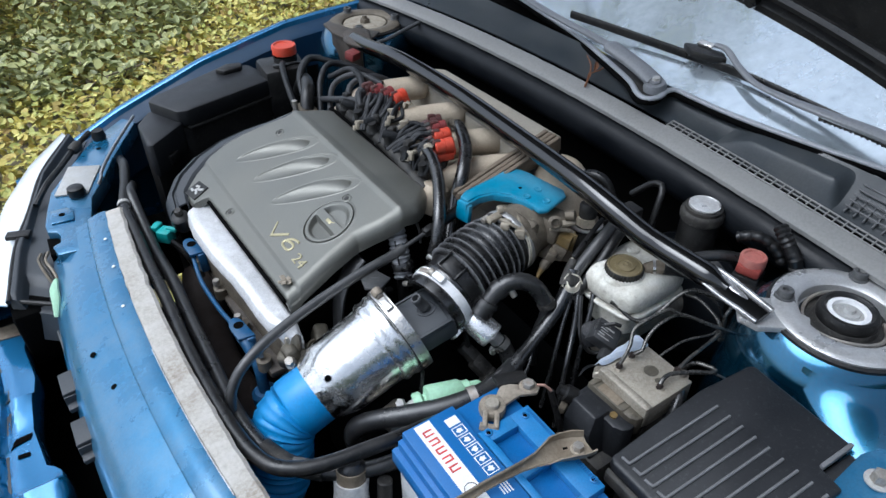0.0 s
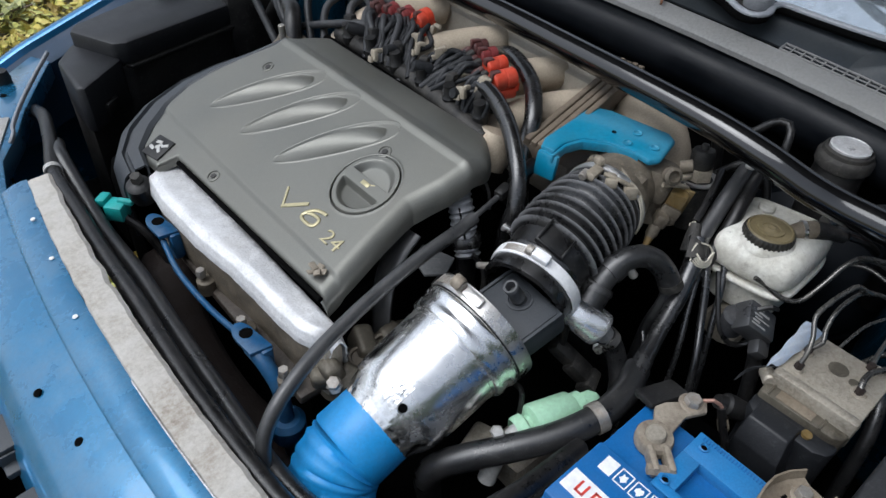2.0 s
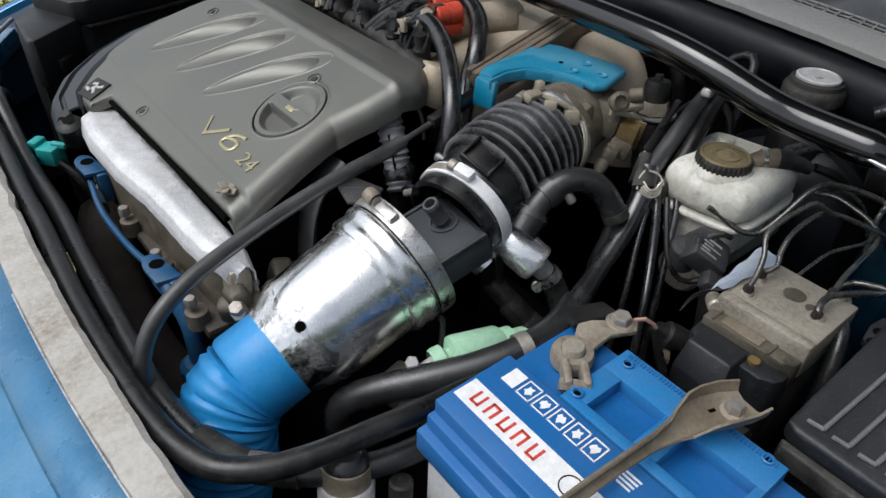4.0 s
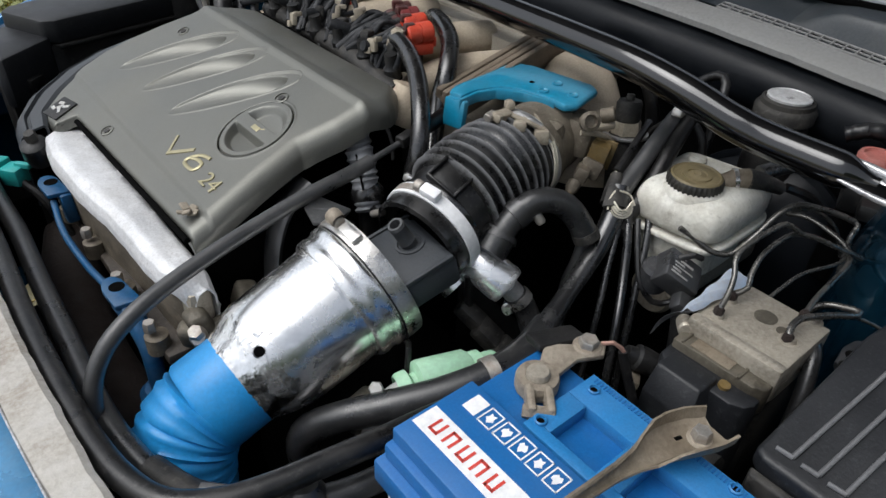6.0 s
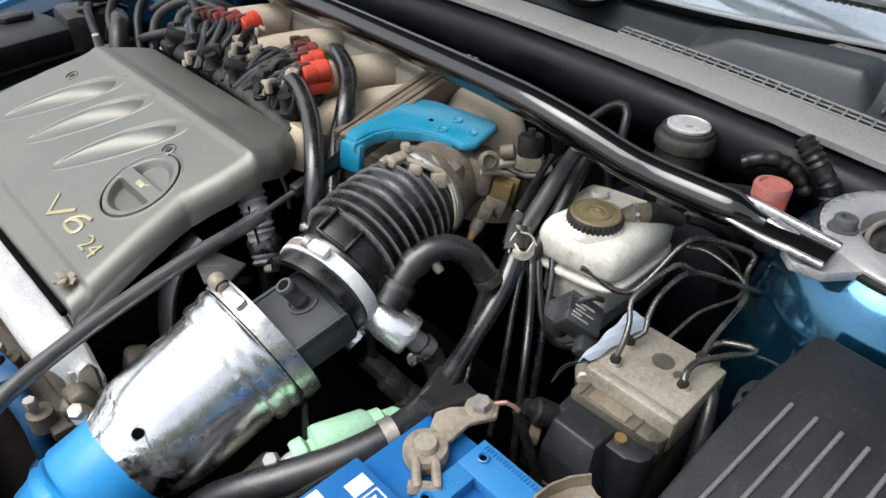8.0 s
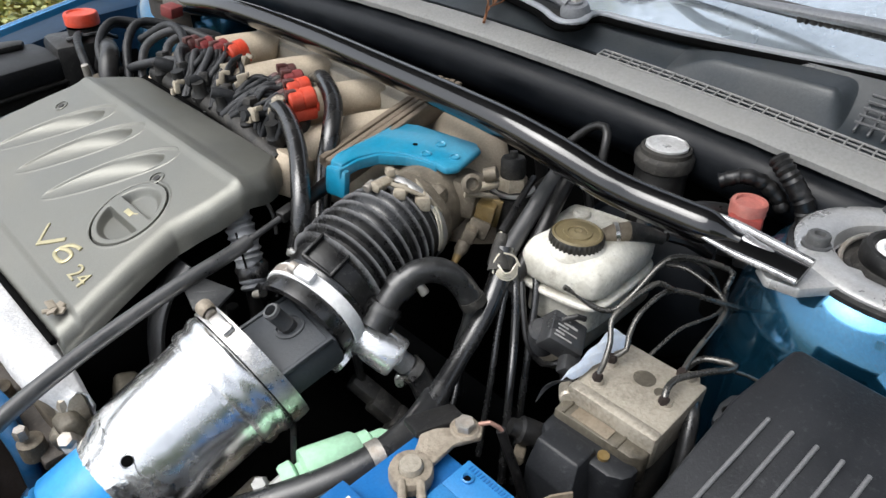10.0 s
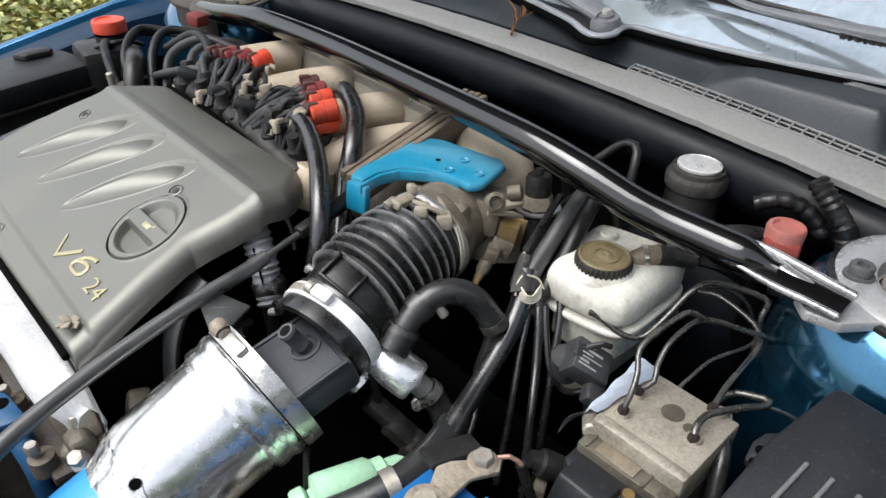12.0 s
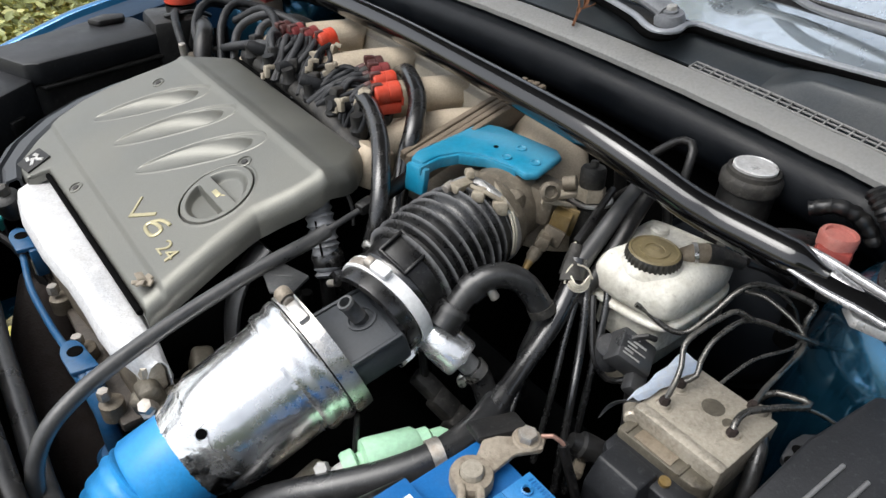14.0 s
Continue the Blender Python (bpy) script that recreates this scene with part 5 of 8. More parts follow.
foil_wrap("foil_tape", L - 0.034, L - 0.012, 0.0, 6.283, 0.0016, 0.0008, 8.0, "smooth foil tape")
hole_angle = math.atan2(*reversed((duct_frame.inverted() @ (hc + hole_out * hr)).xy))
foil_wrap("foil_patch", 0.030, 0.058, hole_angle - 0.42, hole_angle - 0.10, 0.004, 0.0014, 14.0, "torn foil flap")


def worm_clamp(name, centre, axis, r, width, mat, label, screw_angle, up=(0, 0, 1)):
    c, a = Vector(centre), Vector(axis).normalized()
    cl = thing(name, label, "hose clamp", c)
    h = width / 2
    part("band", lathe([(r, -h), (r + 0.0022, -h), (r + 0.0026, -h * 0.5), (r + 0.0026, h * 0.5), (r + 0.0022, h), (r, h)], c, c + a, 56), mat, cl)
    m = frame_of(c, c + a)
    rad = (m.to_3x3() @ Vector((math.cos(screw_angle), math.sin(screw_angle), 0)))
    tan = a.cross(rad)
    s = c + rad * (r + 0.006)
    big = r > 0.06
    hb = box((0.004 if big else 0, 0, -0.002 if big else 0), (0.026 if big else 0.020, 0.012, 0.006 if big else 0.010), 0.0025)
    rot = Matrix((tan, a, rad)).transposed().to_4x4()
    bmesh.ops.transform(hb, matrix=Matrix.Translation(s) @ rot, verts=hb.verts)
    part("housing", hb, mat, cl)
    part("screw", rod(s - tan * 0.010, s - tan * 0.018, 0.0058, 14), dull_steel, cl)
    if big:
        part("screw_head", lathe([(0.0070, 0), (0.0078, 0.002), (0.0078, 0.010), (0.0066, 0.012), (0, 0.012)], s - tan * 0.012 + rad * 0.002, s - tan * 0.030 + rad * 0.006, 18), rusty, cl, "bronze-coloured slotted screw head")
    nk = bmesh.new()
    for k in range(14):
        ang = screw_angle - 0.28 - 0.045 * k
        rr = m.to_3x3() @ Vector((math.cos(ang), math.sin(ang), 0))
        tt = a.cross(rr)
        t = bmesh.new()
        bmesh.ops.create_cube(t, size=1.0)
        bmesh.ops.scale(t, vec=(0.0013, width * 0.6, 0.0012), verts=t.verts)
        merge(nk, t, Matrix.Translation(c + rr * (r + 0.0026)) @ Matrix((tt, a, rr)).transposed().to_4x4())
    part("thread", nk, dull_steel, cl)
    return cl


hose_way = [A0 + ax * 0.012, A0 - ax * 0.022, (0.150, 0.628, 0.668), (0.134, 0.620, 0.645), (0.126, 0.612, 0.612), (0.108, 0.606, 0.570), (0.070, 0.602, 0.525), (0.020, 0.60, 0.50)]
blue = thing("intake_hose", "bright blue corrugated intake hose bending down from the duct", "hose", (0.12, 0.60, 0.45))
part("sleeve", lathe([(0.0445, 0.014), (0.0470, 0.013), (0.0472, -0.026), (0.0445, -0.030)], A0, A1, 56), blue_hose, blue)
part("bellows", tube(hose_way[1:], lambda run, share: 0.0472 - 0.0038 * (0.5 + 0.5 * math.cos(2 * math.pi * run / 0.0082)) ** 1.4, 40, 0.0014), blue_hose, blue, angle=70)

meter = thing("air_meter", "black plastic air flow meter with a stubby nipple", "air meter", A1)
M1 = A1 + ax * 0.004
part("flange", lathe([(0.0, 0), (0.064, 0), (0.066, 0.004), (0.066, 0.010), (0.060, 0.013), (0.0, 0.013)], M1, A2, 48), lid_black, meter)
mturn = pose(0, 0, 0, 0, -16, -6)
MB = V(0.374, 0.603, 0.742)


def on_meter(x, y, z):
    return MB + (mturn.to_3x3() @ V(x, y, z))


part("body", box(on_meter(0.0, 0.002, 0.017), (0.074, 0.080, 0.034), 0.006, mturn), slate, meter)
part("top_tray", box(on_meter(0.0, 0.003, 0.0355), (0.060, 0.074, 0.004), 0.0018, mturn), slate, meter)
nb = on_meter(0.012, 0.006, 0.036)
upm = (mturn.to_3x3() @ V(-0.25, 0.05, 1)).normalized()
part("nipple_base", lathe([(0.0150, -0.004), (0.0150, 0.003), (0.0125, 0.0035), (0.0115, 0.001), (0, 0.001)], nb, nb + (mturn.to_3x3() @ V(0, 0, 1)), 24), slate, meter)
part("nipple", lathe([(0.0078, -0.002), (0.0078, 0.006), (0.0088, 0.008), (0.0078, 0.010), (0.0078, 0.027), (0.0086, 0.029), (0.0076, 0.032), (0.0055, 0.032), (0.005, 0.02), (0, 0.02)], nb, nb + upm, 20), conduit_grey, meter)
for yy in (-0.037, 0.042):
    part("rib", box(on_meter(0.0, yy, 0.0365), (0.066, 0.004, 0.005), 0.001, mturn), slate, meter)
part("rib", box(on_meter(-0.034, 0.0025, 0.0365), (0.004, 0.08, 0.005), 0.001, mturn), slate, meter)
worm_clamp("hose_clamp", A1 + ax * 0.009, ax, 0.0675, 0.017, clamp_steel, "bright worm-drive clamp round the alloy duct", 1.62)

B0, B1, B2 = V(0.415, 0.622, 0.777), V(0.458, 0.631, 0.790), V(0.545, 0.646, 0.803)
bell = thing("intake_bellows", "black ribbed rubber intake bellows between air meter and throttle", "bellows", B1)
part("collar", lathe([(0.048, -0.022), (0.052, -0.020), (0.052, 0.004), (0.0505, 0.006), (0.0505, 0.009), (0.052, 0.011), (0.052, 0.016), (0.047, 0.020), (0.040, 0.020)], A2, B1, 48), gloss_rubber, bell)
part("neck", tube([A2 + (B1 - A2) * 0.3, B1 - (B1 - A2) * 0.1, B1 + (B2 - B1) * 0.12], lambda run, share: 0.049 + 0.004 * share, 36, 0.004), rubber, bell)
P0 = B1 - (B2 - B1) * 0.18
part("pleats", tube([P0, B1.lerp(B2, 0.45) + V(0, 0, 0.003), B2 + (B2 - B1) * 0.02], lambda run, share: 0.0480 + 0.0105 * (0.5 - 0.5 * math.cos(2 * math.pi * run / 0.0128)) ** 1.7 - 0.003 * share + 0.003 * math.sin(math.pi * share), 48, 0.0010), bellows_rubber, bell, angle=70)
pc = A2.lerp(B1, 0.62) + V(-0.012, -0.012, 0.0475)
padm = Matrix.Translation(pc) @ pose(0, 0, 0, 24, -18, 8)
for nm_, c_, s_ in (("pad_floor", (0, 0, -0.001), (0.030, 0.034, 0.006)), ("pad_wall", (-0.0145, 0, 0.003), (0.003, 0.036, 0.008)), ("pad_wall", (0.0145, 0, 0.003), (0.003, 0.036, 0.008)), ("pad_wall", (0, -0.0165, 0.003), (0.030, 0.003, 0.008)), ("pad_wall", (0, 0.0165, 0.003), (0.030, 0.003, 0.008))):
    pad = box(c_, s_, 0.001)
    bmesh.ops.transform(pad, matrix=padm, verts=pad.verts)
    part(nm_, pad, rubber, bell)
worm_clamp("hose_clamp", A2 + V(0.002, 0, 0), (B1 - A2), 0.0525, 0.014, label_white, "broad pale metal clamp round the bellows", 1.75)
part("stub", tube([(0.462, 0.600, 0.780), (0.452, 0.582, 0.780), (0.446, 0.566, 0.783)], 0.013, 16), rubber, bell)

throttle = thing("throttle_unit", "stained cast throttle body with ochre plug and grimy clamp", "throttle body", (0.59, 0.65, 0.74))
part("barrel", lathe([(0.0, 0), (0.048, 0), (0.050, 0.006), (0.050, 0.030), (0.046, 0.034), (0.046, 0.070), (0, 0.07)], B2, B2 + (B2 - B1), 40), grime, throttle)
part("flange", box(B2 + (B2 - B1) * 0.40, (0.020, 0.080, 0.080), 0.020, pose(0, 0, 0, 0, -8, 10)), grime, throttle)
tb = (B2 - B1).normalized()
part("rubber_cuff", lathe([(0.046, -0.016), (0.0515, -0.014), (0.0520, 0.010), (0.0505, 0.012), (0.046, 0.013)], B2 + tb * 0.006, B2 + tb, 48), rubber, throttle, "black rubber cuff")
part("band", lathe([(0.0505, -0.0045), (0.0532, -0.0045), (0.0540, -0.002), (0.0540, 0.002), (0.0532, 0.0045), (0.0505, 0.0045)], B2 + tb * 0.012, B2 + tb, 56), cast_alloy, throttle, "pale worn hose band")
for k in range(2):
    part("clamp_strand", tube([B2 + tb * (0.0105 + 0.004 * k) + V(0, -math.cos(a) * 0.0552, math.sin(a) * 0.0552) for a in [-0.25 + 0.15 * q for q in range(7)]], 0.0013, 8, 0.003), pale_wire, throttle, "bright bent clamp tail")
for k, (dx, dy, dz, sx, sy, sz, rz) in enumerate(((0.538, 0.634, 0.852, 0.024, 0.014, 0.012, 40), (0.528, 0.652, 0.857, 0.030, 0.013, 0.010, 15), (0.551, 0.616, 0.842, 0.020, 0.016, 0.016, 55), (0.560, 0.628, 0.850, 0.006, 0.034, 0.005, -20), (0.546, 0.660, 0.862, 0.014, 0.010, 0.010, 60))):
    part("clamp_lug", box((dx, dy, dz), (sx, sy, sz), 0.003, pose(0, 0, 0, 12 * (k % 2), 10, rz)), cream_dirt, throttle)
part("lug_screw", rod((0.520, 0.656, 0.860), (0.508, 0.654, 0.858), 0.005, 12), dull_steel, throttle)
part("side_casting", box((0.626, 0.622, 0.822), (0.050, 0.040, 0.044), 0.010, pose(0, 0, 0, 8, 6, 22)), grime, throttle)
part("boss", lathe([(0.010, 0), (0.011, 0.010), (0.007, 0.012), (0.006, 0.006), (0, 0.006)], (0.606, 0.600, 0.850), (0.592, 0.580, 0.862), 18), grime, throttle)
part("boss", lathe([(0.008, 0), (0.008, 0.014), (0.005, 0.015), (0, 0.010)], (0.634, 0.604, 0.848), (0.648, 0.584, 0.856), 16), grime, throttle)
part("lever", prism([(0.612, 0.598), (0.640, 0.588), (0.648, 0.594), (0.628, 0.606), (0.618, 0.612)], 0.836, 0.842, 0.0015), cream_dirt, throttle)
part("lever_rod", tube([(0.600, 0.602, 0.838), (0.622, 0.590, 0.834), (0.640, 0.590, 0.822)], 0.0032, 8), cream_dirt, throttle)
part("idle_valve", box((0.628, 0.594, 0.808), (0.026, 0.022, 0.034), 0.003, pose(0, 0, 0, 10, -4, 28)), ochre, throttle, "ochre plastic valve")
part("idle_seam", box((0.631, 0.591, 0.809), (0.004, 0.024, 0.036), 0.001, pose(0, 0, 0, 10, -4, 28)), ochre, throttle)
part("plug", box((0.600, 0.591, 0.794), (0.026, 0.015, 0.016), 0.003, pose(0, 0, 0, 18, 10, 35)), grime, throttle, "grimy beige plug")
part("plug_collar", box((0.610, 0.588, 0.797), (0.007, 0.024, 0.022), 0.003, pose(0, 0, 0, 18, 10, 35)), grime, throttle)
part("plug_tip", lathe([(0.0075, 0), (0.0075, 0.010), (0.0055, 0.013), (0.0045, 0.020), (0, 0.020)], (0.590, 0.590, 0.786), (0.572, 0.586, 0.773), 14), grime, throttle)
part("plug_tail", tube([(0.577, 0.587, 0.777), (0.568, 0.584, 0.771), (0.562, 0.580, 0.766)], lambda r_, s_: 0.0050 - 0.003 * s_, 10), ochre, throttle)
part("lead", tube([(0.530, 0.640, 0.862), (0.542, 0.622, 0.856), (0.556, 0.610, 0.845), (0.566, 0.604, 0.830)], 0.0026, 8), cream_dirt, throttle)

# teal painted bracket over the throttle
teal = thing("throttle_bracket", "teal painted bent steel bracket carrying the throttle cable", "bracket", (0.61, 0.68, 0.845))
arm = [(0.513, 0.722), (0.530, 0.732), (0.565, 0.737), (0.600, 0.742), (0.620, 0.747), (0.640, 0.742), (0.650, 0.726), (0.664, 0.645), (0.656, 0.630), (0.605, 0.616), (0.592, 0.624), (0.594, 0.650), (0.584, 0.684), (0.566, 0.703), (0.540, 0.709), (0.516, 0.704)]
part("plate", prism(arm, 0.8545, 0.8640, 0.004), teal_paint, teal)
part("skirt", prism([(0.513, 0.720), (0.530, 0.731), (0.568, 0.736), (0.600, 0.741), (0.600, 0.736), (0.560, 0.729), (0.530, 0.722), (0.520, 0.706), (0.513, 0.706)], 0.849, 0.860, 0.002), teal_paint, teal)
part("front_flange", prism([(0.510, 0.703), (0.540, 0.709), (0.567, 0.704), (0.588, 0.680), (0.597, 0.640), (0.593, 0.638), (0.583, 0.676), (0.563, 0.699), (0.540, 0.704), (0.510, 0.699)], 0.8495, 0.862, 0.002), teal_paint, teal)
part("hook", box((0.513, 0.709, 0.843), (0.010, 0.028, 0.032), 0.003, pose(0, 0, 0, 0, 8, 12)), teal_paint, teal)
for x, y in ((0.629, 0.668), (0.618, 0.635), (0.600, 0.662)):
    part("rivet", lathe([(0.0062, 0), (0.0062, 0.0016), (0.0048, 0.0022), (0.0035, 0.0008), (0, 0.0008)], (x, y, 0.8638), (x, y, 1), 18), teal_paint, teal)
part("dimple", lathe([(0.003, 0), (0.003, 0.0008), (0, 0.0008)], (0.6080, 0.6880, 0.8638), (0.6080, 0.6880, 1), 12), shade_black, teal)

# throttle cable in its sleeve, running forward and down
cable = thing("throttle_cable", "thick grey-black throttle cable sleeve sweeping over the engine", "cable", (0.09, 0.62, 0.62))
part("ferrule", tube([(0.515, 0.730, 0.832), (0.490, 0.724, 0.829), (0.470, 0.720, 0.827)], 0.0085, 12), rubber, cable)
part("adjuster", tube([(0.470, 0.720, 0.827), (0.385, 0.709, 0.814)], 0.0034, 10), hose_grey, cable)
part("clip", box((0.452, 0.718, 0.825), (0.022, 0.013, 0.013), 0.003, pose(0, 0, 0, 0, -8, 10)), black_plastic, cable)
part("sleeve", tube([(0.400, 0.7105, 0.8165), (0.374, 0.708, 0.812), (0.323, 0.706, 0.805), (0.276, 0.702, 0.797), (0.224, 0.694, 0.789), (0.172, 0.682, 0.781), (0.136, 0.671, 0.773), (0.108, 0.663, 0.757),
                     (0.090, 0.656, 0.730), (0.083, 0.645, 0.695), (0.086, 0.625, 0.655), (0.105, 0.60, 0.62)], 0.0076, 14), hose_grey, cable)


# ---- behind the engine cover: intake plenum, coils and wiring ----
plenum = thing("intake_plenum", "sand-coloured cast intake plenum with four rounded runners", "plenum", (0.66, 0.90, 0.74))
part("back_plate", prism([(0.672, 0.775), (0.774, 0.775), (0.767, 1.140), (0.750, 1.158), (0.690, 1.165)], 0.775, 0.868, 0.004), sand_plate, plenum)
part("base", span(0.575, 0.70, 0.72, 1.17, 0.74, 0.805, 0.015), sand_plate, plenum)
for y, z, x1 in ((1.122, 0.862, 0.694), (0.985, 0.860, 0.690), (0.868, 0.856, 0.694), (0.800, 0.838, 0.680)):
    way = [(0.520, y + 0.035, z - 0.045), (0.570, y + 0.022, z - 0.010), (0.620, y + 0.004, z - 0.002), (x1 - 0.012, y - 0.020, z), (x1, y - 0.026, z - 0.001)]
    part("runner", tube(way, lambda run, share: 0.0240 * (1 - max(0.0, share - 0.94) ** 2 * 200) ** 0.5, 26, 0.004), sand_alloy, plenum, angle=60)
part("runner_root", lathe([(0.028, 0), (0.030, 0.02), (0.022, 0.045), (0, 0.05)], (0.500, 0.80, 0.80), (0.53, 0.80, 0.86), 22), sand_alloy, plenum)
part("top_edge", tube([(0.700, 1.160, 0.868), (0.708, 0.95, 0.868), (0.716, 0.750, 0.869)], 0.0045, 8, 0.03), sand_plate, plenum)
lobe = thing("plenum_end", "rounded sand-coloured end casting of the plenum", "plenum", (0.68, 0.68, 0.74))
part("dome", tube([(0.735, 0.735, 0.815), (0.715, 0.705, 0.825), (0.688, 0.672, 0.815), (0.668, 0.650, 0.790), (0.655, 0.640, 0.745)], lambda run, share: 0.047 * (1 - (max(0, 0.15 - share) / 0.15) ** 2 * 0.75) ** 0.5, 30, 0.005), sand_alloy, lobe, angle=70)
strip = thing("ribbed_strip", "brown ribbed strip bolted across the plenum", "strip", (0.62, 0.75, 0.84))
sa, sb = V(0.528, 0.742, 0.846), V(0.748, 0.772, 0.8800)
mm = frame_of(sa, sb)
sl = (sb - sa).length
for k in range(4):
    b = box((0, 0, 0), (0.0085, 0.010, sl), 0.002)
    bmesh.ops.transform(b, matrix=mm @ Matrix.Translation((-0.016 + 0.0098 * k, 0.001 * (k % 2), sl / 2)), verts=b.verts)
    part("rib", b, brown_strip, strip)
b = box((0, -0.012, sl / 2), (0.040, 0.022, sl), 0.002)
bmesh.ops.transform(b, matrix=mm, verts=b.verts)
part("bed", b, brown_strip, strip)


def coil_pack(rolls, name_label):
    """Moulded coils side by side: (end, other end, radius, material)."""
    pk = thing("coil_pack", name_label, "ignition coil", Vector(rolls[0][0]) - V(0, 0, 0.03), "coil packs on the plenum")
    for a, b, r, mat in rolls:
        a, b = V(*a), V(*b)
        ln, d = (b - a).length, (b - a).normalized()
        c = part("coil", lathe([(0.0, 0), (r - 0.002, 0), (r, 0.002), (r, ln * 0.46), (r - 0.0012, ln * 0.48), (r - 0.0012, ln * 0.52), (r, ln * 0.54), (r, ln - 0.002), (r - 0.002, ln), (0.0, ln)], a, b, 26), mat, pk,
                 "red moulded coil" if mat is coil_red else "dark clear-red moulded coil")
        turn = Matrix.Rotation(math.atan2(d.y, d.x), 4, "Z")
        part("rim", box(b - V(0, 0, r * 0.7), (0.003, r * 1.9, r * 0.9), 0.001, turn), mat, c)
        part("body", box((a + b) / 2 - V(0, 0, r + 0.004), (ln * 0.96, r * 1.8, 0.014), 0.003, turn), mat, pk)
        for k in range(2):
            side = V(-d.y, d.x, 0)
            s0 = a + side * (k - 0.5) * r * 1.1 + V(0, 0, -0.004)
            part("socket", lathe([(0.0048, 0), (0.0055, 0.003), (0.0055, 0.012), (0.0038, 0.018), (0, 0.018)], s0, s0 - d + V(0, 0, -0.35), 14), smoke_red if k else black_dusty, pk)
        part("clip", box(a + d * 0.004 + V(0, 0, r * 0.7), (0.014, 0.009, 0.010), 0.002, turn), smoke_red, pk)
    p, q = V(*rolls[0][0]), V(*rolls[-1][1])
    part("rail", box((p + q) / 2 - V(0, 0, 0.038), ((q - p).length * 1.0, 0.040, 0.022), 0.004, Matrix.Rotation(math.atan2(q.y - p.y, q.x - p.x), 4, "Z")), black_dusty, pk)
    return pk


coil_pack([((0.543, 0.840, 0.886), (0.575, 0.831, 0.888), 0.0130, coil_red), ((0.562, 0.872, 0.887), (0.591, 0.864, 0.889), 0.0115, coil_red), ((0.577, 0.900, 0.888), (0.601, 0.892, 0.889), 0.0105, dark_red),
           ((0.587, 0.925, 0.888), (0.608, 0.918, 0.889), 0.0100, smoke_red)], "red ignition coil pack with black wires")
coil_pack([((0.579, 1.040, 0.886), (0.606, 1.040, 0.890), 0.0140, coil_red), ((0.570, 1.066, 0.886), (0.594, 1.068, 0.889), 0.0120, dark_red), ((0.562, 1.089, 0.886), (0.584, 1.092, 0.889), 0.0115, dark_red),
           ((0.553, 1.110, 0.886), (0.574, 1.115, 0.888), 0.0110, smoke_red)], "dirty red ignition coil pack among wires")
part_box = thing("injector_rail", "grey fuel rail with connectors under a tangle of wires", "fuel rail", (0.52, 0.97, 0.78))
part("rail", tube([(0.500, 0.80, 0.835), (0.515, 0.95, 0.845), (0.520, 1.15, 0.845)], 0.013, 14), black_dusty, part_box)
for k in range(6):
    y = 0.825 + 0.058 * k
    part("injector", lathe([(0.010, 0), (0.011, 0.012), (0.008, 0.016), (0.008, 0.030), (0, 0.03)], (0.513, y, 0.845), (0.505, y, 0.90), 16), black_plastic, part_box)
    part("connector", box((0.524, y + 0.012, 0.872), (0.018, 0.013, 0.018), 0.003, pose(0, 0, 0, 0, 10, 20 * k)), black_dusty, part_box)
for x, y, z, a in ((0.588, 1.010, 0.882, 20), (0.534, 0.980, 0.880, 60), (0.503, 0.853, 0.878, 100), (0.527, 0.842, 0.886, 30), (0.488, 1.018, 0.868, 80), (0.545, 0.945, 0.884, 150), (0.556, 1.010, 0.878, 120)):
    turn = pose(0, 0, 0, 8, 12, a)
    nut = add_box(add_box(add_box(bmesh.new(), (x, y, z), (0.013, 0.007, 0.016), 0.002, turn), (x + 0.005, y - 0.004, z + 0.007), (0.005, 0.011, 0.006), 0.0015, turn), (x - 0.005, y + 0.003, z - 0.006), (0.010, 0.004, 0.008), 0.001, turn)
    solid("wire_clip", nut, cream_dirt, "small dusty pale clip on the wiring", "clip", "pale wiring clips")

random.seed(7)
wires = thing("wiring_harness", "tangle of black wires between the coils and fuel rail", "wiring", (0.50, 0.98, 0.80))
for k in range(62):
    f = k / 61
    s = V(0.535 + 0.050 * min(1.0, f * 2.2), 0.822 + 0.118 * min(1.0, f * 2.2), 0.880) if f < 0.45 else V(0.586 - 0.035 * (f - 0.45) / 0.55, 1.02 + 0.095 * (f - 0.45) / 0.55, 0.882)
    s += V(random.uniform(-0.008, 0.004), random.uniform(-0.012, 0.012), random.uniform(-0.006, 0.008))
    e = V(0.507 + random.uniform(-0.004, 0.010), s.y + random.uniform(-0.006, 0.040) - (0.06 if f >= 0.45 else 0), 0.838 + random.uniform(0, 0.016))
    m1 = s.lerp(e, 0.30) + V(random.uniform(-0.006, 0.006), random.uniform(-0.012, 0.012), random.uniform(0.0, 0.014))
    m2 = s.lerp(e, 0.70) + V(random.uniform(-0.006, 0.006), random.uniform(-0.010, 0.010), random.uniform(0.002, 0.014))
    part("wire", tube([s, m1, m2, e], random.choice((0.0030, 0.0036, 0.0042, 0.0048)), 10, 0.004), (wire_black, wire_black, wire_grey)[k % 3], wires)
for k in range(4):
    y = 0.86 + 0.075 * k
    part("boot", lathe([(0.006, 0), (0.0085, 0.006), (0.0085, 0.022), (0.006, 0.030), (0, 0.030)], (0.522 + 0.004 * (k % 3), y, 0.868), (0.500, y + 0.012 * (k % 2), 0.875 + 0.004 * (k % 2)), 14), wire_black, wires)
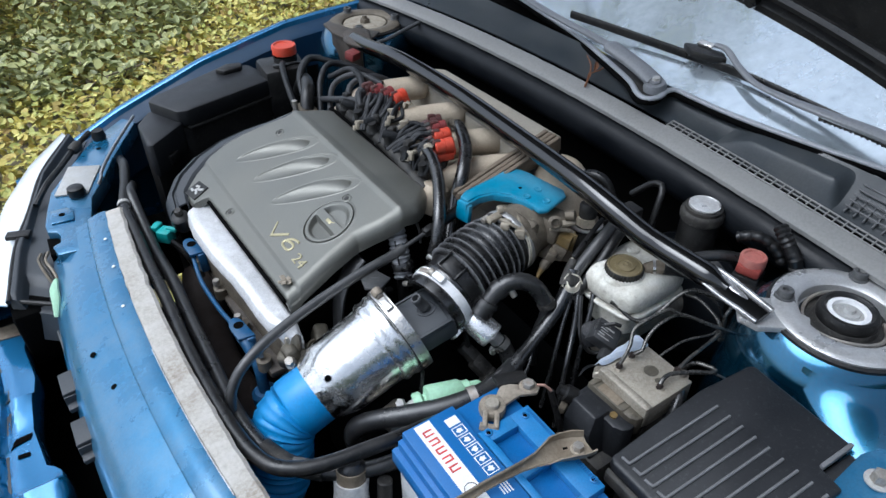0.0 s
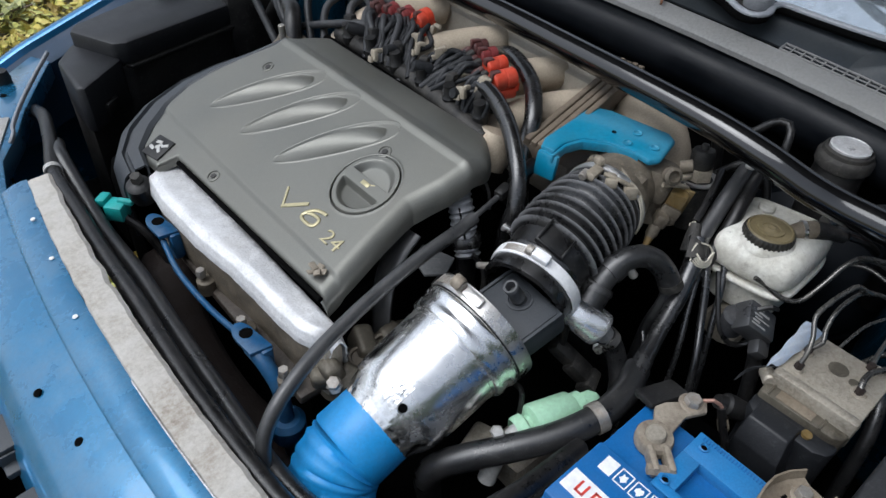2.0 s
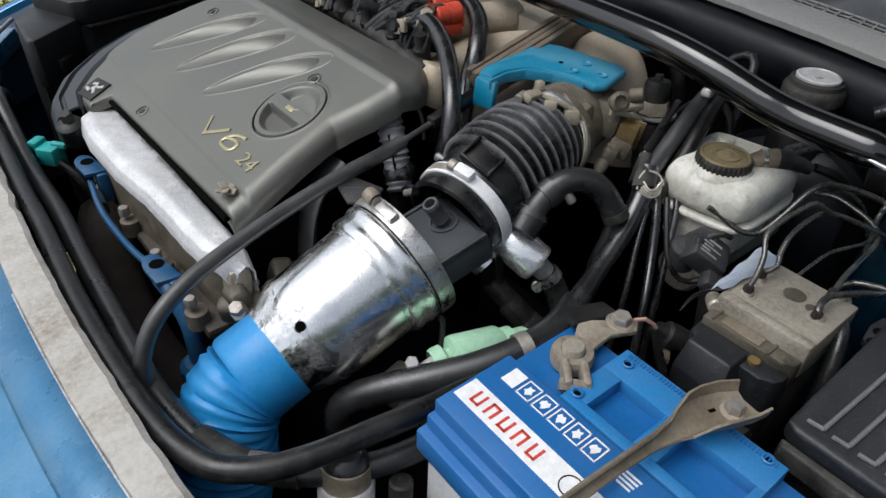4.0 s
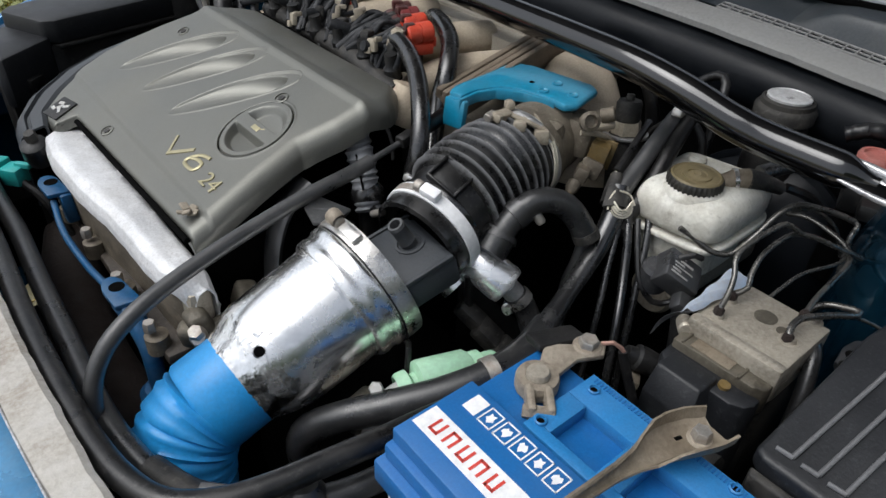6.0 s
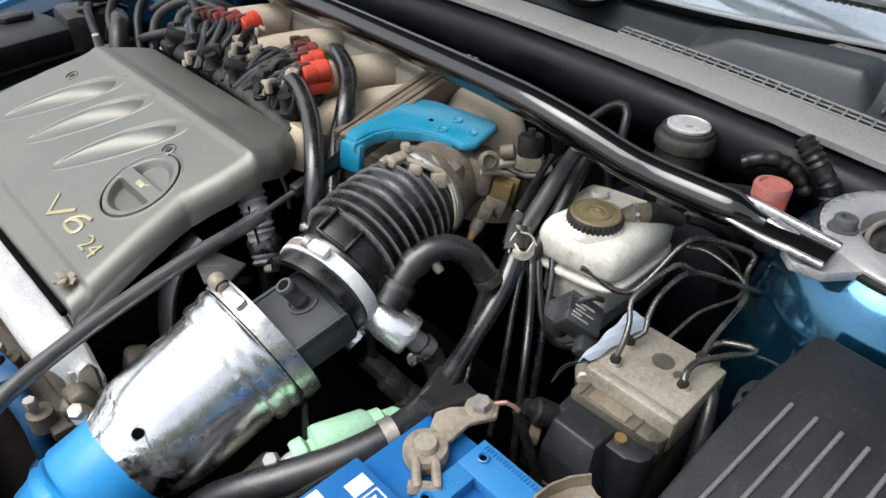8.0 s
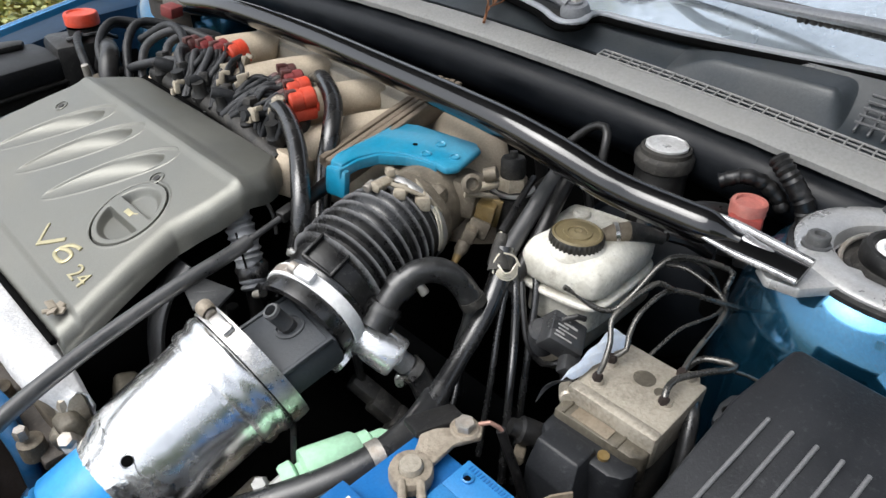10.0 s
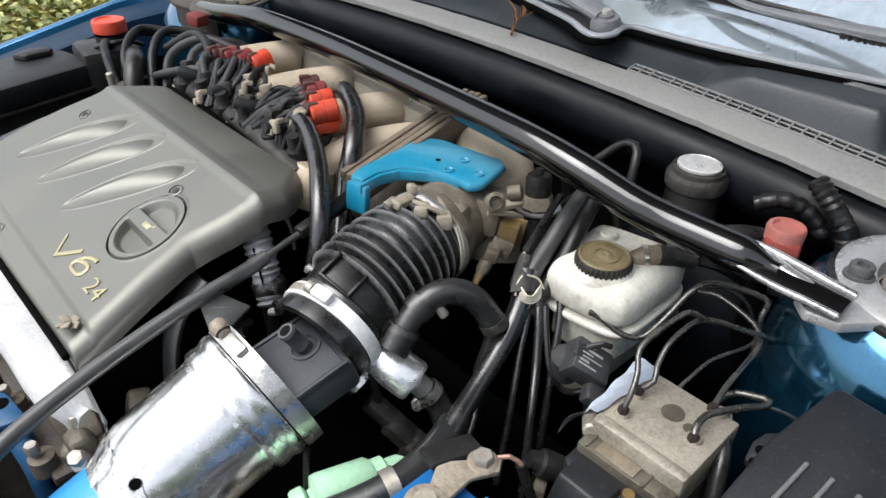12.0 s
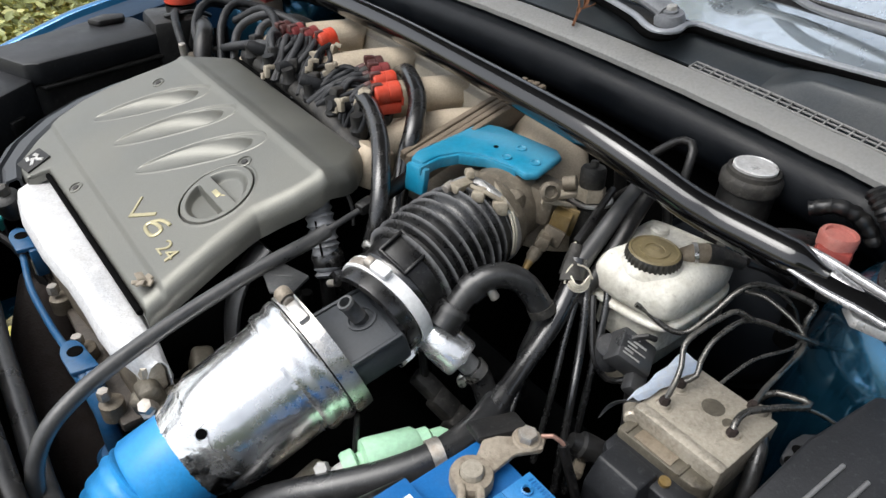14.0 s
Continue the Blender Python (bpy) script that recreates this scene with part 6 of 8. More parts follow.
loops = [[(0.50, 1.17, 0.83), (0.53, 1.20, 0.88), (0.57, 1.17, 0.905), (0.60, 1.12, 0.895)],
         [(0.49, 1.19, 0.83), (0.52, 1.24, 0.88), (0.56, 1.26, 0.90), (0.62, 1.22, 0.88), (0.66, 1.18, 0.85)],
         [(0.47, 1.20, 0.83), (0.49, 1.28, 0.87), (0.54, 1.33, 0.89), (0.60, 1.30, 0.87), (0.66, 1.28, 0.82)],
         [(0.52, 1.12, 0.85), (0.55, 1.16, 0.89), (0.60, 1.15, 0.90), (0.65, 1.14, 0.87)],
         [(0.48, 1.22, 0.82), (0.50, 1.31, 0.86), (0.55, 1.38, 0.87), (0.60, 1.42, 0.85)],
         [(0.46, 1.23, 0.80), (0.48, 1.34, 0.85), (0.51, 1.43, 0.85), (0.54, 1.48, 0.82)],
         [(0.55, 1.05, 0.87), (0.53, 1.10, 0.885), (0.51, 1.16, 0.87), (0.50, 1.24, 0.84)],
         [(0.54, 1.24, 0.88), (0.57, 1.20, 0.905), (0.56, 1.13, 0.905), (0.53, 1.08, 0.88)]]
for k, way in enumerate(loops):
    way = [(x, y, z - 0.012) for x, y, z in way]
    part("conduit", tube(way, ribs(0.0068, 0.0010, 0.0050), 10, 0.002) if k % 2 else tube(way, 0.0062, 12, 0.005), wire_black if k % 3 else wire_grey, wires)
part("red_plug", box((0.602, 1.248, 0.900), (0.026, 0.024, 0.018), 0.003, pose(0, 0, 0, 10, 0, 20)), dark_red, wires, "dark red connector")
alt = thing("thermostat_housing", "dusty alloy water outlet with thick hoses", "water outlet", (0.44, 1.22, 0.76))
part("neck", lathe([(0.030, 0), (0.032, 0.02), (0.024, 0.036), (0.021, 0.05), (0, 0.05)], (0.455, 1.215, 0.785), (0.475, 1.20, 0.86), 26), grime, alt)
part("hose", tube([(0.468, 1.207, 0.825), (0.478, 1.222, 0.846), (0.494, 1.25, 0.855), (0.51, 1.31, 0.845), (0.515, 1.36, 0.80)], 0.014, 16), rubber, alt)
part("stud", rod((0.432, 1.172, 0.84), (0.430, 1.17, 0.872), 0.005), dull_steel, alt)

# two hoses that drop beside the coil packs
for nm, way, r, lab in (("vacuum_hose", [(0.530, 0.844, 0.884), (0.522, 0.812, 0.882), (0.500, 0.762, 0.870), (0.470, 0.716, 0.848), (0.452, 0.696, 0.815), (0.447, 0.700, 0.785), (0.450, 0.705, 0.72)], 0.0105, "black rubber hose dropping beside the engine cover"),
                        ("breather_hose", [(0.640, 0.925, 0.865), (0.622, 0.880, 0.884), (0.590, 0.815, 0.882), (0.556, 0.775, 0.865), (0.535, 0.762, 0.835), (0.512, 0.744, 0.800), (0.490, 0.72, 0.765), (0.48, 0.71, 0.70)], 0.0115, "thick shiny black breather hose")):
    h = thing(nm, lab, "hose", way[-1])
    part("hose", tube(way, r, 14), gloss_rubber, h)
    if nm == "vacuum_hose":
        part("fitting", lathe([(0.008, 0), (0.009, 0.006), (0.006, 0.012), (0, 0.012)], way[0], (0.545, 0.826, 0.93), 16), cream_dirt, h)
        part("end_clip", box((0.447, 0.694, 0.790), (0.024, 0.020, 0.009), 0.002, pose(0, 0, 0, 15, 10, 30)), clamp_steel, h)
corr = thing("corrugated_hose", "pale grey corrugated plastic hose standing by the engine cover", "hose", (0.395, 0.71, 0.74))
part("hose", tube([(0.412, 0.756, 0.828), (0.411, 0.748, 0.814), (0.409, 0.739, 0.797), (0.406, 0.728, 0.774), (0.402, 0.716, 0.752)], ribs(0.0160, 0.0036, 0.0080), 20, 0.0011), wiper_grey, corr, angle=70)
part("split", tube([(0.400, 0.736, 0.814), (0.398, 0.727, 0.797), (0.396, 0.718, 0.780)], 0.0012, 6), shade_black, corr)
part("cuff", lathe([(0.017, 0), (0.0185, 0.005), (0.0185, 0.014), (0.014, 0.020), (0, 0.02)], (0.406, 0.723, 0.760), (0.409, 0.735, 0.79), 24), gloss_rubber, corr)
part("stem", rod((0.404, 0.717, 0.70), (0.406, 0.724, 0.762), 0.012), rubber, corr)
part("tail_lead", tube([(0.398, 0.706, 0.764), (0.404, 0.694, 0.752), (0.40, 0.684, 0.735), (0.39, 0.68, 0.70)], 0.0035, 8), rubber, corr)
solid("cover_stay", tube([(0.430, 0.752, 0.842), (0.440, 0.742, 0.836), (0.443, 0.732, 0.820), (0.440, 0.725, 0.800)], 0.0022, 8), rubber, "thin black stay below the engine cover", "wire")
solid("flat_hose", tube([(0.352, 0.764, 0.785), (0.330, 0.762, 0.768), (0.310, 0.757, 0.742), (0.296, 0.748, 0.705), (0.286, 0.735, 0.640)], 0.0215, 16, flat=0.35, up=(-0.6, 0.3, 0.7)), hose_grey, "flat grey hose dropping beside the engine cover", "hose")
plate_ = thing("sensor_bracket", "dark dusty steel bracket behind the duct", "bracket", (0.36, 0.70, 0.72))
part("plate", prism([(0.338, 0.744), (0.362, 0.754), (0.376, 0.712), (0.350, 0.698), (0.330, 0.712)], 0.763, 0.767, 0.001), conduit_grey, plate_, "dusty grey steel plate")
part("scratch", box((0.352, 0.728, 0.7674), (0.022, 0.0014, 0.0006), 0, pose(0, 0, 0, 0, 0, -40)), rib_grey, plate_)
part("tab", box((0.352, 0.700, 0.752), (0.030, 0.022, 0.004), 0.001, pose(0, 0, 0, 15, 0, 20)), black_dusty, plate_)
part("leg", rod((0.360, 0.70, 0.70), (0.362, 0.692, 0.765), 0.006), shade_black, plate_)
part("stud", rod((0.382, 0.680, 0.775), (0.384, 0.664, 0.785), 0.004), dull_steel, plate_)

# elbow hose, alloy valve and green filter beside the bellows
elb = thing("elbow_hose", "black moulded rubber elbow hose beside the bellows", "hose", (0.545, 0.53, 0.70))
part("hose", tube([(0.450, 0.566, 0.777), (0.462, 0.567, 0.790), (0.474, 0.566, 0.800), (0.488, 0.563, 0.8085), (0.505, 0.555, 0.811), (0.520, 0.545, 0.804), (0.530, 0.534, 0.789), (0.535, 0.525, 0.772)], 0.0128, 20), rubber_grey, elb)
part("cuff", tube([(0.440, 0.565, 0.768), (0.447, 0.566, 0.774), (0.458, 0.567, 0.786)], lambda r_, s_: 0.0165 - 0.003 * max(0.0, 0.25 - s_), 20), rubber_grey, elb)
part("cuff_ring", tube([(0.470, 0.567, 0.797), (0.481, 0.565, 0.8045)], 0.0152, 20), rubber_grey, elb)
part("cuff_ring", tube([(0.452, 0.566, 0.779), (0.455, 0.567, 0.782)], 0.0178, 20), rubber_grey, elb)
part("end_lip", tube([(0.534, 0.527, 0.777), (0.536, 0.523, 0.769)], 0.0140, 20), black_dusty, elb)
part("thin_hose", tube([(0.536, 0.526, 0.770), (0.530, 0.525, 0.745), (0.525, 0.53, 0.71), (0.53, 0.535, 0.64)], 0.007, 12), rubber_grey, elb)
part("small_stub", lathe([(0.005, 0), (0.005, 0.010), (0.0035, 0.012), (0, 0.012)], (0.490, 0.556, 0.800), (0.492, 0.548, 0.792), 12), dull_steel, elb)
valve = thing("alloy_valve", "bright turned alloy valve with short hoses", "valve", (0.462, 0.575, 0.65))
va, vb = V(0.437, 0.590, 0.754), V(0.457, 0.548, 0.727)
part("body", lathe([(0.0, 0), (0.0200, 0), (0.0215, 0.002), (0.0215, 0.046), (0.0208, 0.050), (0.0195, 0.0515), (0.0, 0.0515)], va, vb, 36), polished, valve)
part("small_body", lathe([(0.0, 0), (0.0165, 0), (0.0175, 0.002), (0.0175, 0.034), (0.0, 0.036)], (0.414, 0.618, 0.736), (0.428, 0.584, 0.712), 28), polished, valve)
part("neck", rod((0.455, 0.553, 0.731), (0.468, 0.546, 0.712), 0.011, 18), cast_alloy, valve)
part("outlet_hose", tube([(0.465, 0.548, 0.716), (0.474, 0.540, 0.700), (0.476, 0.530, 0.682), (0.473, 0.517, 0.660), (0.47, 0.51, 0.62)], 0.0125, 14), rubber_grey, valve)
part("clip", lathe([(0.0125, -0.005), (0.0145, -0.005), (0.0145, 0.005), (0.0125, 0.005)], (0.469, 0.545, 0.709), (0.476, 0.536, 0.696), 22), clamp_steel, valve)
part("clip_screw", lathe([(0.0055, 0), (0.007, 0.002), (0.007, 0.008), (0.0045, 0.009), (0.0045, 0.014), (0, 0.014)], (0.462, 0.550, 0.700), (0.455, 0.545, 0.702), 12), clamp_steel, valve)
solid("lambda_connector", add_box(add_box(add_box(bmesh.new(), (0.434, 0.574, 0.683), (0.040, 0.020, 0.018), 0.004, pose(0, 0, 0, 10, 40, -60)), (0.440, 0.556, 0.668), (0.030, 0.024, 0.020), 0.004, pose(0, 0, 0, 10, 40, -60)), (0.444, 0.540, 0.656), (0.014, 0.028, 0.024), 0.003, pose(0, 0, 0, 10, 40, -60)), black_dusty, "black wiring connector hanging under the air meter", "connector")
solid("connector_lead", tube([(0.424, 0.575, 0.742), (0.428, 0.577, 0.715), (0.433, 0.580, 0.692)], 0.0045, 8), rubber, "thin black lead to a connector", "wire")
solid("hanging_lead", tube([(0.345, 0.572, 0.70), (0.333, 0.552, 0.715), (0.326, 0.545, 0.69), (0.322, 0.54, 0.64)], 0.003, 8), rubber, "thin black lead hanging beside the duct", "wire")
filt = thing("inline_filter", "pale mint-green plastic inline filter below the duct", "filter", (0.36, 0.515, 0.65))
ga, gb = V(0.318, 0.528, 0.694), V(0.408, 0.506, 0.690)
part("body", lathe([(0.0, 0.0), (0.010, 0.0), (0.011, 0.004), (0.0205, 0.006), (0.0215, 0.010), (0.0195, 0.055), (0.0155, 0.060), (0.0155, 0.070), (0.0115, 0.073), (0.0115, 0.085), (0.007, 0.092), (0, 0.092)], ga, gb, 28), mint, filt)
part("tail", tube([ga, (0.300, 0.530, 0.690), (0.285, 0.532, 0.675), (0.27, 0.53, 0.64)], 0.010, 12), pale_grey, filt)
part("collar", lathe([(0.014, 0), (0.016, 0.003), (0.016, 0.012), (0.012, 0.014), (0, 0.014)], (0.305, 0.531, 0.692), ga, 20), mint, filt)
part("nut", hexbolt((0.292, 0.545, 0.690), (0.286, 0.538, 0.702), 0.007), pale_grey, filt)
solid("linkage", add_box(add_box(bmesh.new(), (0.285, 0.558, 0.655), (0.05, 0.035, 0.02), 0.006, pose(0, 0, 0, 0, 10, 20)), (0.355, 0.545, 0.60), (0.10, 0.06, 0.05), 0.015), dirty_alloy, "grimy gear linkage under the duct", "linkage")

# black sensor can behind the throttle
can = thing("sensor_can", "black capped sensor on a dirty steel hexagon and washer", "sensor", (0.678, 0.598, 0.76))
part("can", lathe([(0.021, -0.06), (0.021, -0.002), (0.0235, 0.0), (0.0235, 0.004), (0.014, 0.006)], (0.676, 0.597, 0.813), (0.682, 0.606, 0.90), 26), black_dusty, can)
part("washer", lathe([(0.0225, 0.003), (0.0262, 0.003), (0.0266, 0.005), (0.0262, 0.0066), (0.0225, 0.0066), (0.0205, 0.005), (0.014, 0.005)], (0.676, 0.597, 0.813), (0.682, 0.606, 0.90), 30), cast_alloy, can, "stained pale washer")
part("hexagon", lathe([(0.0175, 0.004), (0.0175, 0.018), (0.0160, 0.0200), (0.0, 0.0200)], (0.676, 0.597, 0.813), (0.682, 0.606, 0.90), 6), cream_dirt, can, "dirty steel hexagon")
part("cap", lathe([(0.0135, 0.020), (0.0145, 0.022), (0.0145, 0.040), (0.0125, 0.0435), (0.0050, 0.044), (0.0045, 0.050), (0, 0.051)], (0.676, 0.597, 0.813), (0.684, 0.608, 0.90), 22), black_dusty, can)

# strut brace
brace = thing("strut_brace", "glossy black strut brace with flattened ends", "strut brace", (0.648, 0.80, 0.87))
bar_way = [(0.676, 1.385, 0.8745), (0.668, 1.300, 0.8870), (0.664, 1.210, 0.9020), (0.664, 1.120, 0.9095), (0.665, 0.960, 0.9115), (0.656, 0.800, 0.9125), (0.646, 0.660, 0.9135), (0.640, 0.580, 0.9125), (0.640, 0.520, 0.9050), (0.647, 0.470, 0.8915), (0.655, 0.437, 0.8840), (0.660, 0.400, 0.8812), (0.664, 0.352, 0.8795), (0.665, 0.335, 0.8790)]
bar_len = sum((V(*q) - V(*p)).length for p, q in zip(bar_way, bar_way[1:]))
part("bar", tube(bar_way, lambda run, share: 0.0168 - 0.0105 * smoothstep(bar_len - 0.034, bar_len - 0.001, run), 36, 0.005), gloss_paint, brace)
# crushed flat end: a dark trough between two beads, bright streaks put into colour
FLAT = (-0.20, 0.0, 0.98)
part("flat_end", tube([(0.6635, 0.362, 0.8790), (0.6642, 0.345, 0.8775), (0.6640, 0.320, 0.8755), (0.6632, 0.298, 0.8745), (0.6628, 0.279, 0.8740)], lambda run, share: 0.0150 + 0.0015 * math.sin(math.pi * share), 30, 0.004, flat=0.26, up=FLAT), gloss_paint, brace, "flattened end with worn paint")
part("edge_bead", tube([(0.6745, 0.385, 0.8880), (0.6775, 0.362, 0.8868), (0.6790, 0.340, 0.8838), (0.6785, 0.315, 0.8815), (0.6765, 0.290, 0.8800), (0.6755, 0.278, 0.8795)], lambda run, share: 0.0010 + 0.0030 * smoothstep(0, 0.45, share), 16, 0.004), streak_paint, brace, "partly scuffed bead, its bright streak in the colour")
part("edge_bead", tube([(0.6495, 0.380, 0.8785), (0.6490, 0.355, 0.8765), (0.6500, 0.330, 0.8735), (0.6500, 0.305, 0.8735), (0.6490, 0.280, 0.8730)], lambda run, share: 0.0010 + 0.0022 * smoothstep(0, 0.5, share), 16, 0.004), streak_paint, brace, "partly scuffed bead, its bright streak in the colour")
part("glint_patch", tube([(0.6710, 0.362, 0.8868), (0.6700, 0.345, 0.8840), (0.6690, 0.325, 0.8795), (0.6670, 0.300, 0.8775)], lambda run, share: 0.0024 + 0.0030 * math.sin(math.pi * share), 14, 0.004, flat=0.5, up=FLAT), streak_paint, brace, "partly bare patch, its glint in the colour")
part("flat_end", tube([(0.668, 1.300, 0.8880), (0.673, 1.345, 0.8800), (0.684, 1.385, 0.8745), (0.700, 1.420, 0.8735)], lambda run, share: 0.0170 + 0.0160 * smoothstep(0, 0.7, share), 28, 0.006, flat=0.42, up=(0, 0, 1)), gusset_brown, brace, "dirty brown flattened end")
part("end_plate", prism([(0.648, 0.302), (0.653, 0.276), (0.672, 0.262), (0.700, 0.236), (0.720, 0.250), (0.712, 0.300), (0.690, 0.322), (0.664, 0.316)], 0.8560, 0.8660, 0.002), tower_dust, brace)
part("end_plate", prism([(0.662, 1.392), (0.684, 1.366), (0.722, 1.372), (0.752, 1.398), (0.728, 1.424), (0.704, 1.450), (0.690, 1.490), (0.682, 1.530), (0.660, 1.520), (0.652, 1.450)], 0.8700, 0.8770, 0.003), gusset_brown, brace)
part("side_gusset", prism([(0.664, 1.395), (0.690, 1.372), (0.700, 1.410), (0.684, 1.470), (0.660, 1.480)], 0.800, 0.8700, 0.006), gusset_brown, brace, "brown dirt-caked gusset")
part("gusset_rod", tube([(0.700, 1.352, 0.868), (0.745, 1.352, 0.872), (0.800, 1.360, 0.882), (0.842, 1.366, 0.888)], 0.0045, 10, 0.02), conduit_grey, brace, "thin grey stay")

# round tank cap, hose and red box at the bulkhead
tank = thing("header_tank", "black round reservoir with a worn silver cap", "reservoir", (0.808, 0.486, 0.70))
part("tank", lathe([(0.030, -0.20), (0.030, -0.030), (0.028, -0.024), (0.027, -0.018)], (0.808, 0.486, 0.868), (0.808, 0.486, 1), 36), black_plastic, tank)
part("cap", lathe([(0.029, -0.024), (0.0330, -0.021), (0.0335, -0.010), (0.0310, -0.006), (0.0290, -0.005), (0.0285, 0.0), (0.0255, 0.001), (0.0250, 0.002)], (0.808, 0.486, 0.868), (0.808, 0.486, 1), 36), black_dusty, tank)
part("cap_disc", lathe([(0.0238, -0.001), (0.0238, 0.0040), (0.0215, 0.0050), (0.0205, 0.0042), (0.0, 0.0042)], (0.808, 0.486, 0.868), (0.808, 0.486, 1), 32), silver_disc, tank, "scuffed silver disc")
redb = thing("red_fuse_box", "faded red plastic terminal box at the bulkhead", "fuse box", (0.782, 0.372, 0.78))
part("box", box((0.780, 0.372, 0.838), (0.037, 0.034, 0.016), 0.005, pose(0, 0, 0, 0, 0, 18)), dull_red, redb)
part("lid", lathe([(0.0180, -0.004), (0.0186, 0.009), (0.0172, 0.012), (0.0138, 0.012), (0.0126, 0.009), (0, 0.009)], (0.781, 0.373, 0.845), (0.783, 0.375, 0.95), 28), faded_red, redb, "paler round red lid")
part("lower_box", box((0.780, 0.372, 0.813), (0.040, 0.037, 0.034), 0.004, pose(0, 0, 0, 0, 0, 18)), black_plastic, redb)
part("lip", box((0.765, 0.352, 0.812), (0.05, 0.03, 0.018), 0.004, pose(0, 0, 0, 0, 0, 18)), black_plastic, redb)
part("foot", rod((0.79, 0.378, 0.70), (0.785, 0.374, 0.82), 0.016), shade_black, redb)
solid("bulkhead_hose", tube([(0.715, 0.452, 0.820), (0.745, 0.438, 0.826), (0.775, 0.418, 0.830), (0.80, 0.40, 0.825)], 0.0085, 12), rubber_grey, "dusty hose to the red box", "hose")
cor2 = thing("corrugated_conduit", "black corrugated conduit rising at the bulkhead", "conduit", (0.83, 0.335, 0.80))
part("conduit", tube([(0.820, 0.320, 0.815), (0.820, 0.331, 0.850), (0.820, 0.344, 0.866), (0.820, 0.358, 0.880), (0.826, 0.374, 0.890)], ribs(0.0110, 0.0022, 0.0070), 16, 0.0013), rubber, cor2)
part("conduit", tube([(0.826, 0.352, 0.836), (0.824, 0.362, 0.850), (0.818, 0.378, 0.862), (0.808, 0.396, 0.866), (0.80, 0.415, 0.856)], ribs(0.009, 0.0018, 0.005), 12, 0.0012), rubber, cor2)
part("lead", tube([(0.825, 0.312, 0.80), (0.836, 0.308, 0.835), (0.850, 0.312, 0.855), (0.88, 0.318, 0.86)], 0.006, 10), rubber, cor2)

# brake fluid reservoir
res = thing("brake_reservoir", "milky stained brake fluid reservoir with a ribbed cap", "reservoir", (0.655, 0.475, 0.70))
part("tank", pillow([(0.600, 0.514), (0.609, 0.442), (0.628, 0.431), (0.660, 0.431), (0.728, 0.433), (0.740, 0.452), (0.724, 0.538), (0.706, 0.544), (0.616, 0.532)], 0.770, 0.815, 0.022), milky, res, angle=60)
part("seam", pillow([(0.598, 0.516), (0.607, 0.440), (0.627, 0.428), (0.660, 0.428), (0.730, 0.430), (0.743, 0.452), (0.727, 0.540), (0.707, 0.547), (0.614, 0.534)], 0.7655, 0.7720, 0.003), milky, res, angle=60)
part("lower_tank", pillow([(0.606, 0.508), (0.614, 0.448), (0.630, 0.438), (0.704, 0.440), (0.718, 0.456), (0.706, 0.526), (0.626, 0.520)], 0.728, 0.768, 0.006), milky, res, "stained lower half", angle=60)
part("shoulder", lathe([(0.033, 0.0), (0.031, 0.006), (0.027, 0.010), (0, 0.010)], (0.643, 0.483, 0.809), (0.643, 0.483, 1), 32), milky, res)
cp = part("cap", lathe([(0.0, 0.0165), (0.004, 0.0185), (0.0095, 0.0168), (0.010, 0.018), (0.0145, 0.018), (0.015, 0.0165), (0.0225, 0.0165), (0.024, 0.018), (0.0260, 0.0165)], (0.643, 0.483, 0.811), (0.640, 0.480, 1), 48), cap_brass, res, "brown-gold screw cap top with rings")


def skirt_point(u, v):
    a = 2 * math.pi * v
    r = 0.0262 + (0.0018 + 0.0006 * math.cos(34 * a)) * smoothstep(0.0, 0.2, u)
    return (0.643 + r * math.cos(a) - 0.016 * 0.0165 * (1 - u), 0.483 + r * math.sin(a), 0.811 + 0.0163 * (1 - u))


part("cap_skirt", grid(8, 272, skirt_point), cap_dark, cp, "dark ribbed cap skirt", angle=60)
part("float_plug", lathe([(0.010, 0), (0.010, 0.006), (0.008, 0.008), (0, 0.008)], (0.692, 0.511, 0.8125), (0.692, 0.511, 1), 18), milky, res)
part("level_plug", tube([(0.672, 0.474, 0.806), (0.684, 0.462, 0.818), (0.694, 0.452, 0.820)], 0.0110, 16), strap_rust, res, "brown level sensor plug")
part("level_boot", tube([(0.692, 0.454, 0.820), (0.708, 0.441, 0.817), (0.722, 0.428, 0.810)], lambda r_, s_: 0.0115 - 0.005 * s_, 14), black_dusty, res)
part("sensor_ring", lathe([(0.0112, -0.002), (0.0126, -0.002), (0.0126, 0.002), (0.0112, 0.002)], (0.684, 0.462, 0.8175), (0.694, 0.452, 0.8195), 24), clamp_steel, res)
part("level_wire", tube([(0.726, 0.426, 0.812), (0.75, 0.41, 0.80), (0.79, 0.40, 0.77)], 0.005, 8), rubber, res)
part("master_cylinder", rod((0.60, 0.475, 0.70), (0.87, 0.475, 0.70), 0.026, 22), dirty_alloy, res)
servo = thing("brake_servo", "black round brake servo against the bulkhead", "servo", (0.868, 0.475, 0.56))
part("rear_shell", lathe([(0.0, 0), (0.10, 0.0), (0.115, 0.02), (0.115, 0.045), (0.0, 0.045)], (0.868, 0.475, 0.68), (0.70, 0.475, 0.68), 40), shade_black, servo)
part("front_shell", lathe([(0.112, 0.05), (0.09, 0.08), (0.03, 0.10), (0.0, 0.10)], (0.868, 0.475, 0.68), (0.70, 0.475, 0.68), 40), bulkhead_black, servo)
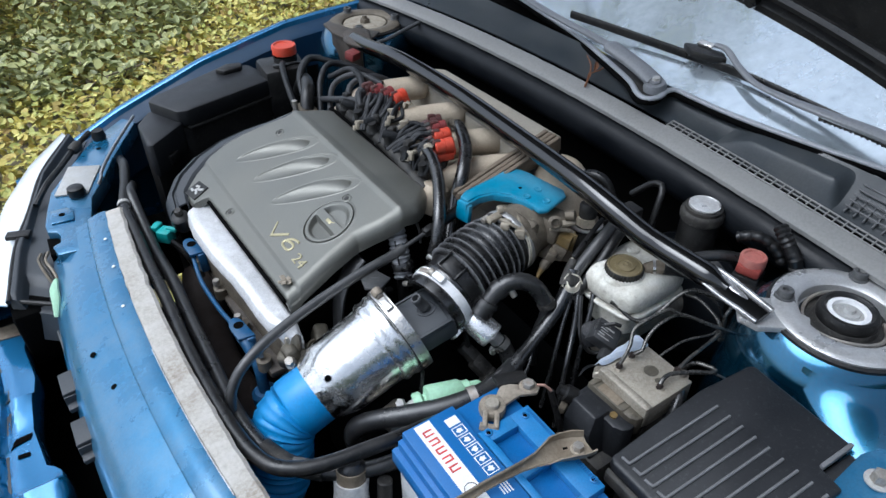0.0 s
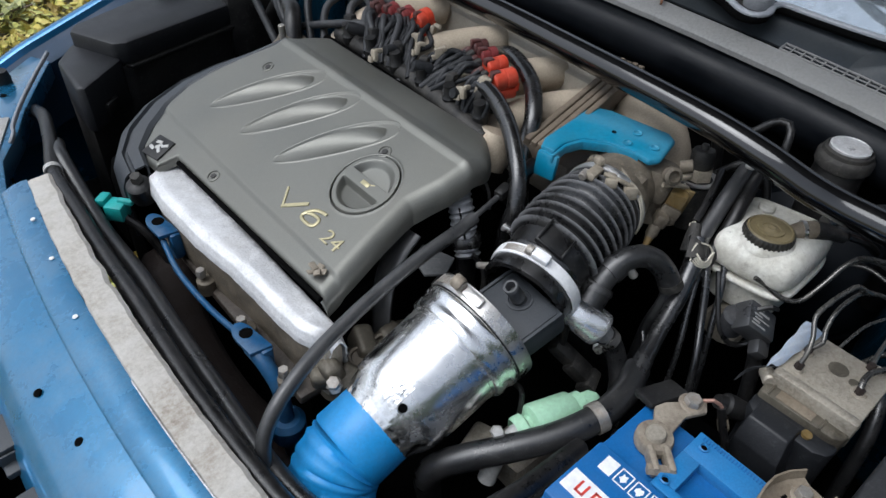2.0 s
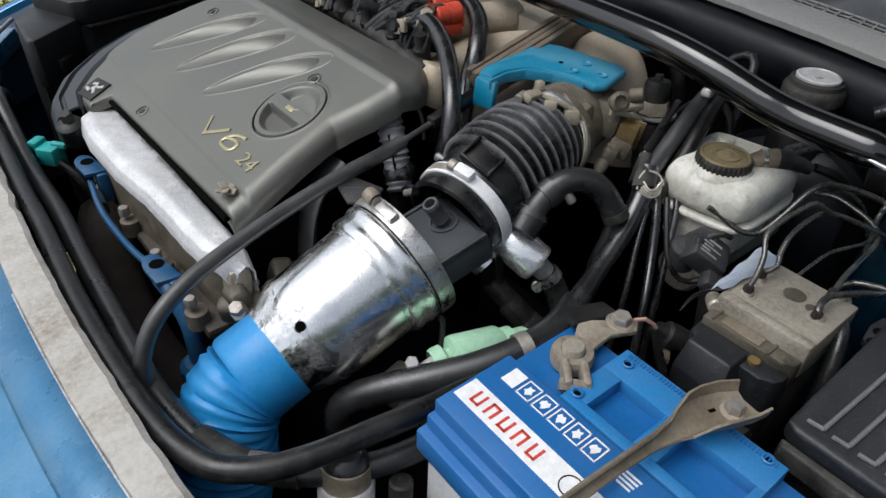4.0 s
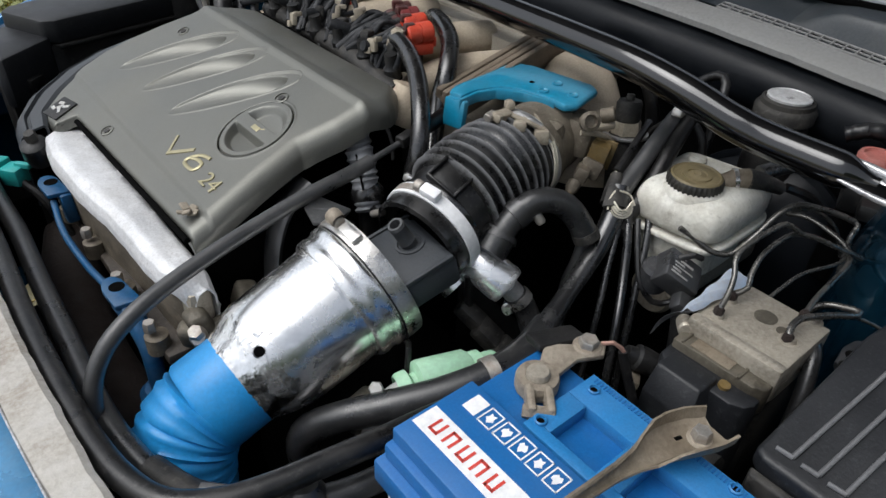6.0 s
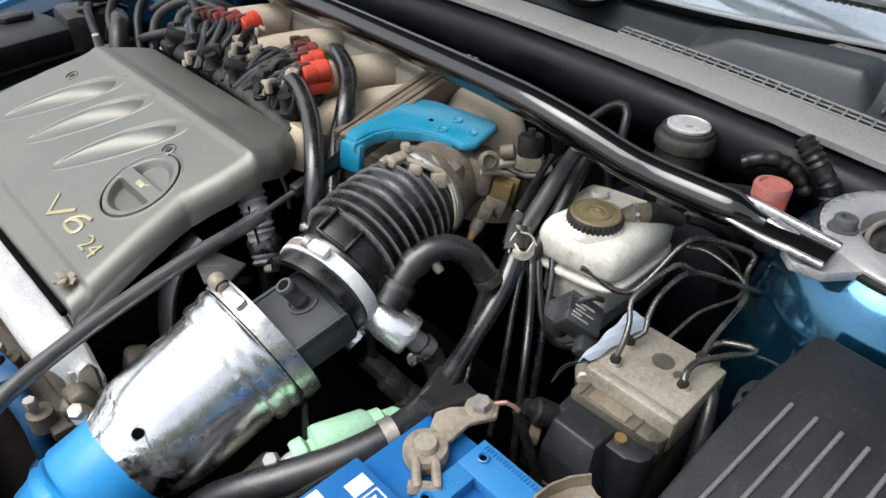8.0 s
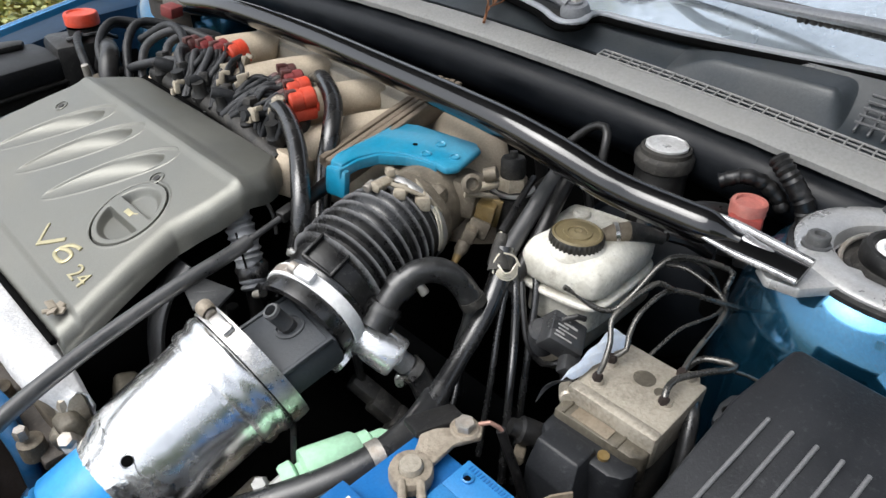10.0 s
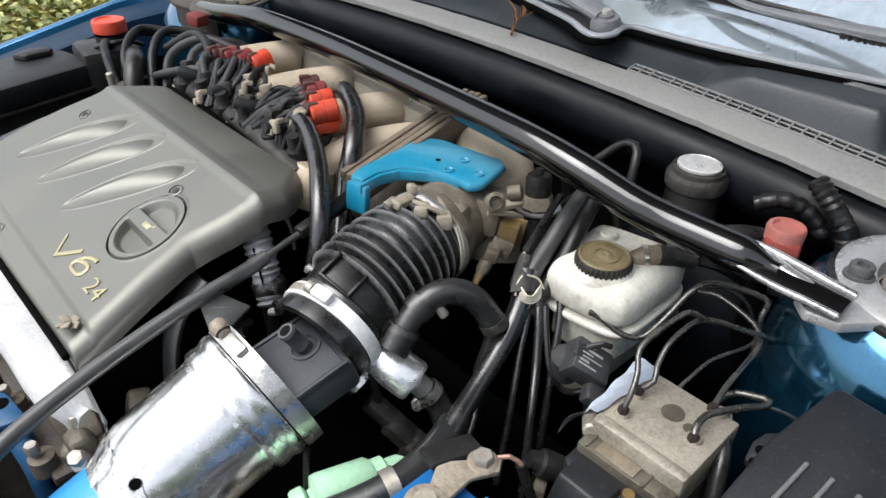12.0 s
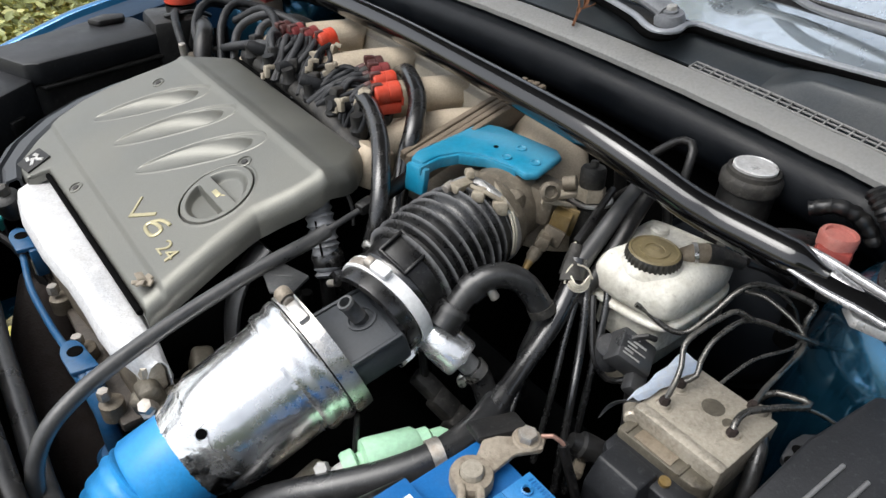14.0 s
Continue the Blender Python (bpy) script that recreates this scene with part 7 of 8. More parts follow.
part("rolled_rim", lathe([(0.112, 0.043), (0.119, 0.045), (0.119, 0.051), (0.111, 0.053)], (0.868, 0.475, 0.68), (0.70, 0.475, 0.68), 40), bulkhead_black, servo)

# relay hung under the reservoir
rel = thing("relay", "dusty grey relay with a printed face hung on wires", "relay", (0.563, 0.430, 0.72))
rt = pose(0, 0, 0, 35, -18, 28)
part("case", box((0.566, 0.436, 0.765), (0.034, 0.040, 0.024), 0.003, rt), hose_grey, rel)
for k, (dx, dy, w, h) in enumerate(((-0.010, 0.006, 0.0016, 0.020), (-0.006, 0.010, 0.0022, 0.010), (-0.002, 0.002, 0.0012, 0.022), (0.002, 0.008, 0.0016, 0.012), (0.006, 0.000, 0.0022, 0.016), (0.010, 0.006, 0.0012, 0.010))):
    p = Matrix.Translation((0.566, 0.436, 0.765)) @ rt
    bb = box((dx, dy, 0.0123), (w, h, 0.0006), 0)
    bmesh.ops.transform(bb, matrix=p, verts=bb.verts)
    part("print_bar", bb, pale_grey, rel)
part("socket", box((0.556, 0.418, 0.748), (0.024, 0.018, 0.016), 0.004, rt), hose_grey, rel)
part("strap", tube([(0.585, 0.425, 0.782), (0.575, 0.432, 0.786), (0.562, 0.446, 0.772), (0.556, 0.45, 0.75)], 0.003, 8), rubber, rel)
part("coil_can", lathe([(0.014, 0), (0.0145, 0.026), (0.011, 0.030), (0, 0.030)], (0.563, 0.456, 0.742), (0.552, 0.448, 0.80), 22), wire_grey, rel)
part("lead", tube([(0.556, 0.418, 0.742), (0.552, 0.41, 0.71), (0.545, 0.40, 0.66)], 0.008, 10), rubber, rel)
solid("relay_wire", tube([(0.572, 0.494, 0.795), (0.560, 0.480, 0.775), (0.549, 0.462, 0.748), (0.553, 0.446, 0.731), (0.565, 0.436, 0.730), (0.572, 0.425, 0.745)], 0.0032, 8), rubber, "thin black wire looped round the relay", "wire")

# cable bundle with stripped pale ends
bun = thing("cable_bundle", "taped black cable bundle running to the battery", "cable", (0.45, 0.47, 0.70))
part("sheath", tube([(0.592, 0.536, 0.806), (0.578, 0.526, 0.786), (0.560, 0.520, 0.768), (0.533, 0.512, 0.752), (0.495, 0.503, 0.735), (0.455, 0.492, 0.722), (0.42, 0.48, 0.712)], lambda r_, s_: 0.0105 + 0.0010 * math.sin(r_ * 40), 16), sheath_grey, bun)
part("core", tube([(0.700, 0.552, 0.850), (0.668, 0.548, 0.834), (0.632, 0.543, 0.813), (0.602, 0.537, 0.797), (0.580, 0.529, 0.784)], 0.0098, 14), hose_grey, bun)
part("core", tube([(0.706, 0.540, 0.852), (0.672, 0.532, 0.832), (0.636, 0.524, 0.806), (0.600, 0.520, 0.780), (0.575, 0.515, 0.768)], 0.0085, 14), rubber, bun)
part("lug", box((0.698, 0.549, 0.856), (0.030, 0.012, 0.010), 0.003, pose(0, 0, 0, 0, 20, 15)), clamp_steel, bun)
part("lead", tube([(0.685, 0.575, 0.838), (0.655, 0.565, 0.832), (0.625, 0.556, 0.822), (0.606, 0.552, 0.812)], 0.0042, 8), rubber, bun)
part("torn_tape", tube([(0.606, 0.550, 0.810), (0.598, 0.545, 0.800), (0.588, 0.536, 0.786)], lambda r_, s_: 0.006 + 0.008 * s_, 12, 0.004), black_dusty, bun)
for k in range(5):
    a = 0.45 * k - 0.9
    part("bare_wire", tube([(0.606, 0.552, 0.812), (0.603 + 0.003 * math.sin(a), 0.549 + 0.002 * k, 0.806), (0.598 + 0.005 * math.sin(a), 0.545 + 0.002 * k, 0.796)], 0.0009, 6), pale_wire, bun)
for k in range(4):
    o = 0.0030 * k
    part("pale_strand", tube([(0.566 + 0.001 * k, 0.523, 0.793 + o), (0.568, 0.517 - 0.001 * k, 0.788 + o), (0.574, 0.511, 0.787 + o), (0.581, 0.509 + 0.001 * k, 0.790 + o), (0.585, 0.511, 0.795 + o)], 0.0011, 6, 0.002), pale_wire, bun)
part("torn_sleeve", tube([(0.590, 0.540, 0.812), (0.578, 0.531, 0.804), (0.570, 0.523, 0.795)], lambda r_, s_: 0.0045 + 0.0075 * s_, 10, 0.004, flat=0.5), black_dusty, bun)
part("loop_strand", tube([(0.578, 0.530, 0.808), (0.569, 0.529, 0.802), (0.564, 0.525, 0.793)], 0.0011, 6, 0.002), pale_wire, bun)
part("loop_strand", tube([(0.582, 0.528, 0.808), (0.590, 0.520, 0.804), (0.592, 0.513, 0.794)], 0.0011, 6, 0.002), pale_wire, bun)
part("end_block", box((0.714, 0.546, 0.858), (0.022, 0.030, 0.022), 0.004), black_plastic, bun)
for k, way in enumerate(([(0.598, 0.528, 0.792), (0.580, 0.506, 0.770), (0.560, 0.487, 0.735), (0.525, 0.46, 0.69), (0.50, 0.44, 0.60)], [(0.625, 0.520, 0.80), (0.600, 0.495, 0.765), (0.570, 0.475, 0.715), (0.54, 0.455, 0.65), (0.52, 0.44, 0.58)],
                         [(0.575, 0.515, 0.775), (0.548, 0.50, 0.74), (0.525, 0.485, 0.70), (0.495, 0.47, 0.62)], [(0.52, 0.53, 0.70), (0.50, 0.51, 0.68), (0.47, 0.50, 0.64), (0.45, 0.49, 0.58)])):
    solid("hanging_cable", tube(way, 0.0045 - 0.0005 * k, 10), sheath_grey, "black cable hanging into the dark bay", "cable", "hanging cables")
solid("hoop_hose", tube([(0.735, 0.672, 0.853), (0.738, 0.655, 0.862), (0.745, 0.635, 0.858), (0.752, 0.622, 0.835), (0.756, 0.615, 0.80), (0.757, 0.612, 0.74)], 0.008, 12), rubber, "thin black hose hooped behind the throttle", "hose")
solid("hose_tip", lathe([(0.006, 0), (0.008, 0.004), (0.008, 0.014), (0.005, 0.016), (0, 0.016)], (0.730, 0.685, 0.850), (0.738, 0.668, 0.856), 14), clamp_steel, "small bright hose fitting", "fitting")
for k, way in enumerate(([(0.775, 0.60, 0.84), (0.79, 0.575, 0.868), (0.79, 0.555, 0.872), (0.775, 0.545, 0.85), (0.76, 0.54, 0.80)], [(0.72, 0.60, 0.80), (0.735, 0.57, 0.83), (0.74, 0.54, 0.82), (0.735, 0.52, 0.76)])):
    solid("loop_hose", tube(way, 0.0055, 10), rubber, "thin dark hose loop behind the brace", "hose", "thin hoses")

# anti-lock brake unit
absu = thing("brake_modulator", "grimy alloy brake modulator with a black control box", "brake modulator", (0.54, 0.345, 0.64))
part("valve_block", prism([(0.514, 0.386), (0.514, 0.302), (0.592, 0.302), (0.592, 0.387)], 0.741, 0.778, 0.002), dirty_alloy, absu)
part("pump_body", prism([(0.512, 0.384), (0.512, 0.304), (0.588, 0.304), (0.588, 0.385)], 0.64, 0.7415, 0.004), black_dusty, absu, "dark pump body")
part("front_rib", prism([(0.504, 0.386), (0.504, 0.301), (0.517, 0.301), (0.517, 0.386)], 0.744, 0.781, 0.004), dirty_alloy, absu)
part("shelf", prism([(0.487, 0.385), (0.489, 0.312), (0.496, 0.303), (0.506, 0.302), (0.506, 0.386)], 0.735, 0.766, 0.003), shelf_alloy, absu)
part("label_patch", box((0.4965, 0.352, 0.7667), (0.013, 0.036, 0.0012), 0.0005), strap_rust, absu)
part("shelf_rib", box((0.4965, 0.325, 0.7660), (0.016, 0.003, 0.003), 0.001), shelf_alloy, absu)
part("shelf_rib", box((0.4965, 0.377, 0.7660), (0.016, 0.003, 0.003), 0.001), shelf_alloy, absu)
part("control_box", prism([(0.474, 0.386), (0.468, 0.378), (0.468, 0.318), (0.474, 0.307), (0.482, 0.303), (0.493, 0.303), (0.493, 0.387)], 0.645, 0.757, 0.0035), lid_black, absu)
cap = bmesh.new()
sect = [(0.447, 0.660), (0.443, 0.738), (0.4545, 0.763), (0.4800, 0.763), (0.4820, 0.660)]
ends = [[cap.verts.new((x, y + dy * (0.763 - z) / 0.10, z)) for x, z in sect] for y, dy in ((0.3765, 0.004), (0.3360, -0.018))]
for k in range(5):
    cap.faces.new((ends[0][k], ends[0][(k + 1) % 5], ends[1][(k + 1) % 5], ends[1][k]))
cap.faces.new(ends[0][::-1])
cap.faces.new(ends[1])
bmesh.ops.recalc_face_normals(cap, faces=cap.faces[:])
bmesh.ops.bevel(cap, geom=cap.edges[:], offset=0.0022, segments=2, profile=0.5, affect="EDGES", clamp_overlap=True)
part("motor_cap", cap, lid_black, absu, "chamfered black cap")
part("motor_base", span(0.44, 0.588, 0.305, 0.385, 0.60, 0.70, 0.01), black_dusty, absu)
part("plug", lathe([(0.011, 0), (0.012, 0.012), (0.012, 0.020), (0.0085, 0.022), (0.0075, 0.030), (0, 0.031)], (0.478, 0.388, 0.735), (0.462, 0.404, 0.745), 16), black_plastic, absu)
part("plug_tab", box((0.455, 0.392, 0.728), (0.022, 0.010, 0.010), 0.003, pose(0, 0, 0, 10, 15, 30)), grime, absu)
part("lever_tab", lathe([(0.005, 0), (0.005, 0.003), (0, 0.003)], (0.481, 0.330, 0.757), (0.482, 0.326, 0.80), 14), ochre, absu)
for x, y, z in ((0.506, 0.385, 0.766), (0.530, 0.309, 0.758)):
    part("screw", lathe([(0.0072, -0.014), (0.0072, 0.003), (0.0055, 0.0050), (0, 0.0050)], (x, y, z), (x - 0.03, y - 0.022, z + 0.010), 20), dirty_alloy, absu)
for x, y, r in ((0.561, 0.345, 0.0098), (0.556, 0.327, 0.0054)):
    part("port", lathe([(r, 0), (r, 0.0006), (0, 0.0006)], (x, y, 0.7778), (x, y, 1), 24), shelf_alloy, absu)
for x, y in ((0.528, 0.372), (0.556, 0.376), (0.549, 0.318), (0.590, 0.318)):
    part("union", lathe([(0.0090, 0), (0.0090, 0.0014), (0.0070, 0.0018), (0.0062, 0.0010), (0.0050, 0.0040), (0, 0.0040)], (x, y, 0.777), (x, y, 1), 14), dirty_alloy, absu)
FA, FB, FC, FD = V(0.584, 0.396, 0.789), V(0.505, 0.394, 0.780), V(0.590, 0.377, 0.7815), V(0.512, 0.385, 0.7815)
foil_sheet = thing("foil_sheet", "crumpled silver foil sheet beside the brake modulator", "foil", FD)
part("bright_face", shell(grid(26, 9, lambda u, v: FA.lerp(FB, u).lerp(FC.lerp(FD, u), v) + V(0, 0.0004, 0.0010) * math.sin(17 * u + 9 * v) + V(0, 0, 0.003) * math.sin(math.pi * v)), 0.0005), foil, foil_sheet, "bright dented foil face")
part("folded_tail", shell(grid(12, 8, lambda u, v: FB.lerp(FD, v).lerp(V(0.500, 0.412, 0.742) + V(0, -0.002, 0.004) * v, u) + V(0, 0.004, 0.003) * math.sin(math.pi * u)), 0.0006), wire_grey, foil_sheet, "dark folded tail")
for way, r in (([(0.528, 0.372, 0.784), (0.537, 0.373, 0.796), (0.550, 0.378, 0.806), (0.563, 0.387, 0.818), (0.584, 0.385, 0.827), (0.605, 0.380, 0.834), (0.616, 0.376, 0.836), (0.630, 0.365, 0.826)], 0.0034),
               ([(0.556, 0.376, 0.784), (0.567, 0.370, 0.791), (0.577, 0.375, 0.798), (0.595, 0.378, 0.810), (0.617, 0.375, 0.820), (0.631, 0.370, 0.823), (0.644, 0.359, 0.820), (0.658, 0.345, 0.813), (0.70, 0.32, 0.79)], 0.0034),
               ([(0.590, 0.358, 0.776), (0.614, 0.355, 0.784), (0.634, 0.351, 0.789), (0.667, 0.338, 0.792), (0.681, 0.335, 0.796), (0.70, 0.33, 0.78)], 0.0024),
               ([(0.588, 0.325, 0.781), (0.611, 0.328, 0.785), (0.641, 0.329, 0.790), (0.669, 0.330, 0.796), (0.682, 0.337, 0.801), (0.689, 0.353, 0.805), (0.693, 0.385, 0.809), (0.690, 0.404, 0.805)], 0.0034),
               ([(0.547, 0.319, 0.782), (0.555, 0.322, 0.787), (0.570, 0.321, 0.789), (0.601, 0.308, 0.785), (0.622, 0.297, 0.781), (0.630, 0.297, 0.782), (0.627, 0.309, 0.780), (0.622, 0.324, 0.775), (0.615, 0.335, 0.755)], 0.0042),
               ([(0.604, 0.465, 0.788), (0.611, 0.455, 0.782), (0.618, 0.434, 0.772), (0.630, 0.419, 0.772), (0.651, 0.411, 0.789), (0.674, 0.405, 0.810), (0.688, 0.397, 0.819), (0.699, 0.384, 0.819), (0.713, 0.362, 0.815), (0.718, 0.348, 0.810), (0.708, 0.347, 0.800), (0.70, 0.34, 0.76)], 0.0040),
               ([(0.622, 0.300, 0.779), (0.634, 0.288, 0.774), (0.642, 0.276, 0.768), (0.650, 0.265, 0.758)], 0.0022),
               ([(0.690, 0.400, 0.812), (0.705, 0.385, 0.812), (0.715, 0.365, 0.800), (0.72, 0.35, 0.77)], 0.0026)):
    pl = thing("brake_pipe", "thin bent dark steel brake pipe", "pipe", way[0], "brake pipes at the modulator")
    part("pipe", tube(way, r * 0.75, 10, 0.004), pipe_steel, pl)
    if way[0][2] < 0.7805 or way[0][0] > 0.6:
        continue
    part("nut", lathe([(0.0046, 0), (0.0046, 0.005), (0.0034, 0.0065), (0, 0.0065)], Vector(way[0]) - V(0, 0, 0.003), Vector(way[0]) + V(0, 0, 0.02), 6), rust_dark, pl)

# fuse and control unit box with ribbed lid
fuse = thing("control_box", "black plastic control unit box with a ribbed sloping lid", "fuse box", (0.54, 0.19, 0.60))


def lid_z(x):
    return 0.814 + 0.177 * (x - 0.554)


def slab(outline, top, bottom, bevel):
    """A plate whose top follows the lid's slope."""
    bm = bmesh.new()
    lo = [bm.verts.new((x, y, lid_z(x) + bottom)) for x, y in outline]
    hi = [bm.verts.new((x, y, lid_z(x) + top)) for x, y in outline]
    bm.faces.new(hi)
    bm.faces.new(lo[::-1])
    for k in range(len(outline)):
        n = (k + 1) % len(outline)
        bm.faces.new((lo[k], lo[n], hi[n], hi[k]))
    bmesh.ops.recalc_face_normals(bm, faces=bm.faces[:])
    bmesh.ops.bevel(bm, geom=bm.edges[:], offset=bevel, segments=3, profile=0.5, affect="EDGES", clamp_overlap=True)
    return bm


part("lid", slab([(0.411, 0.268), (0.416, 0.275), (0.558, 0.272), (0.628, 0.259), (0.633, 0.254), (0.624, 0.122), (0.577, 0.127), (0.572, 0.098), (0.411, 0.110)], 0.0, -0.016, 0.0035), lid_black, fuse)
part("lid_step", slab([(0.578, 0.125), (0.622, 0.120), (0.620, 0.098), (0.574, 0.100)], -0.010, -0.028, 0.003), lid_black, fuse)
part("corner_rib", slab([(0.576, 0.129), (0.622, 0.125), (0.622, 0.120), (0.576, 0.124)], 0.004, -0.004, 0.001), rib_grey, fuse)
for k in range(9):
    a, b = V(0.424, 0.255 - 0.0175 * k, lid_z(0.424) + 0.0012), V(0.554, 0.244 - 0.0175 * k, lid_z(0.554) + 0.0012)
    if a.y < 0.112:
        continue
    part("lid_rib", tube([a, (a + b) / 2, b], 0.0018, 10, 0.02), rib_grey, fuse, "worn grey lid rib")
    part("rib_foot", tube([a + V(0, -0.0005, 0), a + V(-0.001, 0.011, 0)], 0.0018, 8, 0.01), rib_grey, fuse)
part("front_lip", slab([(0.404, 0.270), (0.411, 0.272), (0.411, 0.112), (0.404, 0.112)], -0.012, -0.030, 0.002), black_dusty, fuse)
part("case", prism([(0.420, 0.264), (0.556, 0.262), (0.622, 0.250), (0.616, 0.13), (0.57, 0.108), (0.42, 0.118)], 0.56, 0.772, 0.006), black_plastic, fuse)
clipm = Matrix.Translation((0.592, 0.278, 0.768)) @ pose(0, 0, 0, 0, -14, -8) @ Matrix.Diagonal((0.8, 0.8, 1.0, 1.0))
part("side_clip", prism([(-0.030, -0.012), (-0.022, 0.008), (0.0, 0.014), (0.016, 0.012), (0.030, 0.000), (0.034, -0.012)], -0.010, 0.0, 0.002, m=clipm), lid_black, fuse)
for dx, dy in ((-0.004, 0.003), (-0.020, -0.001)):
    part("clip_hole", lathe([(0.0042, 0), (0.0042, 0.0006), (0, 0.0006)], clipm @ V(dx, dy, 0), clipm @ V(dx, dy, 1), 14), shade_black, fuse)
solid("box_lead", tube([(0.590, 0.320, 0.760), (0.576, 0.306, 0.766), (0.560, 0.297, 0.757), (0.545, 0.290, 0.735), (0.535, 0.286, 0.70), (0.53, 0.28, 0.64)], 0.007, 10), rubber_grey, "grey lead beside the control box", "cable")

# battery
bat = thing("battery", "blue car battery with a white and red label", "battery", (0.307, 0.326, 0.56))
part("case", span(0.228, 0.386, 0.211, 0.441, 0.57, 0.735, 0.004), battery_case, bat, "pale grey battery case")
part("rim", span(0.2215, 0.3925, 0.2045, 0.4475, 0.728, 0.752, 0.003), battery_blue, bat)
part("lid_step", span(0.2295, 0.3905, 0.2065, 0.4455, 0.748, 0.765, 0.003), battery_blue, bat)
part("lid", prism([(0.236, 0.2085), (0.3105, 0.2085), (0.3105, 0.4440), (0.236, 0.4440)], 0.760, 0.778, 0.002), battery_blue, bat)
for x0, x1, y0, y1 in ((0.312, 0.3215, 0.255, 0.392), (0.3600, 0.3895, 0.255, 0.392), (0.3215, 0.3600, 0.374, 0.392), (0.3215, 0.3600, 0.313, 0.333), (0.3215, 0.3600, 0.255, 0.262)):
    part("lid_bar", box(((x0 + x1) / 2, (y0 + y1) / 2, 0.7705), (x1 - x0 - 0.0002, y1 - y0 - 0.0002, 0.014), 0.0006), battery_light, bat, "lighter blue lid bar")
for x, y in ((0.376, 0.381), (0.323, 0.385), (0.384, 0.268)):
    part("lid_eye", lathe([(0.0048, 0), (0.0048, 0.0022), (0.0036, 0.0028), (0.0028, 0.0005), (0, 0.0005)], (x, y, 0.7772), (x, y, 1), 16), battery_light, bat)
    part("eye_hole", lathe([(0.0027, 0), (0.0027, 0.0008), (0, 0.0008)], (x, y, 0.7774), (x, y, 1), 14), shade_black, bat)
for k in range(44):
    part("scale_mark", box((0.3850, 0.386 - 0.0029 * k, 0.7778), (0.0042, 0.0013, 0.0010), 0.0), battery_blue, bat)
part("label", span(0.2508, 0.2728, 0.2105, 0.4405, 0.7776, 0.7784, 0.0), label_white, bat, "white label strip")
for k in range(5):
    y = 0.4245 - 0.0142 * k
    for dy, w in ((-0.0034, 0.0022), (0.0034, 0.0022)):
        part("label_bar", box((0.2618, y + dy, 0.7786), (0.0125, w, 0.0004), 0.0), label_red, bat)
    part("label_bar", box((0.2618 + (0.0052 if k % 2 else -0.0052), y, 0.7786), (0.0022, 0.0072, 0.0004), 0.0), label_red, bat)
part("label_ring", lathe([(0.0085, 0), (0.0085, 0.0004), (0.0075, 0.0004), (0.0075, 0)], (0.2618, 0.335, 0.7784), (0.2618, 0.335, 1), 24), black_dusty, bat)
for k in range(6):
    y = 0.4235 - 0.0158 * k
    if k == 0:
        part("symbol_box", box((0.2960, y, 0.7782), (0.0165, 0.0125, 0.0005), 0.0), label_white, bat)
        continue
    fr = bmesh.new()
    for dx, dy, sx, sy in ((-0.0078, 0, 0.0011, 0.0132), (0.0078, 0, 0.0011, 0.0132), (0, -0.0061, 0.0166, 0.0011), (0, 0.0061, 0.0166, 0.0011)):
        add_box(fr, (0.2960 + dx, y + dy, 0.7782), (sx, sy, 0.0005), 0.0)
    part("symbol_box", fr, label_white, bat)
    part("symbol", prism([(0.2960 + 0.0052 * math.cos(a) * (1 if j % 2 else 0.55), y + 0.0040 * math.sin(a) * (1 if (j + k) % 3 else 0.6)) for j, a in enumerate([2 * math.pi * q / 10 for q in range(10)])], 0.7780, 0.7785, 0.0), label_white, bat)
for k in range(4):
    part("label_bar", box((0.300 - 0.0035 * k, 0.318 - 0.001 * k, 0.7782), (0.0016, 0.020 - 0.003 * k, 0.0004), 0.0), label_white, bat)


def terminal(name, post, label):
    x, y = post
    t = thing(name, label, "battery clamp", (x, y, 0.765))
    part("post", lathe([(0.0100, -0.012), (0.0092, 0.016), (0.0080, 0.018), (0, 0.018)], (x, y, 0.767), (x, y, 1), 24), dirty_alloy, t)
    part("ring", lathe([(0.0098, 0.0), (0.0165, 0.0), (0.0172, 0.003), (0.0172, 0.010), (0.0160, 0.013), (0.0098, 0.013)], (x, y, 0.767), (x, y, 1), 28), rusty, t)
    return t


pos = terminal("battery_clamp", (0.352, 0.416), "corroded brown battery clamp on its lead post")
part("jaw", box((0.332, 0.404, 0.774), (0.026, 0.007, 0.016), 0.003, pose(0, 0, 0, 0, 0, 50)), rusty, pos)
part("jaw", box((0.342, 0.394, 0.774), (0.026, 0.007, 0.016), 0.003, pose(0, 0, 0, 0, 0, 50)), rusty, pos)
part("jaw_bolt", rod((0.322, 0.402, 0.774), (0.338, 0.384, 0.774), 0.0055, 6), rusty, pos)
part("wing", prism([(0.362, 0.425), (0.380, 0.436), (0.392, 0.432), (0.402, 0.424), (0.418, 0.420), (0.424, 0.408), (0.412, 0.400), (0.392, 0.410), (0.366, 0.408)], 0.772, 0.778, 0.002), rusty, pos)
part("wing_bolt", hexbolt((0.409, 0.415, 0.776), (0.409, 0.415, 0.786), 0.0085), dull_steel, pos)
part("wing_washer", rod((0.409, 0.415, 0.775), (0.409, 0.415, 0.7795), 0.0125, 24), rusty, pos)
part("cover_flap", box((0.402, 0.442, 0.770), (0.046, 0.026, 0.008), 0.003, pose(0, 0, 0, -15, 5, -18)), black_plastic, pos)
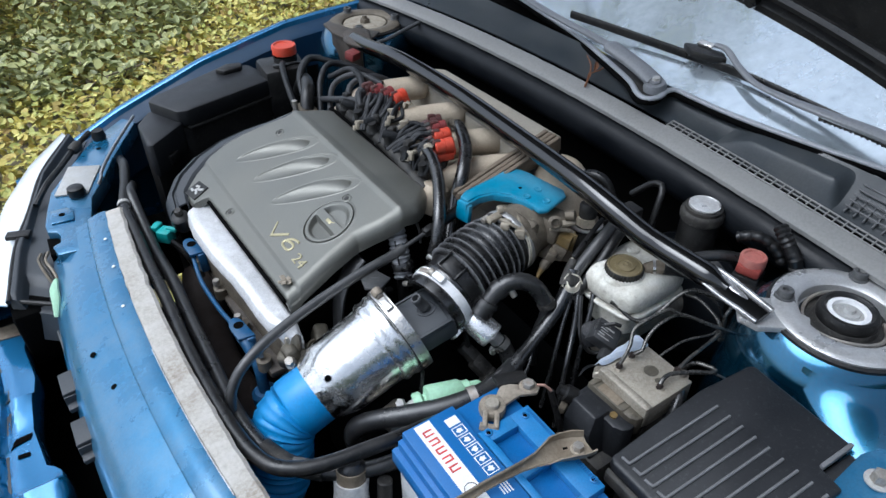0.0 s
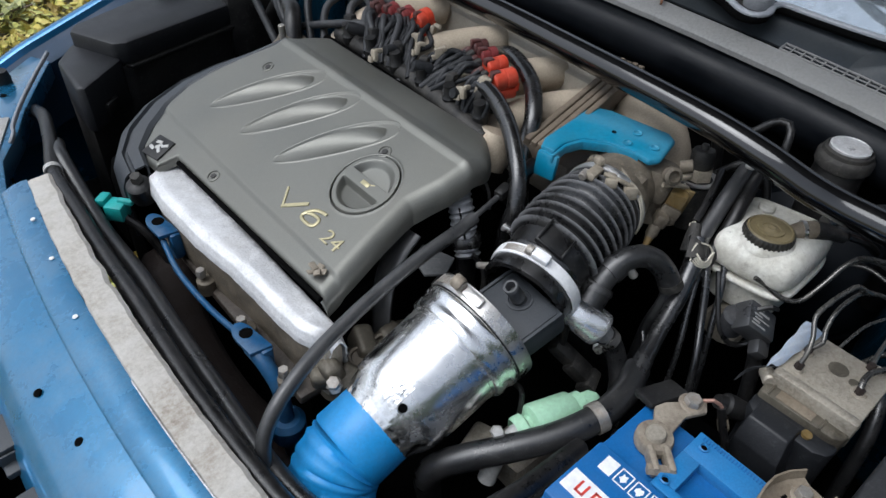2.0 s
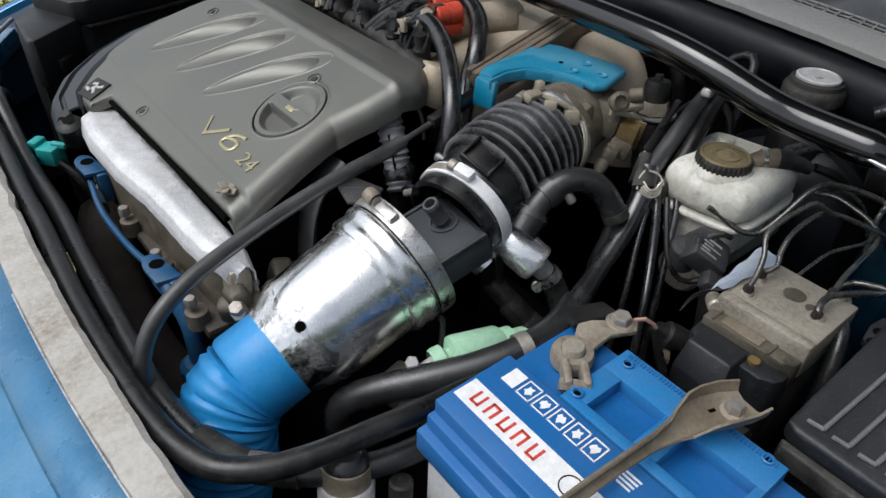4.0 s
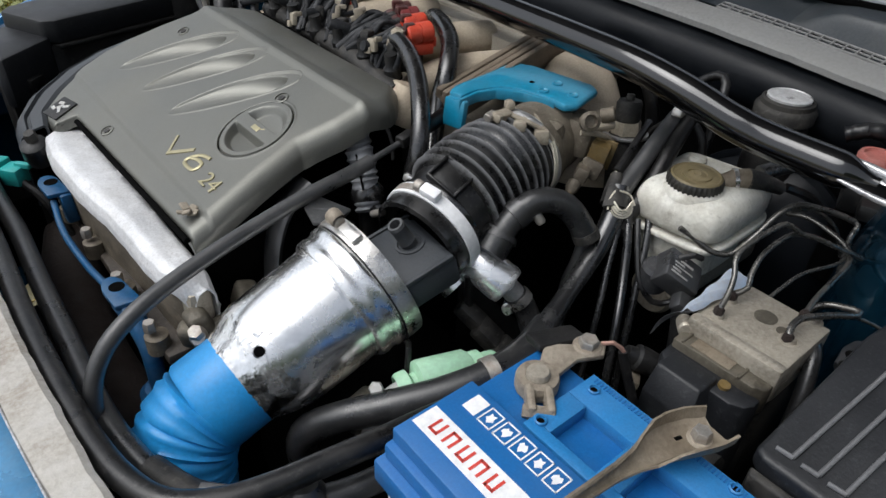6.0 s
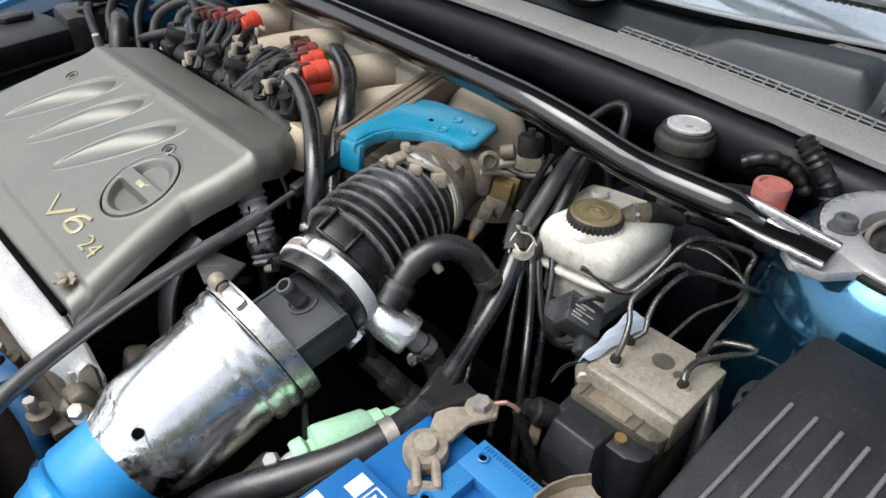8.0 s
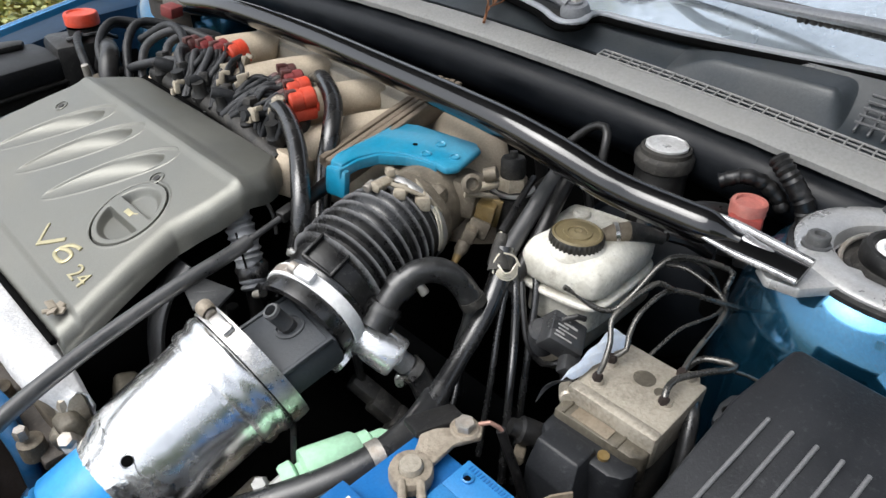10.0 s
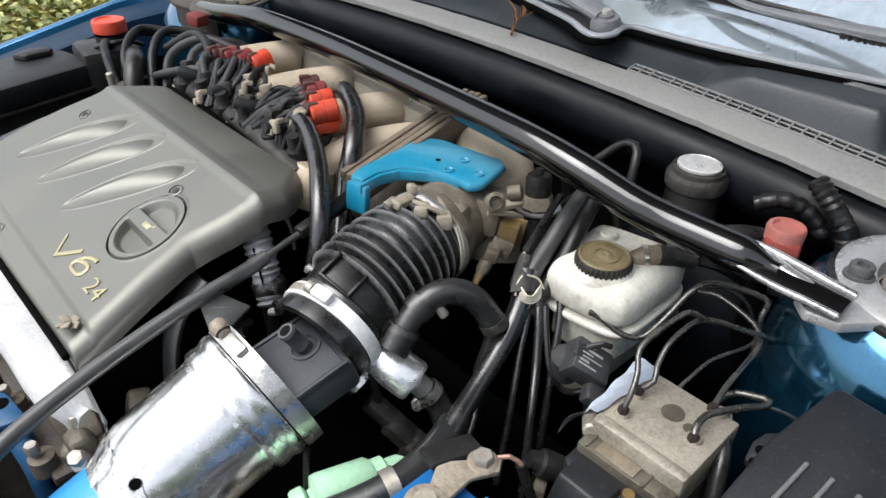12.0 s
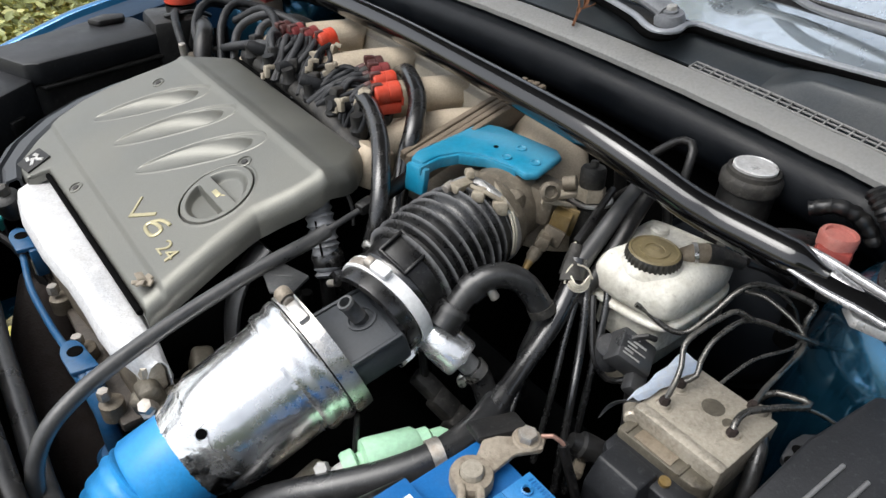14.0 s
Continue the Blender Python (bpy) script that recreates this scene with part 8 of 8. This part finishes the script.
part("copper_end", tube([(0.420, 0.410, 0.778), (0.427, 0.401, 0.781), (0.432, 0.394, 0.772)], 0.0019, 8), copper, pos)
part("lead", tube([(0.431, 0.396, 0.774), (0.434, 0.388, 0.750), (0.436, 0.375, 0.720), (0.44, 0.36, 0.66)], 0.0042, 10), rubber, pos)

hold = thing("battery_strap", "twisted rusty steel strap over the battery", "strap", (0.31, 0.33, 0.778))
st = bmesh.new()
rows = []
sp = [(0.402, 0.297, 0.792, 0.0150, 0), (0.390, 0.303, 0.7905, 0.0180, 0), (0.376, 0.309, 0.790, 0.0175, 2), (0.362, 0.314, 0.791, 0.0150, 10), (0.350, 0.317, 0.792, 0.0115, 28), (0.338, 0.319, 0.793, 0.0085, 50), (0.320, 0.321, 0.794, 0.0070, 66),
      (0.296, 0.323, 0.794, 0.0066, 72), (0.268, 0.325, 0.793, 0.0066, 70), (0.238, 0.327, 0.787, 0.0068, 56), (0.210, 0.329, 0.767, 0.009, 28)]
for k, (x, y, z, w, roll) in enumerate(sp):
    s = V(0.18, 0.98, 0)
    up_ = V(0, 0, 1)
    q = s * math.cos(radians(roll)) + up_ * math.sin(radians(roll))
    n_ = -s * math.sin(radians(roll)) + up_ * math.cos(radians(roll))
    e = 0.013 if w > 0.0132 else 0.004
    rows.append([st.verts.new(V(x, y, z) + q * w * f + n_ * h) for f, h in ((-1, e), (-0.88, e * 0.25), (-0.45, -0.001), (0.45, -0.001), (0.88, e * 0.25), (1, e))])
for p, q in zip(rows, rows[1:]):
    for j in range(5):
        st.faces.new((p[j], p[j + 1], q[j + 1], q[j]))
part("strap", shell(st, 0.0018), strap_rust, hold)
part("bolt", hexbolt((0.389, 0.302, 0.790), (0.389, 0.302, 0.800), 0.0068), dull_steel, hold)
part("washer", rod((0.389, 0.302, 0.7895), (0.389, 0.302, 0.7925), 0.0092, 20), rusty, hold)
part("slot", prism([(0.374, 0.311), (0.380, 0.309), (0.381, 0.312), (0.375, 0.314)], 0.7885, 0.7912, 0.0004), shade_black, hold)
part("rod", rod((0.389, 0.302, 0.765), (0.389, 0.302, 0.790), 0.004), rusty, hold)

# hoses along the crossmember
loop = thing("crossmember_hose", "long dusty black hose looping along the crossmember", "hose", (0.08, 0.75, 0.70))
part("hose", tube([(0.330, 0.470, 0.715), (0.285, 0.468, 0.728), (0.245, 0.468, 0.735), (0.198, 0.475, 0.736), (0.157, 0.482, 0.736), (0.124, 0.493, 0.736), (0.096, 0.515, 0.735), (0.081, 0.550, 0.734), (0.073, 0.600, 0.733), (0.069, 0.68, 0.732), (0.068, 0.78, 0.731),
                     (0.072, 0.90, 0.731), (0.073, 1.0, 0.732), (0.076, 1.10, 0.734), (0.080, 1.20, 0.738), (0.098, 1.27, 0.742), (0.115, 1.36, 0.735), (0.12, 1.46, 0.70)], 0.0098, 14), rubber, loop)
part("clip", lathe([(0.0098, -0.004), (0.0118, -0.004), (0.0118, 0.004), (0.0098, 0.004)], (0.080, 1.205, 0.738), (0.082, 1.22, 0.739), 20), pale_grey, loop)
loop2 = thing("crossmember_hose", "black hose with worn sleeve beside the crossmember", "hose", (0.10, 0.80, 0.66))
part("hose", tube([(0.32, 0.455, 0.690), (0.26, 0.458, 0.70), (0.20, 0.470, 0.70), (0.15, 0.498, 0.70), (0.112, 0.540, 0.70), (0.096, 0.595, 0.70), (0.090, 0.66, 0.70), (0.092, 0.76, 0.70), (0.094, 0.87, 0.70), (0.098, 0.98, 0.70), (0.096, 1.09, 0.70), (0.098, 1.18, 0.72), (0.10, 1.24, 0.74), (0.11, 1.30, 0.72), (0.12, 1.40, 0.66)], 0.0105, 14), rubber_grey, loop2)
part("sleeve", tube([(0.150, 0.498, 0.701), (0.118, 0.532, 0.701), (0.100, 0.575, 0.701)], 0.0128, 14), black_dusty, loop2)
part("bright_clip", box((0.128, 0.520, 0.716), (0.018, 0.008, 0.005), 0.002, pose(0, 0, 0, 0, 0, -45)), conduit_grey, loop2)
low = thing("lower_hose", "thick black hose curving below the duct", "hose", (0.25, 0.58, 0.60))
part("hose", tube([(0.455, 0.494, 0.716), (0.415, 0.482, 0.716), (0.372, 0.482, 0.713), (0.330, 0.496, 0.705), (0.288, 0.520, 0.694), (0.255, 0.545, 0.680), (0.232, 0.566, 0.660), (0.226, 0.575, 0.630), (0.235, 0.58, 0.58)], 0.0145, 16), rubber_grey, low)
part("hose_clip", lathe([(0.0150, -0.006), (0.0166, -0.006), (0.0166, 0.006), (0.0150, 0.006)], (0.372, 0.482, 0.713), (0.355, 0.4865, 0.7105), 24), dull_steel, low, "dull steel spring clip")
can2 = thing("pipe_stub", "bright metal pipe stub taped to the hose beside the battery", "pipe stub", (0.172, 0.474, 0.64))
K0, K1 = V(0.181, 0.481, 0.716), V(0.169, 0.468, 0.650)
part("rubber_neck", lathe([(0.0, 0.004), (0.012, 0.003), (0.0175, -0.003), (0.0185, -0.012), (0.0185, -0.020)], K0, K0 * 2 - K1, 26), rubber_grey, can2)
part("tape_band", lathe([(0.0188, 0.006), (0.0198, 0.007), (0.0200, 0.022), (0.0195, 0.026), (0.018, 0.026)], K0, K1, 26, wobble=0.02), strap_rust, can2, "brown taped band")
part("metal_ring", lathe([(0.0195, 0.024), (0.0222, 0.024), (0.0228, 0.027), (0.0225, 0.052), (0.0235, 0.054), (0.0235, 0.058), (0.0215, 0.060), (0.018, 0.060)], K0, K1, 30), silver_disc, can2, "bright metal ring")
part("core", rod(K0 + (K1 - K0) * 0.7, K1 + (K1 - K0) * 0.3, 0.0185, 20), dull_steel, can2)
solid("pipe_fitting", rod((0.205, 0.445, 0.64), (0.212, 0.452, 0.690), 0.010, 16, 0.002), black_dusty, "dirty fitting beside the battery", "fitting")
solid("paper_scrap", grid(6, 6, lambda u, v: (0.132 + 0.016 * u, 0.602 + 0.018 * v, 0.690 + 0.003 * math.sin(4 * u + 3 * v))), label_white, "small white scrap caught beside the hose", "scrap")

# blue brackets and rods in front of the engine, teal plug
for nm, c in (("lifting_bracket", (0.152, 1.040, 0.712)), ("lifting_bracket", (0.152, 0.808, 0.698))):
    br = thing(nm, "blue painted steel bracket with an eye", "bracket", (c[0], c[1], c[2] - 0.03), "blue engine brackets")
    o = [(0.022 * math.cos(a) * 0.55 + c[0] - 0.001, 0.022 * math.sin(a) + c[1] + 0.006) for a in [math.pi * k / 10 for k in range(11)]] + [(c[0] - 0.011, c[1] - 0.024), (c[0] + 0.016, c[1] - 0.028)]
    part("plate", prism(o, c[2] - 0.003, c[2] + 0.003, 0.0015), blue_bracket, br)
    part("eye", lathe([(0.0080, 0), (0.0080, 0.0006), (0, 0.0006)], (c[0] + 0.001, c[1] + 0.006, c[2] + 0.0031), (c[0], c[1] + 0.006, 1), 20), shade_black, br)
    part("leg", box((c[0] + 0.008, c[1] - 0.022, c[2] - 0.020), (0.014, 0.018, 0.040), 0.003), blue_bracket, br)
solid("blue_rod", tube([(0.146, 1.020, 0.702), (0.140, 0.965, 0.690), (0.143, 0.890, 0.686), (0.148, 0.830, 0.692)], 0.0040, 10), blue_bracket, "thin blue painted rod between two brackets", "rod")
pipe2 = thing("blue_pipe", "blue painted pipe dropping behind the duct", "pipe", (0.155, 0.74, 0.55))
part("pipe", tube([(0.150, 0.800, 0.692), (0.153, 0.778, 0.684), (0.156, 0.756, 0.660), (0.155, 0.748, 0.620), (0.155, 0.745, 0.52)], 0.0095, 14), blue_bracket, pipe2)
part("collar", lathe([(0.010, 0), (0.020, 0.004), (0.022, 0.012), (0.022, 0.030), (0.016, 0.036), (0, 0.036)], (0.155, 0.746, 0.575), (0.155, 0.748, 0.7), 22), blue_bracket, pipe2)
plug = thing("teal_connector", "teal plastic sensor connector", "connector", (0.13, 1.12, 0.66))
part("body", box((0.126, 1.122, 0.700), (0.026, 0.026, 0.024), 0.003, pose(0, 0, 0, 0, 0, 40)), green_plug, plug)
part("tip", box((0.116, 1.140, 0.711), (0.022, 0.014, 0.012), 0.003, pose(0, 0, 0, 0, 0, 40)), green_plug, plug)
part("clip", box((0.137, 1.116, 0.712), (0.008, 0.022, 0.008), 0.002, pose(0, 0, 0, 0, 0, 40)), green_plug, plug)
part("lead", tube([(0.13, 1.112, 0.69), (0.145, 1.09, 0.67), (0.16, 1.06, 0.62)], 0.006, 8), rubber, plug)

# air cleaner box in the far front corner
air = thing("air_cleaner", "black plastic air cleaner box with a stepped lid", "air cleaner", (0.28, 1.40, 0.45))
part("lid", prism([(0.212, 1.484), (0.226, 1.505), (0.400, 1.580), (0.470, 1.560), (0.490, 1.475), (0.478, 1.445), (0.270, 1.392), (0.250, 1.400)], 0.765, 0.803, 0.006), lid_black, air)
part("front_block", prism([(0.166, 1.338), (0.176, 1.328), (0.254, 1.392), (0.262, 1.415), (0.225, 1.500), (0.205, 1.485), (0.172, 1.440)], 0.700, 0.778, 0.006), lid_black, air)
part("base", prism([(0.170, 1.430), (0.172, 1.345), (0.255, 1.400), (0.272, 1.398), (0.474, 1.450), (0.484, 1.475), (0.466, 1.555), (0.235, 1.50)], 0.45, 0.762, 0.006), black_plastic, air)
part("rim", prism([(0.208, 1.484), (0.224, 1.508), (0.400, 1.584), (0.473, 1.564), (0.494, 1.475), (0.480, 1.441), (0.270, 1.388)], 0.757, 0.765, 0.003), black_plastic, air)
part("hump", prism([(0.385, 1.550), (0.420, 1.568), (0.455, 1.555), (0.445, 1.530), (0.400, 1.525)], 0.800, 0.814, 0.006), black_plastic, air)
part("latch", box((0.214, 1.356, 0.722), (0.030, 0.010, 0.026), 0.003, pose(0, 0, 0, 0, 0, 38)), black_plastic, air)

# red capped reservoir
wash = thing("washer_bottle", "black washer bottle neck with a bright red cap", "bottle", (0.54, 1.485, 0.70))
part("neck", lathe([(0.040, -0.15), (0.036, -0.03), (0.028, -0.022), (0.028, 0.0)], (0.540, 1.487, 0.835), (0.540, 1.487, 1), 28), black_plastic, wash)
part("cap", lathe([(0.025, 0), (0.0285, 0.002), (0.0290, 0.018), (0.027, 0.022), (0.023, 0.0225), (0.021, 0.020), (0.0, 0.0195)], (0.540, 1.487, 0.838), (0.540, 1.487, 1), 36), coil_red, wash, "bright orange-red cap")
part("strap", tube([(0.50, 1.46, 0.825), (0.515, 1.43, 0.835), (0.545, 1.425, 0.835), (0.575, 1.44, 0.82)], 0.004, 8), rubber, wash)
part("shoulder", prism([(0.47, 1.44), (0.57, 1.43), (0.59, 1.53), (0.48, 1.54)], 0.70, 0.822, 0.012), black_plastic, wash)


# ---- ground ----
soil = surface("soil", (0.20, 0.165, 0.115), (0.11, 0.10, 0.055), 0.95, 0, 3.0, 40, 0.6, dust=(0.10, 0.12, 0.035), dusty=0.7, dust_scale=2.5)
leaf_mat = bpy.data.materials.new("fallen_leaves")
leaf_mat.use_nodes = True
n, l = leaf_mat.node_tree.nodes, leaf_mat.node_tree.links
geo, rampn = n.new("ShaderNodeNewGeometry"), n.new("ShaderNodeValToRGB")
cr = rampn.color_ramp
cr.elements[0].color, cr.elements[1].color = (0.28, 0.185, 0.05, 1), (0.70, 0.62, 0.19, 1)
for p_, c_ in ((0.25, (0.50, 0.40, 0.08, 1)), (0.5, (0.59, 0.52, 0.12, 1)), (0.75, (0.40, 0.43, 0.11, 1))):
    cr.elements.new(p_).color = c_
l.new(geo.outputs["Random Per Island"], rampn.inputs[0])
l.new(rampn.outputs[0], n["Principled BSDF"].inputs["Base Color"])
n["Principled BSDF"].inputs["Roughness"].default_value = 0.55
bush_mat = bpy.data.materials.new("bramble_leaves")
bush_mat.use_nodes = True
n, l = bush_mat.node_tree.nodes, bush_mat.node_tree.links
geo, rampn = n.new("ShaderNodeNewGeometry"), n.new("ShaderNodeValToRGB")
cr = rampn.color_ramp
cr.elements[0].color, cr.elements[1].color = (0.16, 0.17, 0.065, 1), (0.52, 0.50, 0.20, 1)
cr.elements.new(0.5).color = (0.30, 0.33, 0.12, 1)
l.new(geo.outputs["Random Per Island"], rampn.inputs[0])
l.new(rampn.outputs[0], n["Principled BSDF"].inputs["Base Color"])
n["Principled BSDF"].inputs["Roughness"].default_value = 0.5
g = bmesh.new()
bmesh.ops.create_grid(g, x_segments=80, y_segments=80, size=400)
for v in g.verts:
    v.co.x, v.co.y = (math.copysign(abs(c / 400) ** 2.2 * 400, c) for c in v.co.xy)
    v.co.z = -0.02 + 0.02 * noise.noise(v.co * 0.8)
tagged(new("ground", finish(g, "ground", soil)), "sandy ground strewn with fallen leaves", "ground", kind="structure")


def leaves(name, count, spot, size, material, label, category, seed):
    rng = random.Random(seed)
    verts, faces = [], []
    for _ in range(count):
        x, y, z = spot(rng)
        s = size * (0.6 + 0.8 * rng.random())
        e = Euler((rng.gauss(0, 0.5), rng.gauss(0, 0.5), rng.random() * 6.283)).to_matrix()
        k = len(verts)
        fold = 0.25 * s * rng.random()
        for px, py, pz in ((-s, 0, 0), (-0.35 * s, 0.55 * s, fold), (0.45 * s, 0.45 * s, fold), (s, 0, 0), (0.45 * s, -0.45 * s, fold), (-0.35 * s, -0.55 * s, fold)):
            verts.append(tuple(Vector((x, y, z)) + e @ Vector((px, py, pz))))
        faces += [(k, k + 1, k + 2, k + 3), (k, k + 3, k + 4, k + 5)]
    me = bpy.data.meshes.new(name)
    me.from_pydata(verts, [], faces)
    me.materials.append(material)
    return tagged(new(name, me), label, category, kind="stuff")


def litter_spot(rng):
    while True:
        x, y = rng.uniform(-2.8, 3.8), rng.uniform(1.5, 7.0)
        dens = smoothstep(1.45, 2.4, y + 0.25 * x + 0.4 * noise.noise(Vector((x, y, 0)) * 1.5))
        dens *= smoothstep(-2.6, -1.6, x) * smoothstep(-3.6, -2.4, -x) * smoothstep(-6.9, -6.0, -y)
        if rng.random() < 0.05 + 0.95 * dens:
            return x, y, 0.012 + 0.05 * rng.random() ** 2


leaves("leaf_litter", 62000, litter_spot, 0.020, leaf_mat, "yellow-green fallen leaves covering the verge", "leaves", 3)


def bush_spot(rng):
    while True:
        x, y = rng.uniform(-2.5, 3.5), rng.uniform(3.2, 8.0)
        h = smoothstep(3.4, 5.2, y - 0.35 * (x - 0.4) + 0.8 * noise.noise(Vector((x, y, 5)) * 1.1)) * (0.5 + 0.6 * abs(noise.noise(Vector((x, y, 9)) * 0.9)))
        if h > 0.05 and rng.random() < 0.9:
            return x, y, h * (0.25 + 0.75 * rng.random() ** 0.6)


leaves("bramble_thicket", 38000, bush_spot, 0.027, bush_mat, "low green bramble thicket behind the verge", "undergrowth", 5)
rng = random.Random(11)
tw = bmesh.new()
for k in range(70):
    x, y, z = bush_spot(rng)
    a = rng.random() * 6.28
    tube([(x, y, 0), (x + 0.12 * math.cos(a), y + 0.12 * math.sin(a), z * 0.8), (x + 0.35 * math.cos(a), y + 0.35 * math.sin(a), z * 0.9)], 0.004, 5, 0.05, bm=tw)
tagged(new("bramble_stems", finish(tw, "bramble_stems", brown_strip)), "thin brown bramble stems", "undergrowth", kind="stuff")


# plain dark green wall, unseen, added behind the camera to darken reflections
hw = box((0.5, -5.0, 1.7), (16.0, 0.4, 3.6), 0.05)
solid("unseen_wall", hw, wall_green, "plain dark green wall, unseen, added to darken reflections", "wall", kind="structure")


# a tree on the verge whose branches hang over the car and show in the windscreen
bark = surface("bark", (0.085, 0.070, 0.052), (0.045, 0.038, 0.030), 0.9, 0, 4, 60, 0.8, dust=(0.10, 0.12, 0.07), dusty=0.4, dust_scale=3)
tree = thing("tree", "roadside tree with thin branches and sparse yellow-green leaves", "tree", (2.7, 6.2, 0.0))
trunk_way = [V(2.7, 6.2, -0.1), V(2.74, 6.15, 1.4), V(2.66, 6.05, 3.0), V(2.60, 5.90, 4.6), V(2.62, 5.75, 6.2), V(2.58, 5.7, 7.8)]
part("trunk", tube(trunk_way, lambda run, share: 0.17 * (1 - 0.85 * share) + 0.01, 14, 0.12), bark, tree)
rng = random.Random(23)
tips = []
for k in range(13):
    f = 0.36 + 0.60 * k / 12
    j = min(int(f * 5), 4)
    p = trunk_way[j].lerp(trunk_way[j + 1], f * 5 - j)
    a = 2.4 * k + 0.5 * rng.random()
    reach = (2.9 - 1.6 * f) * (0.8 + 0.4 * rng.random())
    d = V(math.cos(a), math.sin(a), 0.35 + 0.3 * rng.random())
    way = [p, p + d * reach * 0.35 + V(0, 0, 0.1), p + d * reach * 0.7 + V(rng.gauss(0, 0.12), rng.gauss(0, 0.12), 0.05), p + d * reach + V(rng.gauss(0, 0.2), rng.gauss(0, 0.2), -0.15)]
    limb = tube(way, lambda run, share: 0.045 * (1 - share) + 0.006, 7, 0.12)
    for q in range(9):
        s_ = 0.25 + 0.08 * q
        i = min(int(s_ * 3), 2)
        o = way[i].lerp(way[i + 1], s_ * 3 - i)
        e = V(rng.gauss(0, 1), rng.gauss(0, 1), rng.gauss(0.1, 0.6)).normalized() * rng.uniform(0.35, 0.9)
        tube([o, o + e * 0.5 + V(0, 0, 0.05), o + e + V(0, 0, -0.08)], lambda run, share: 0.010 * (1 - share) + 0.002, 5, 0.12, bm=limb)
        tips += [o + e * 0.5, o + e * 0.8, o + e, o + e * 1.1]
    part("limb", limb, bark, tree)


def crown_spot(r_):
    t = tips[int(r_.random() * len(tips))]
    return t.x + r_.gauss(0, 0.10), t.y + r_.gauss(0, 0.10), t.z + r_.gauss(0, 0.08)


crown_leaves = leaves("crown", 5200, crown_spot, 0.045, bush_mat, "sparse yellow-green leaves", "", 9)
crown_leaves.parent = tree
crown_leaves.matrix_parent_inverse = tree.matrix_basis.inverted()
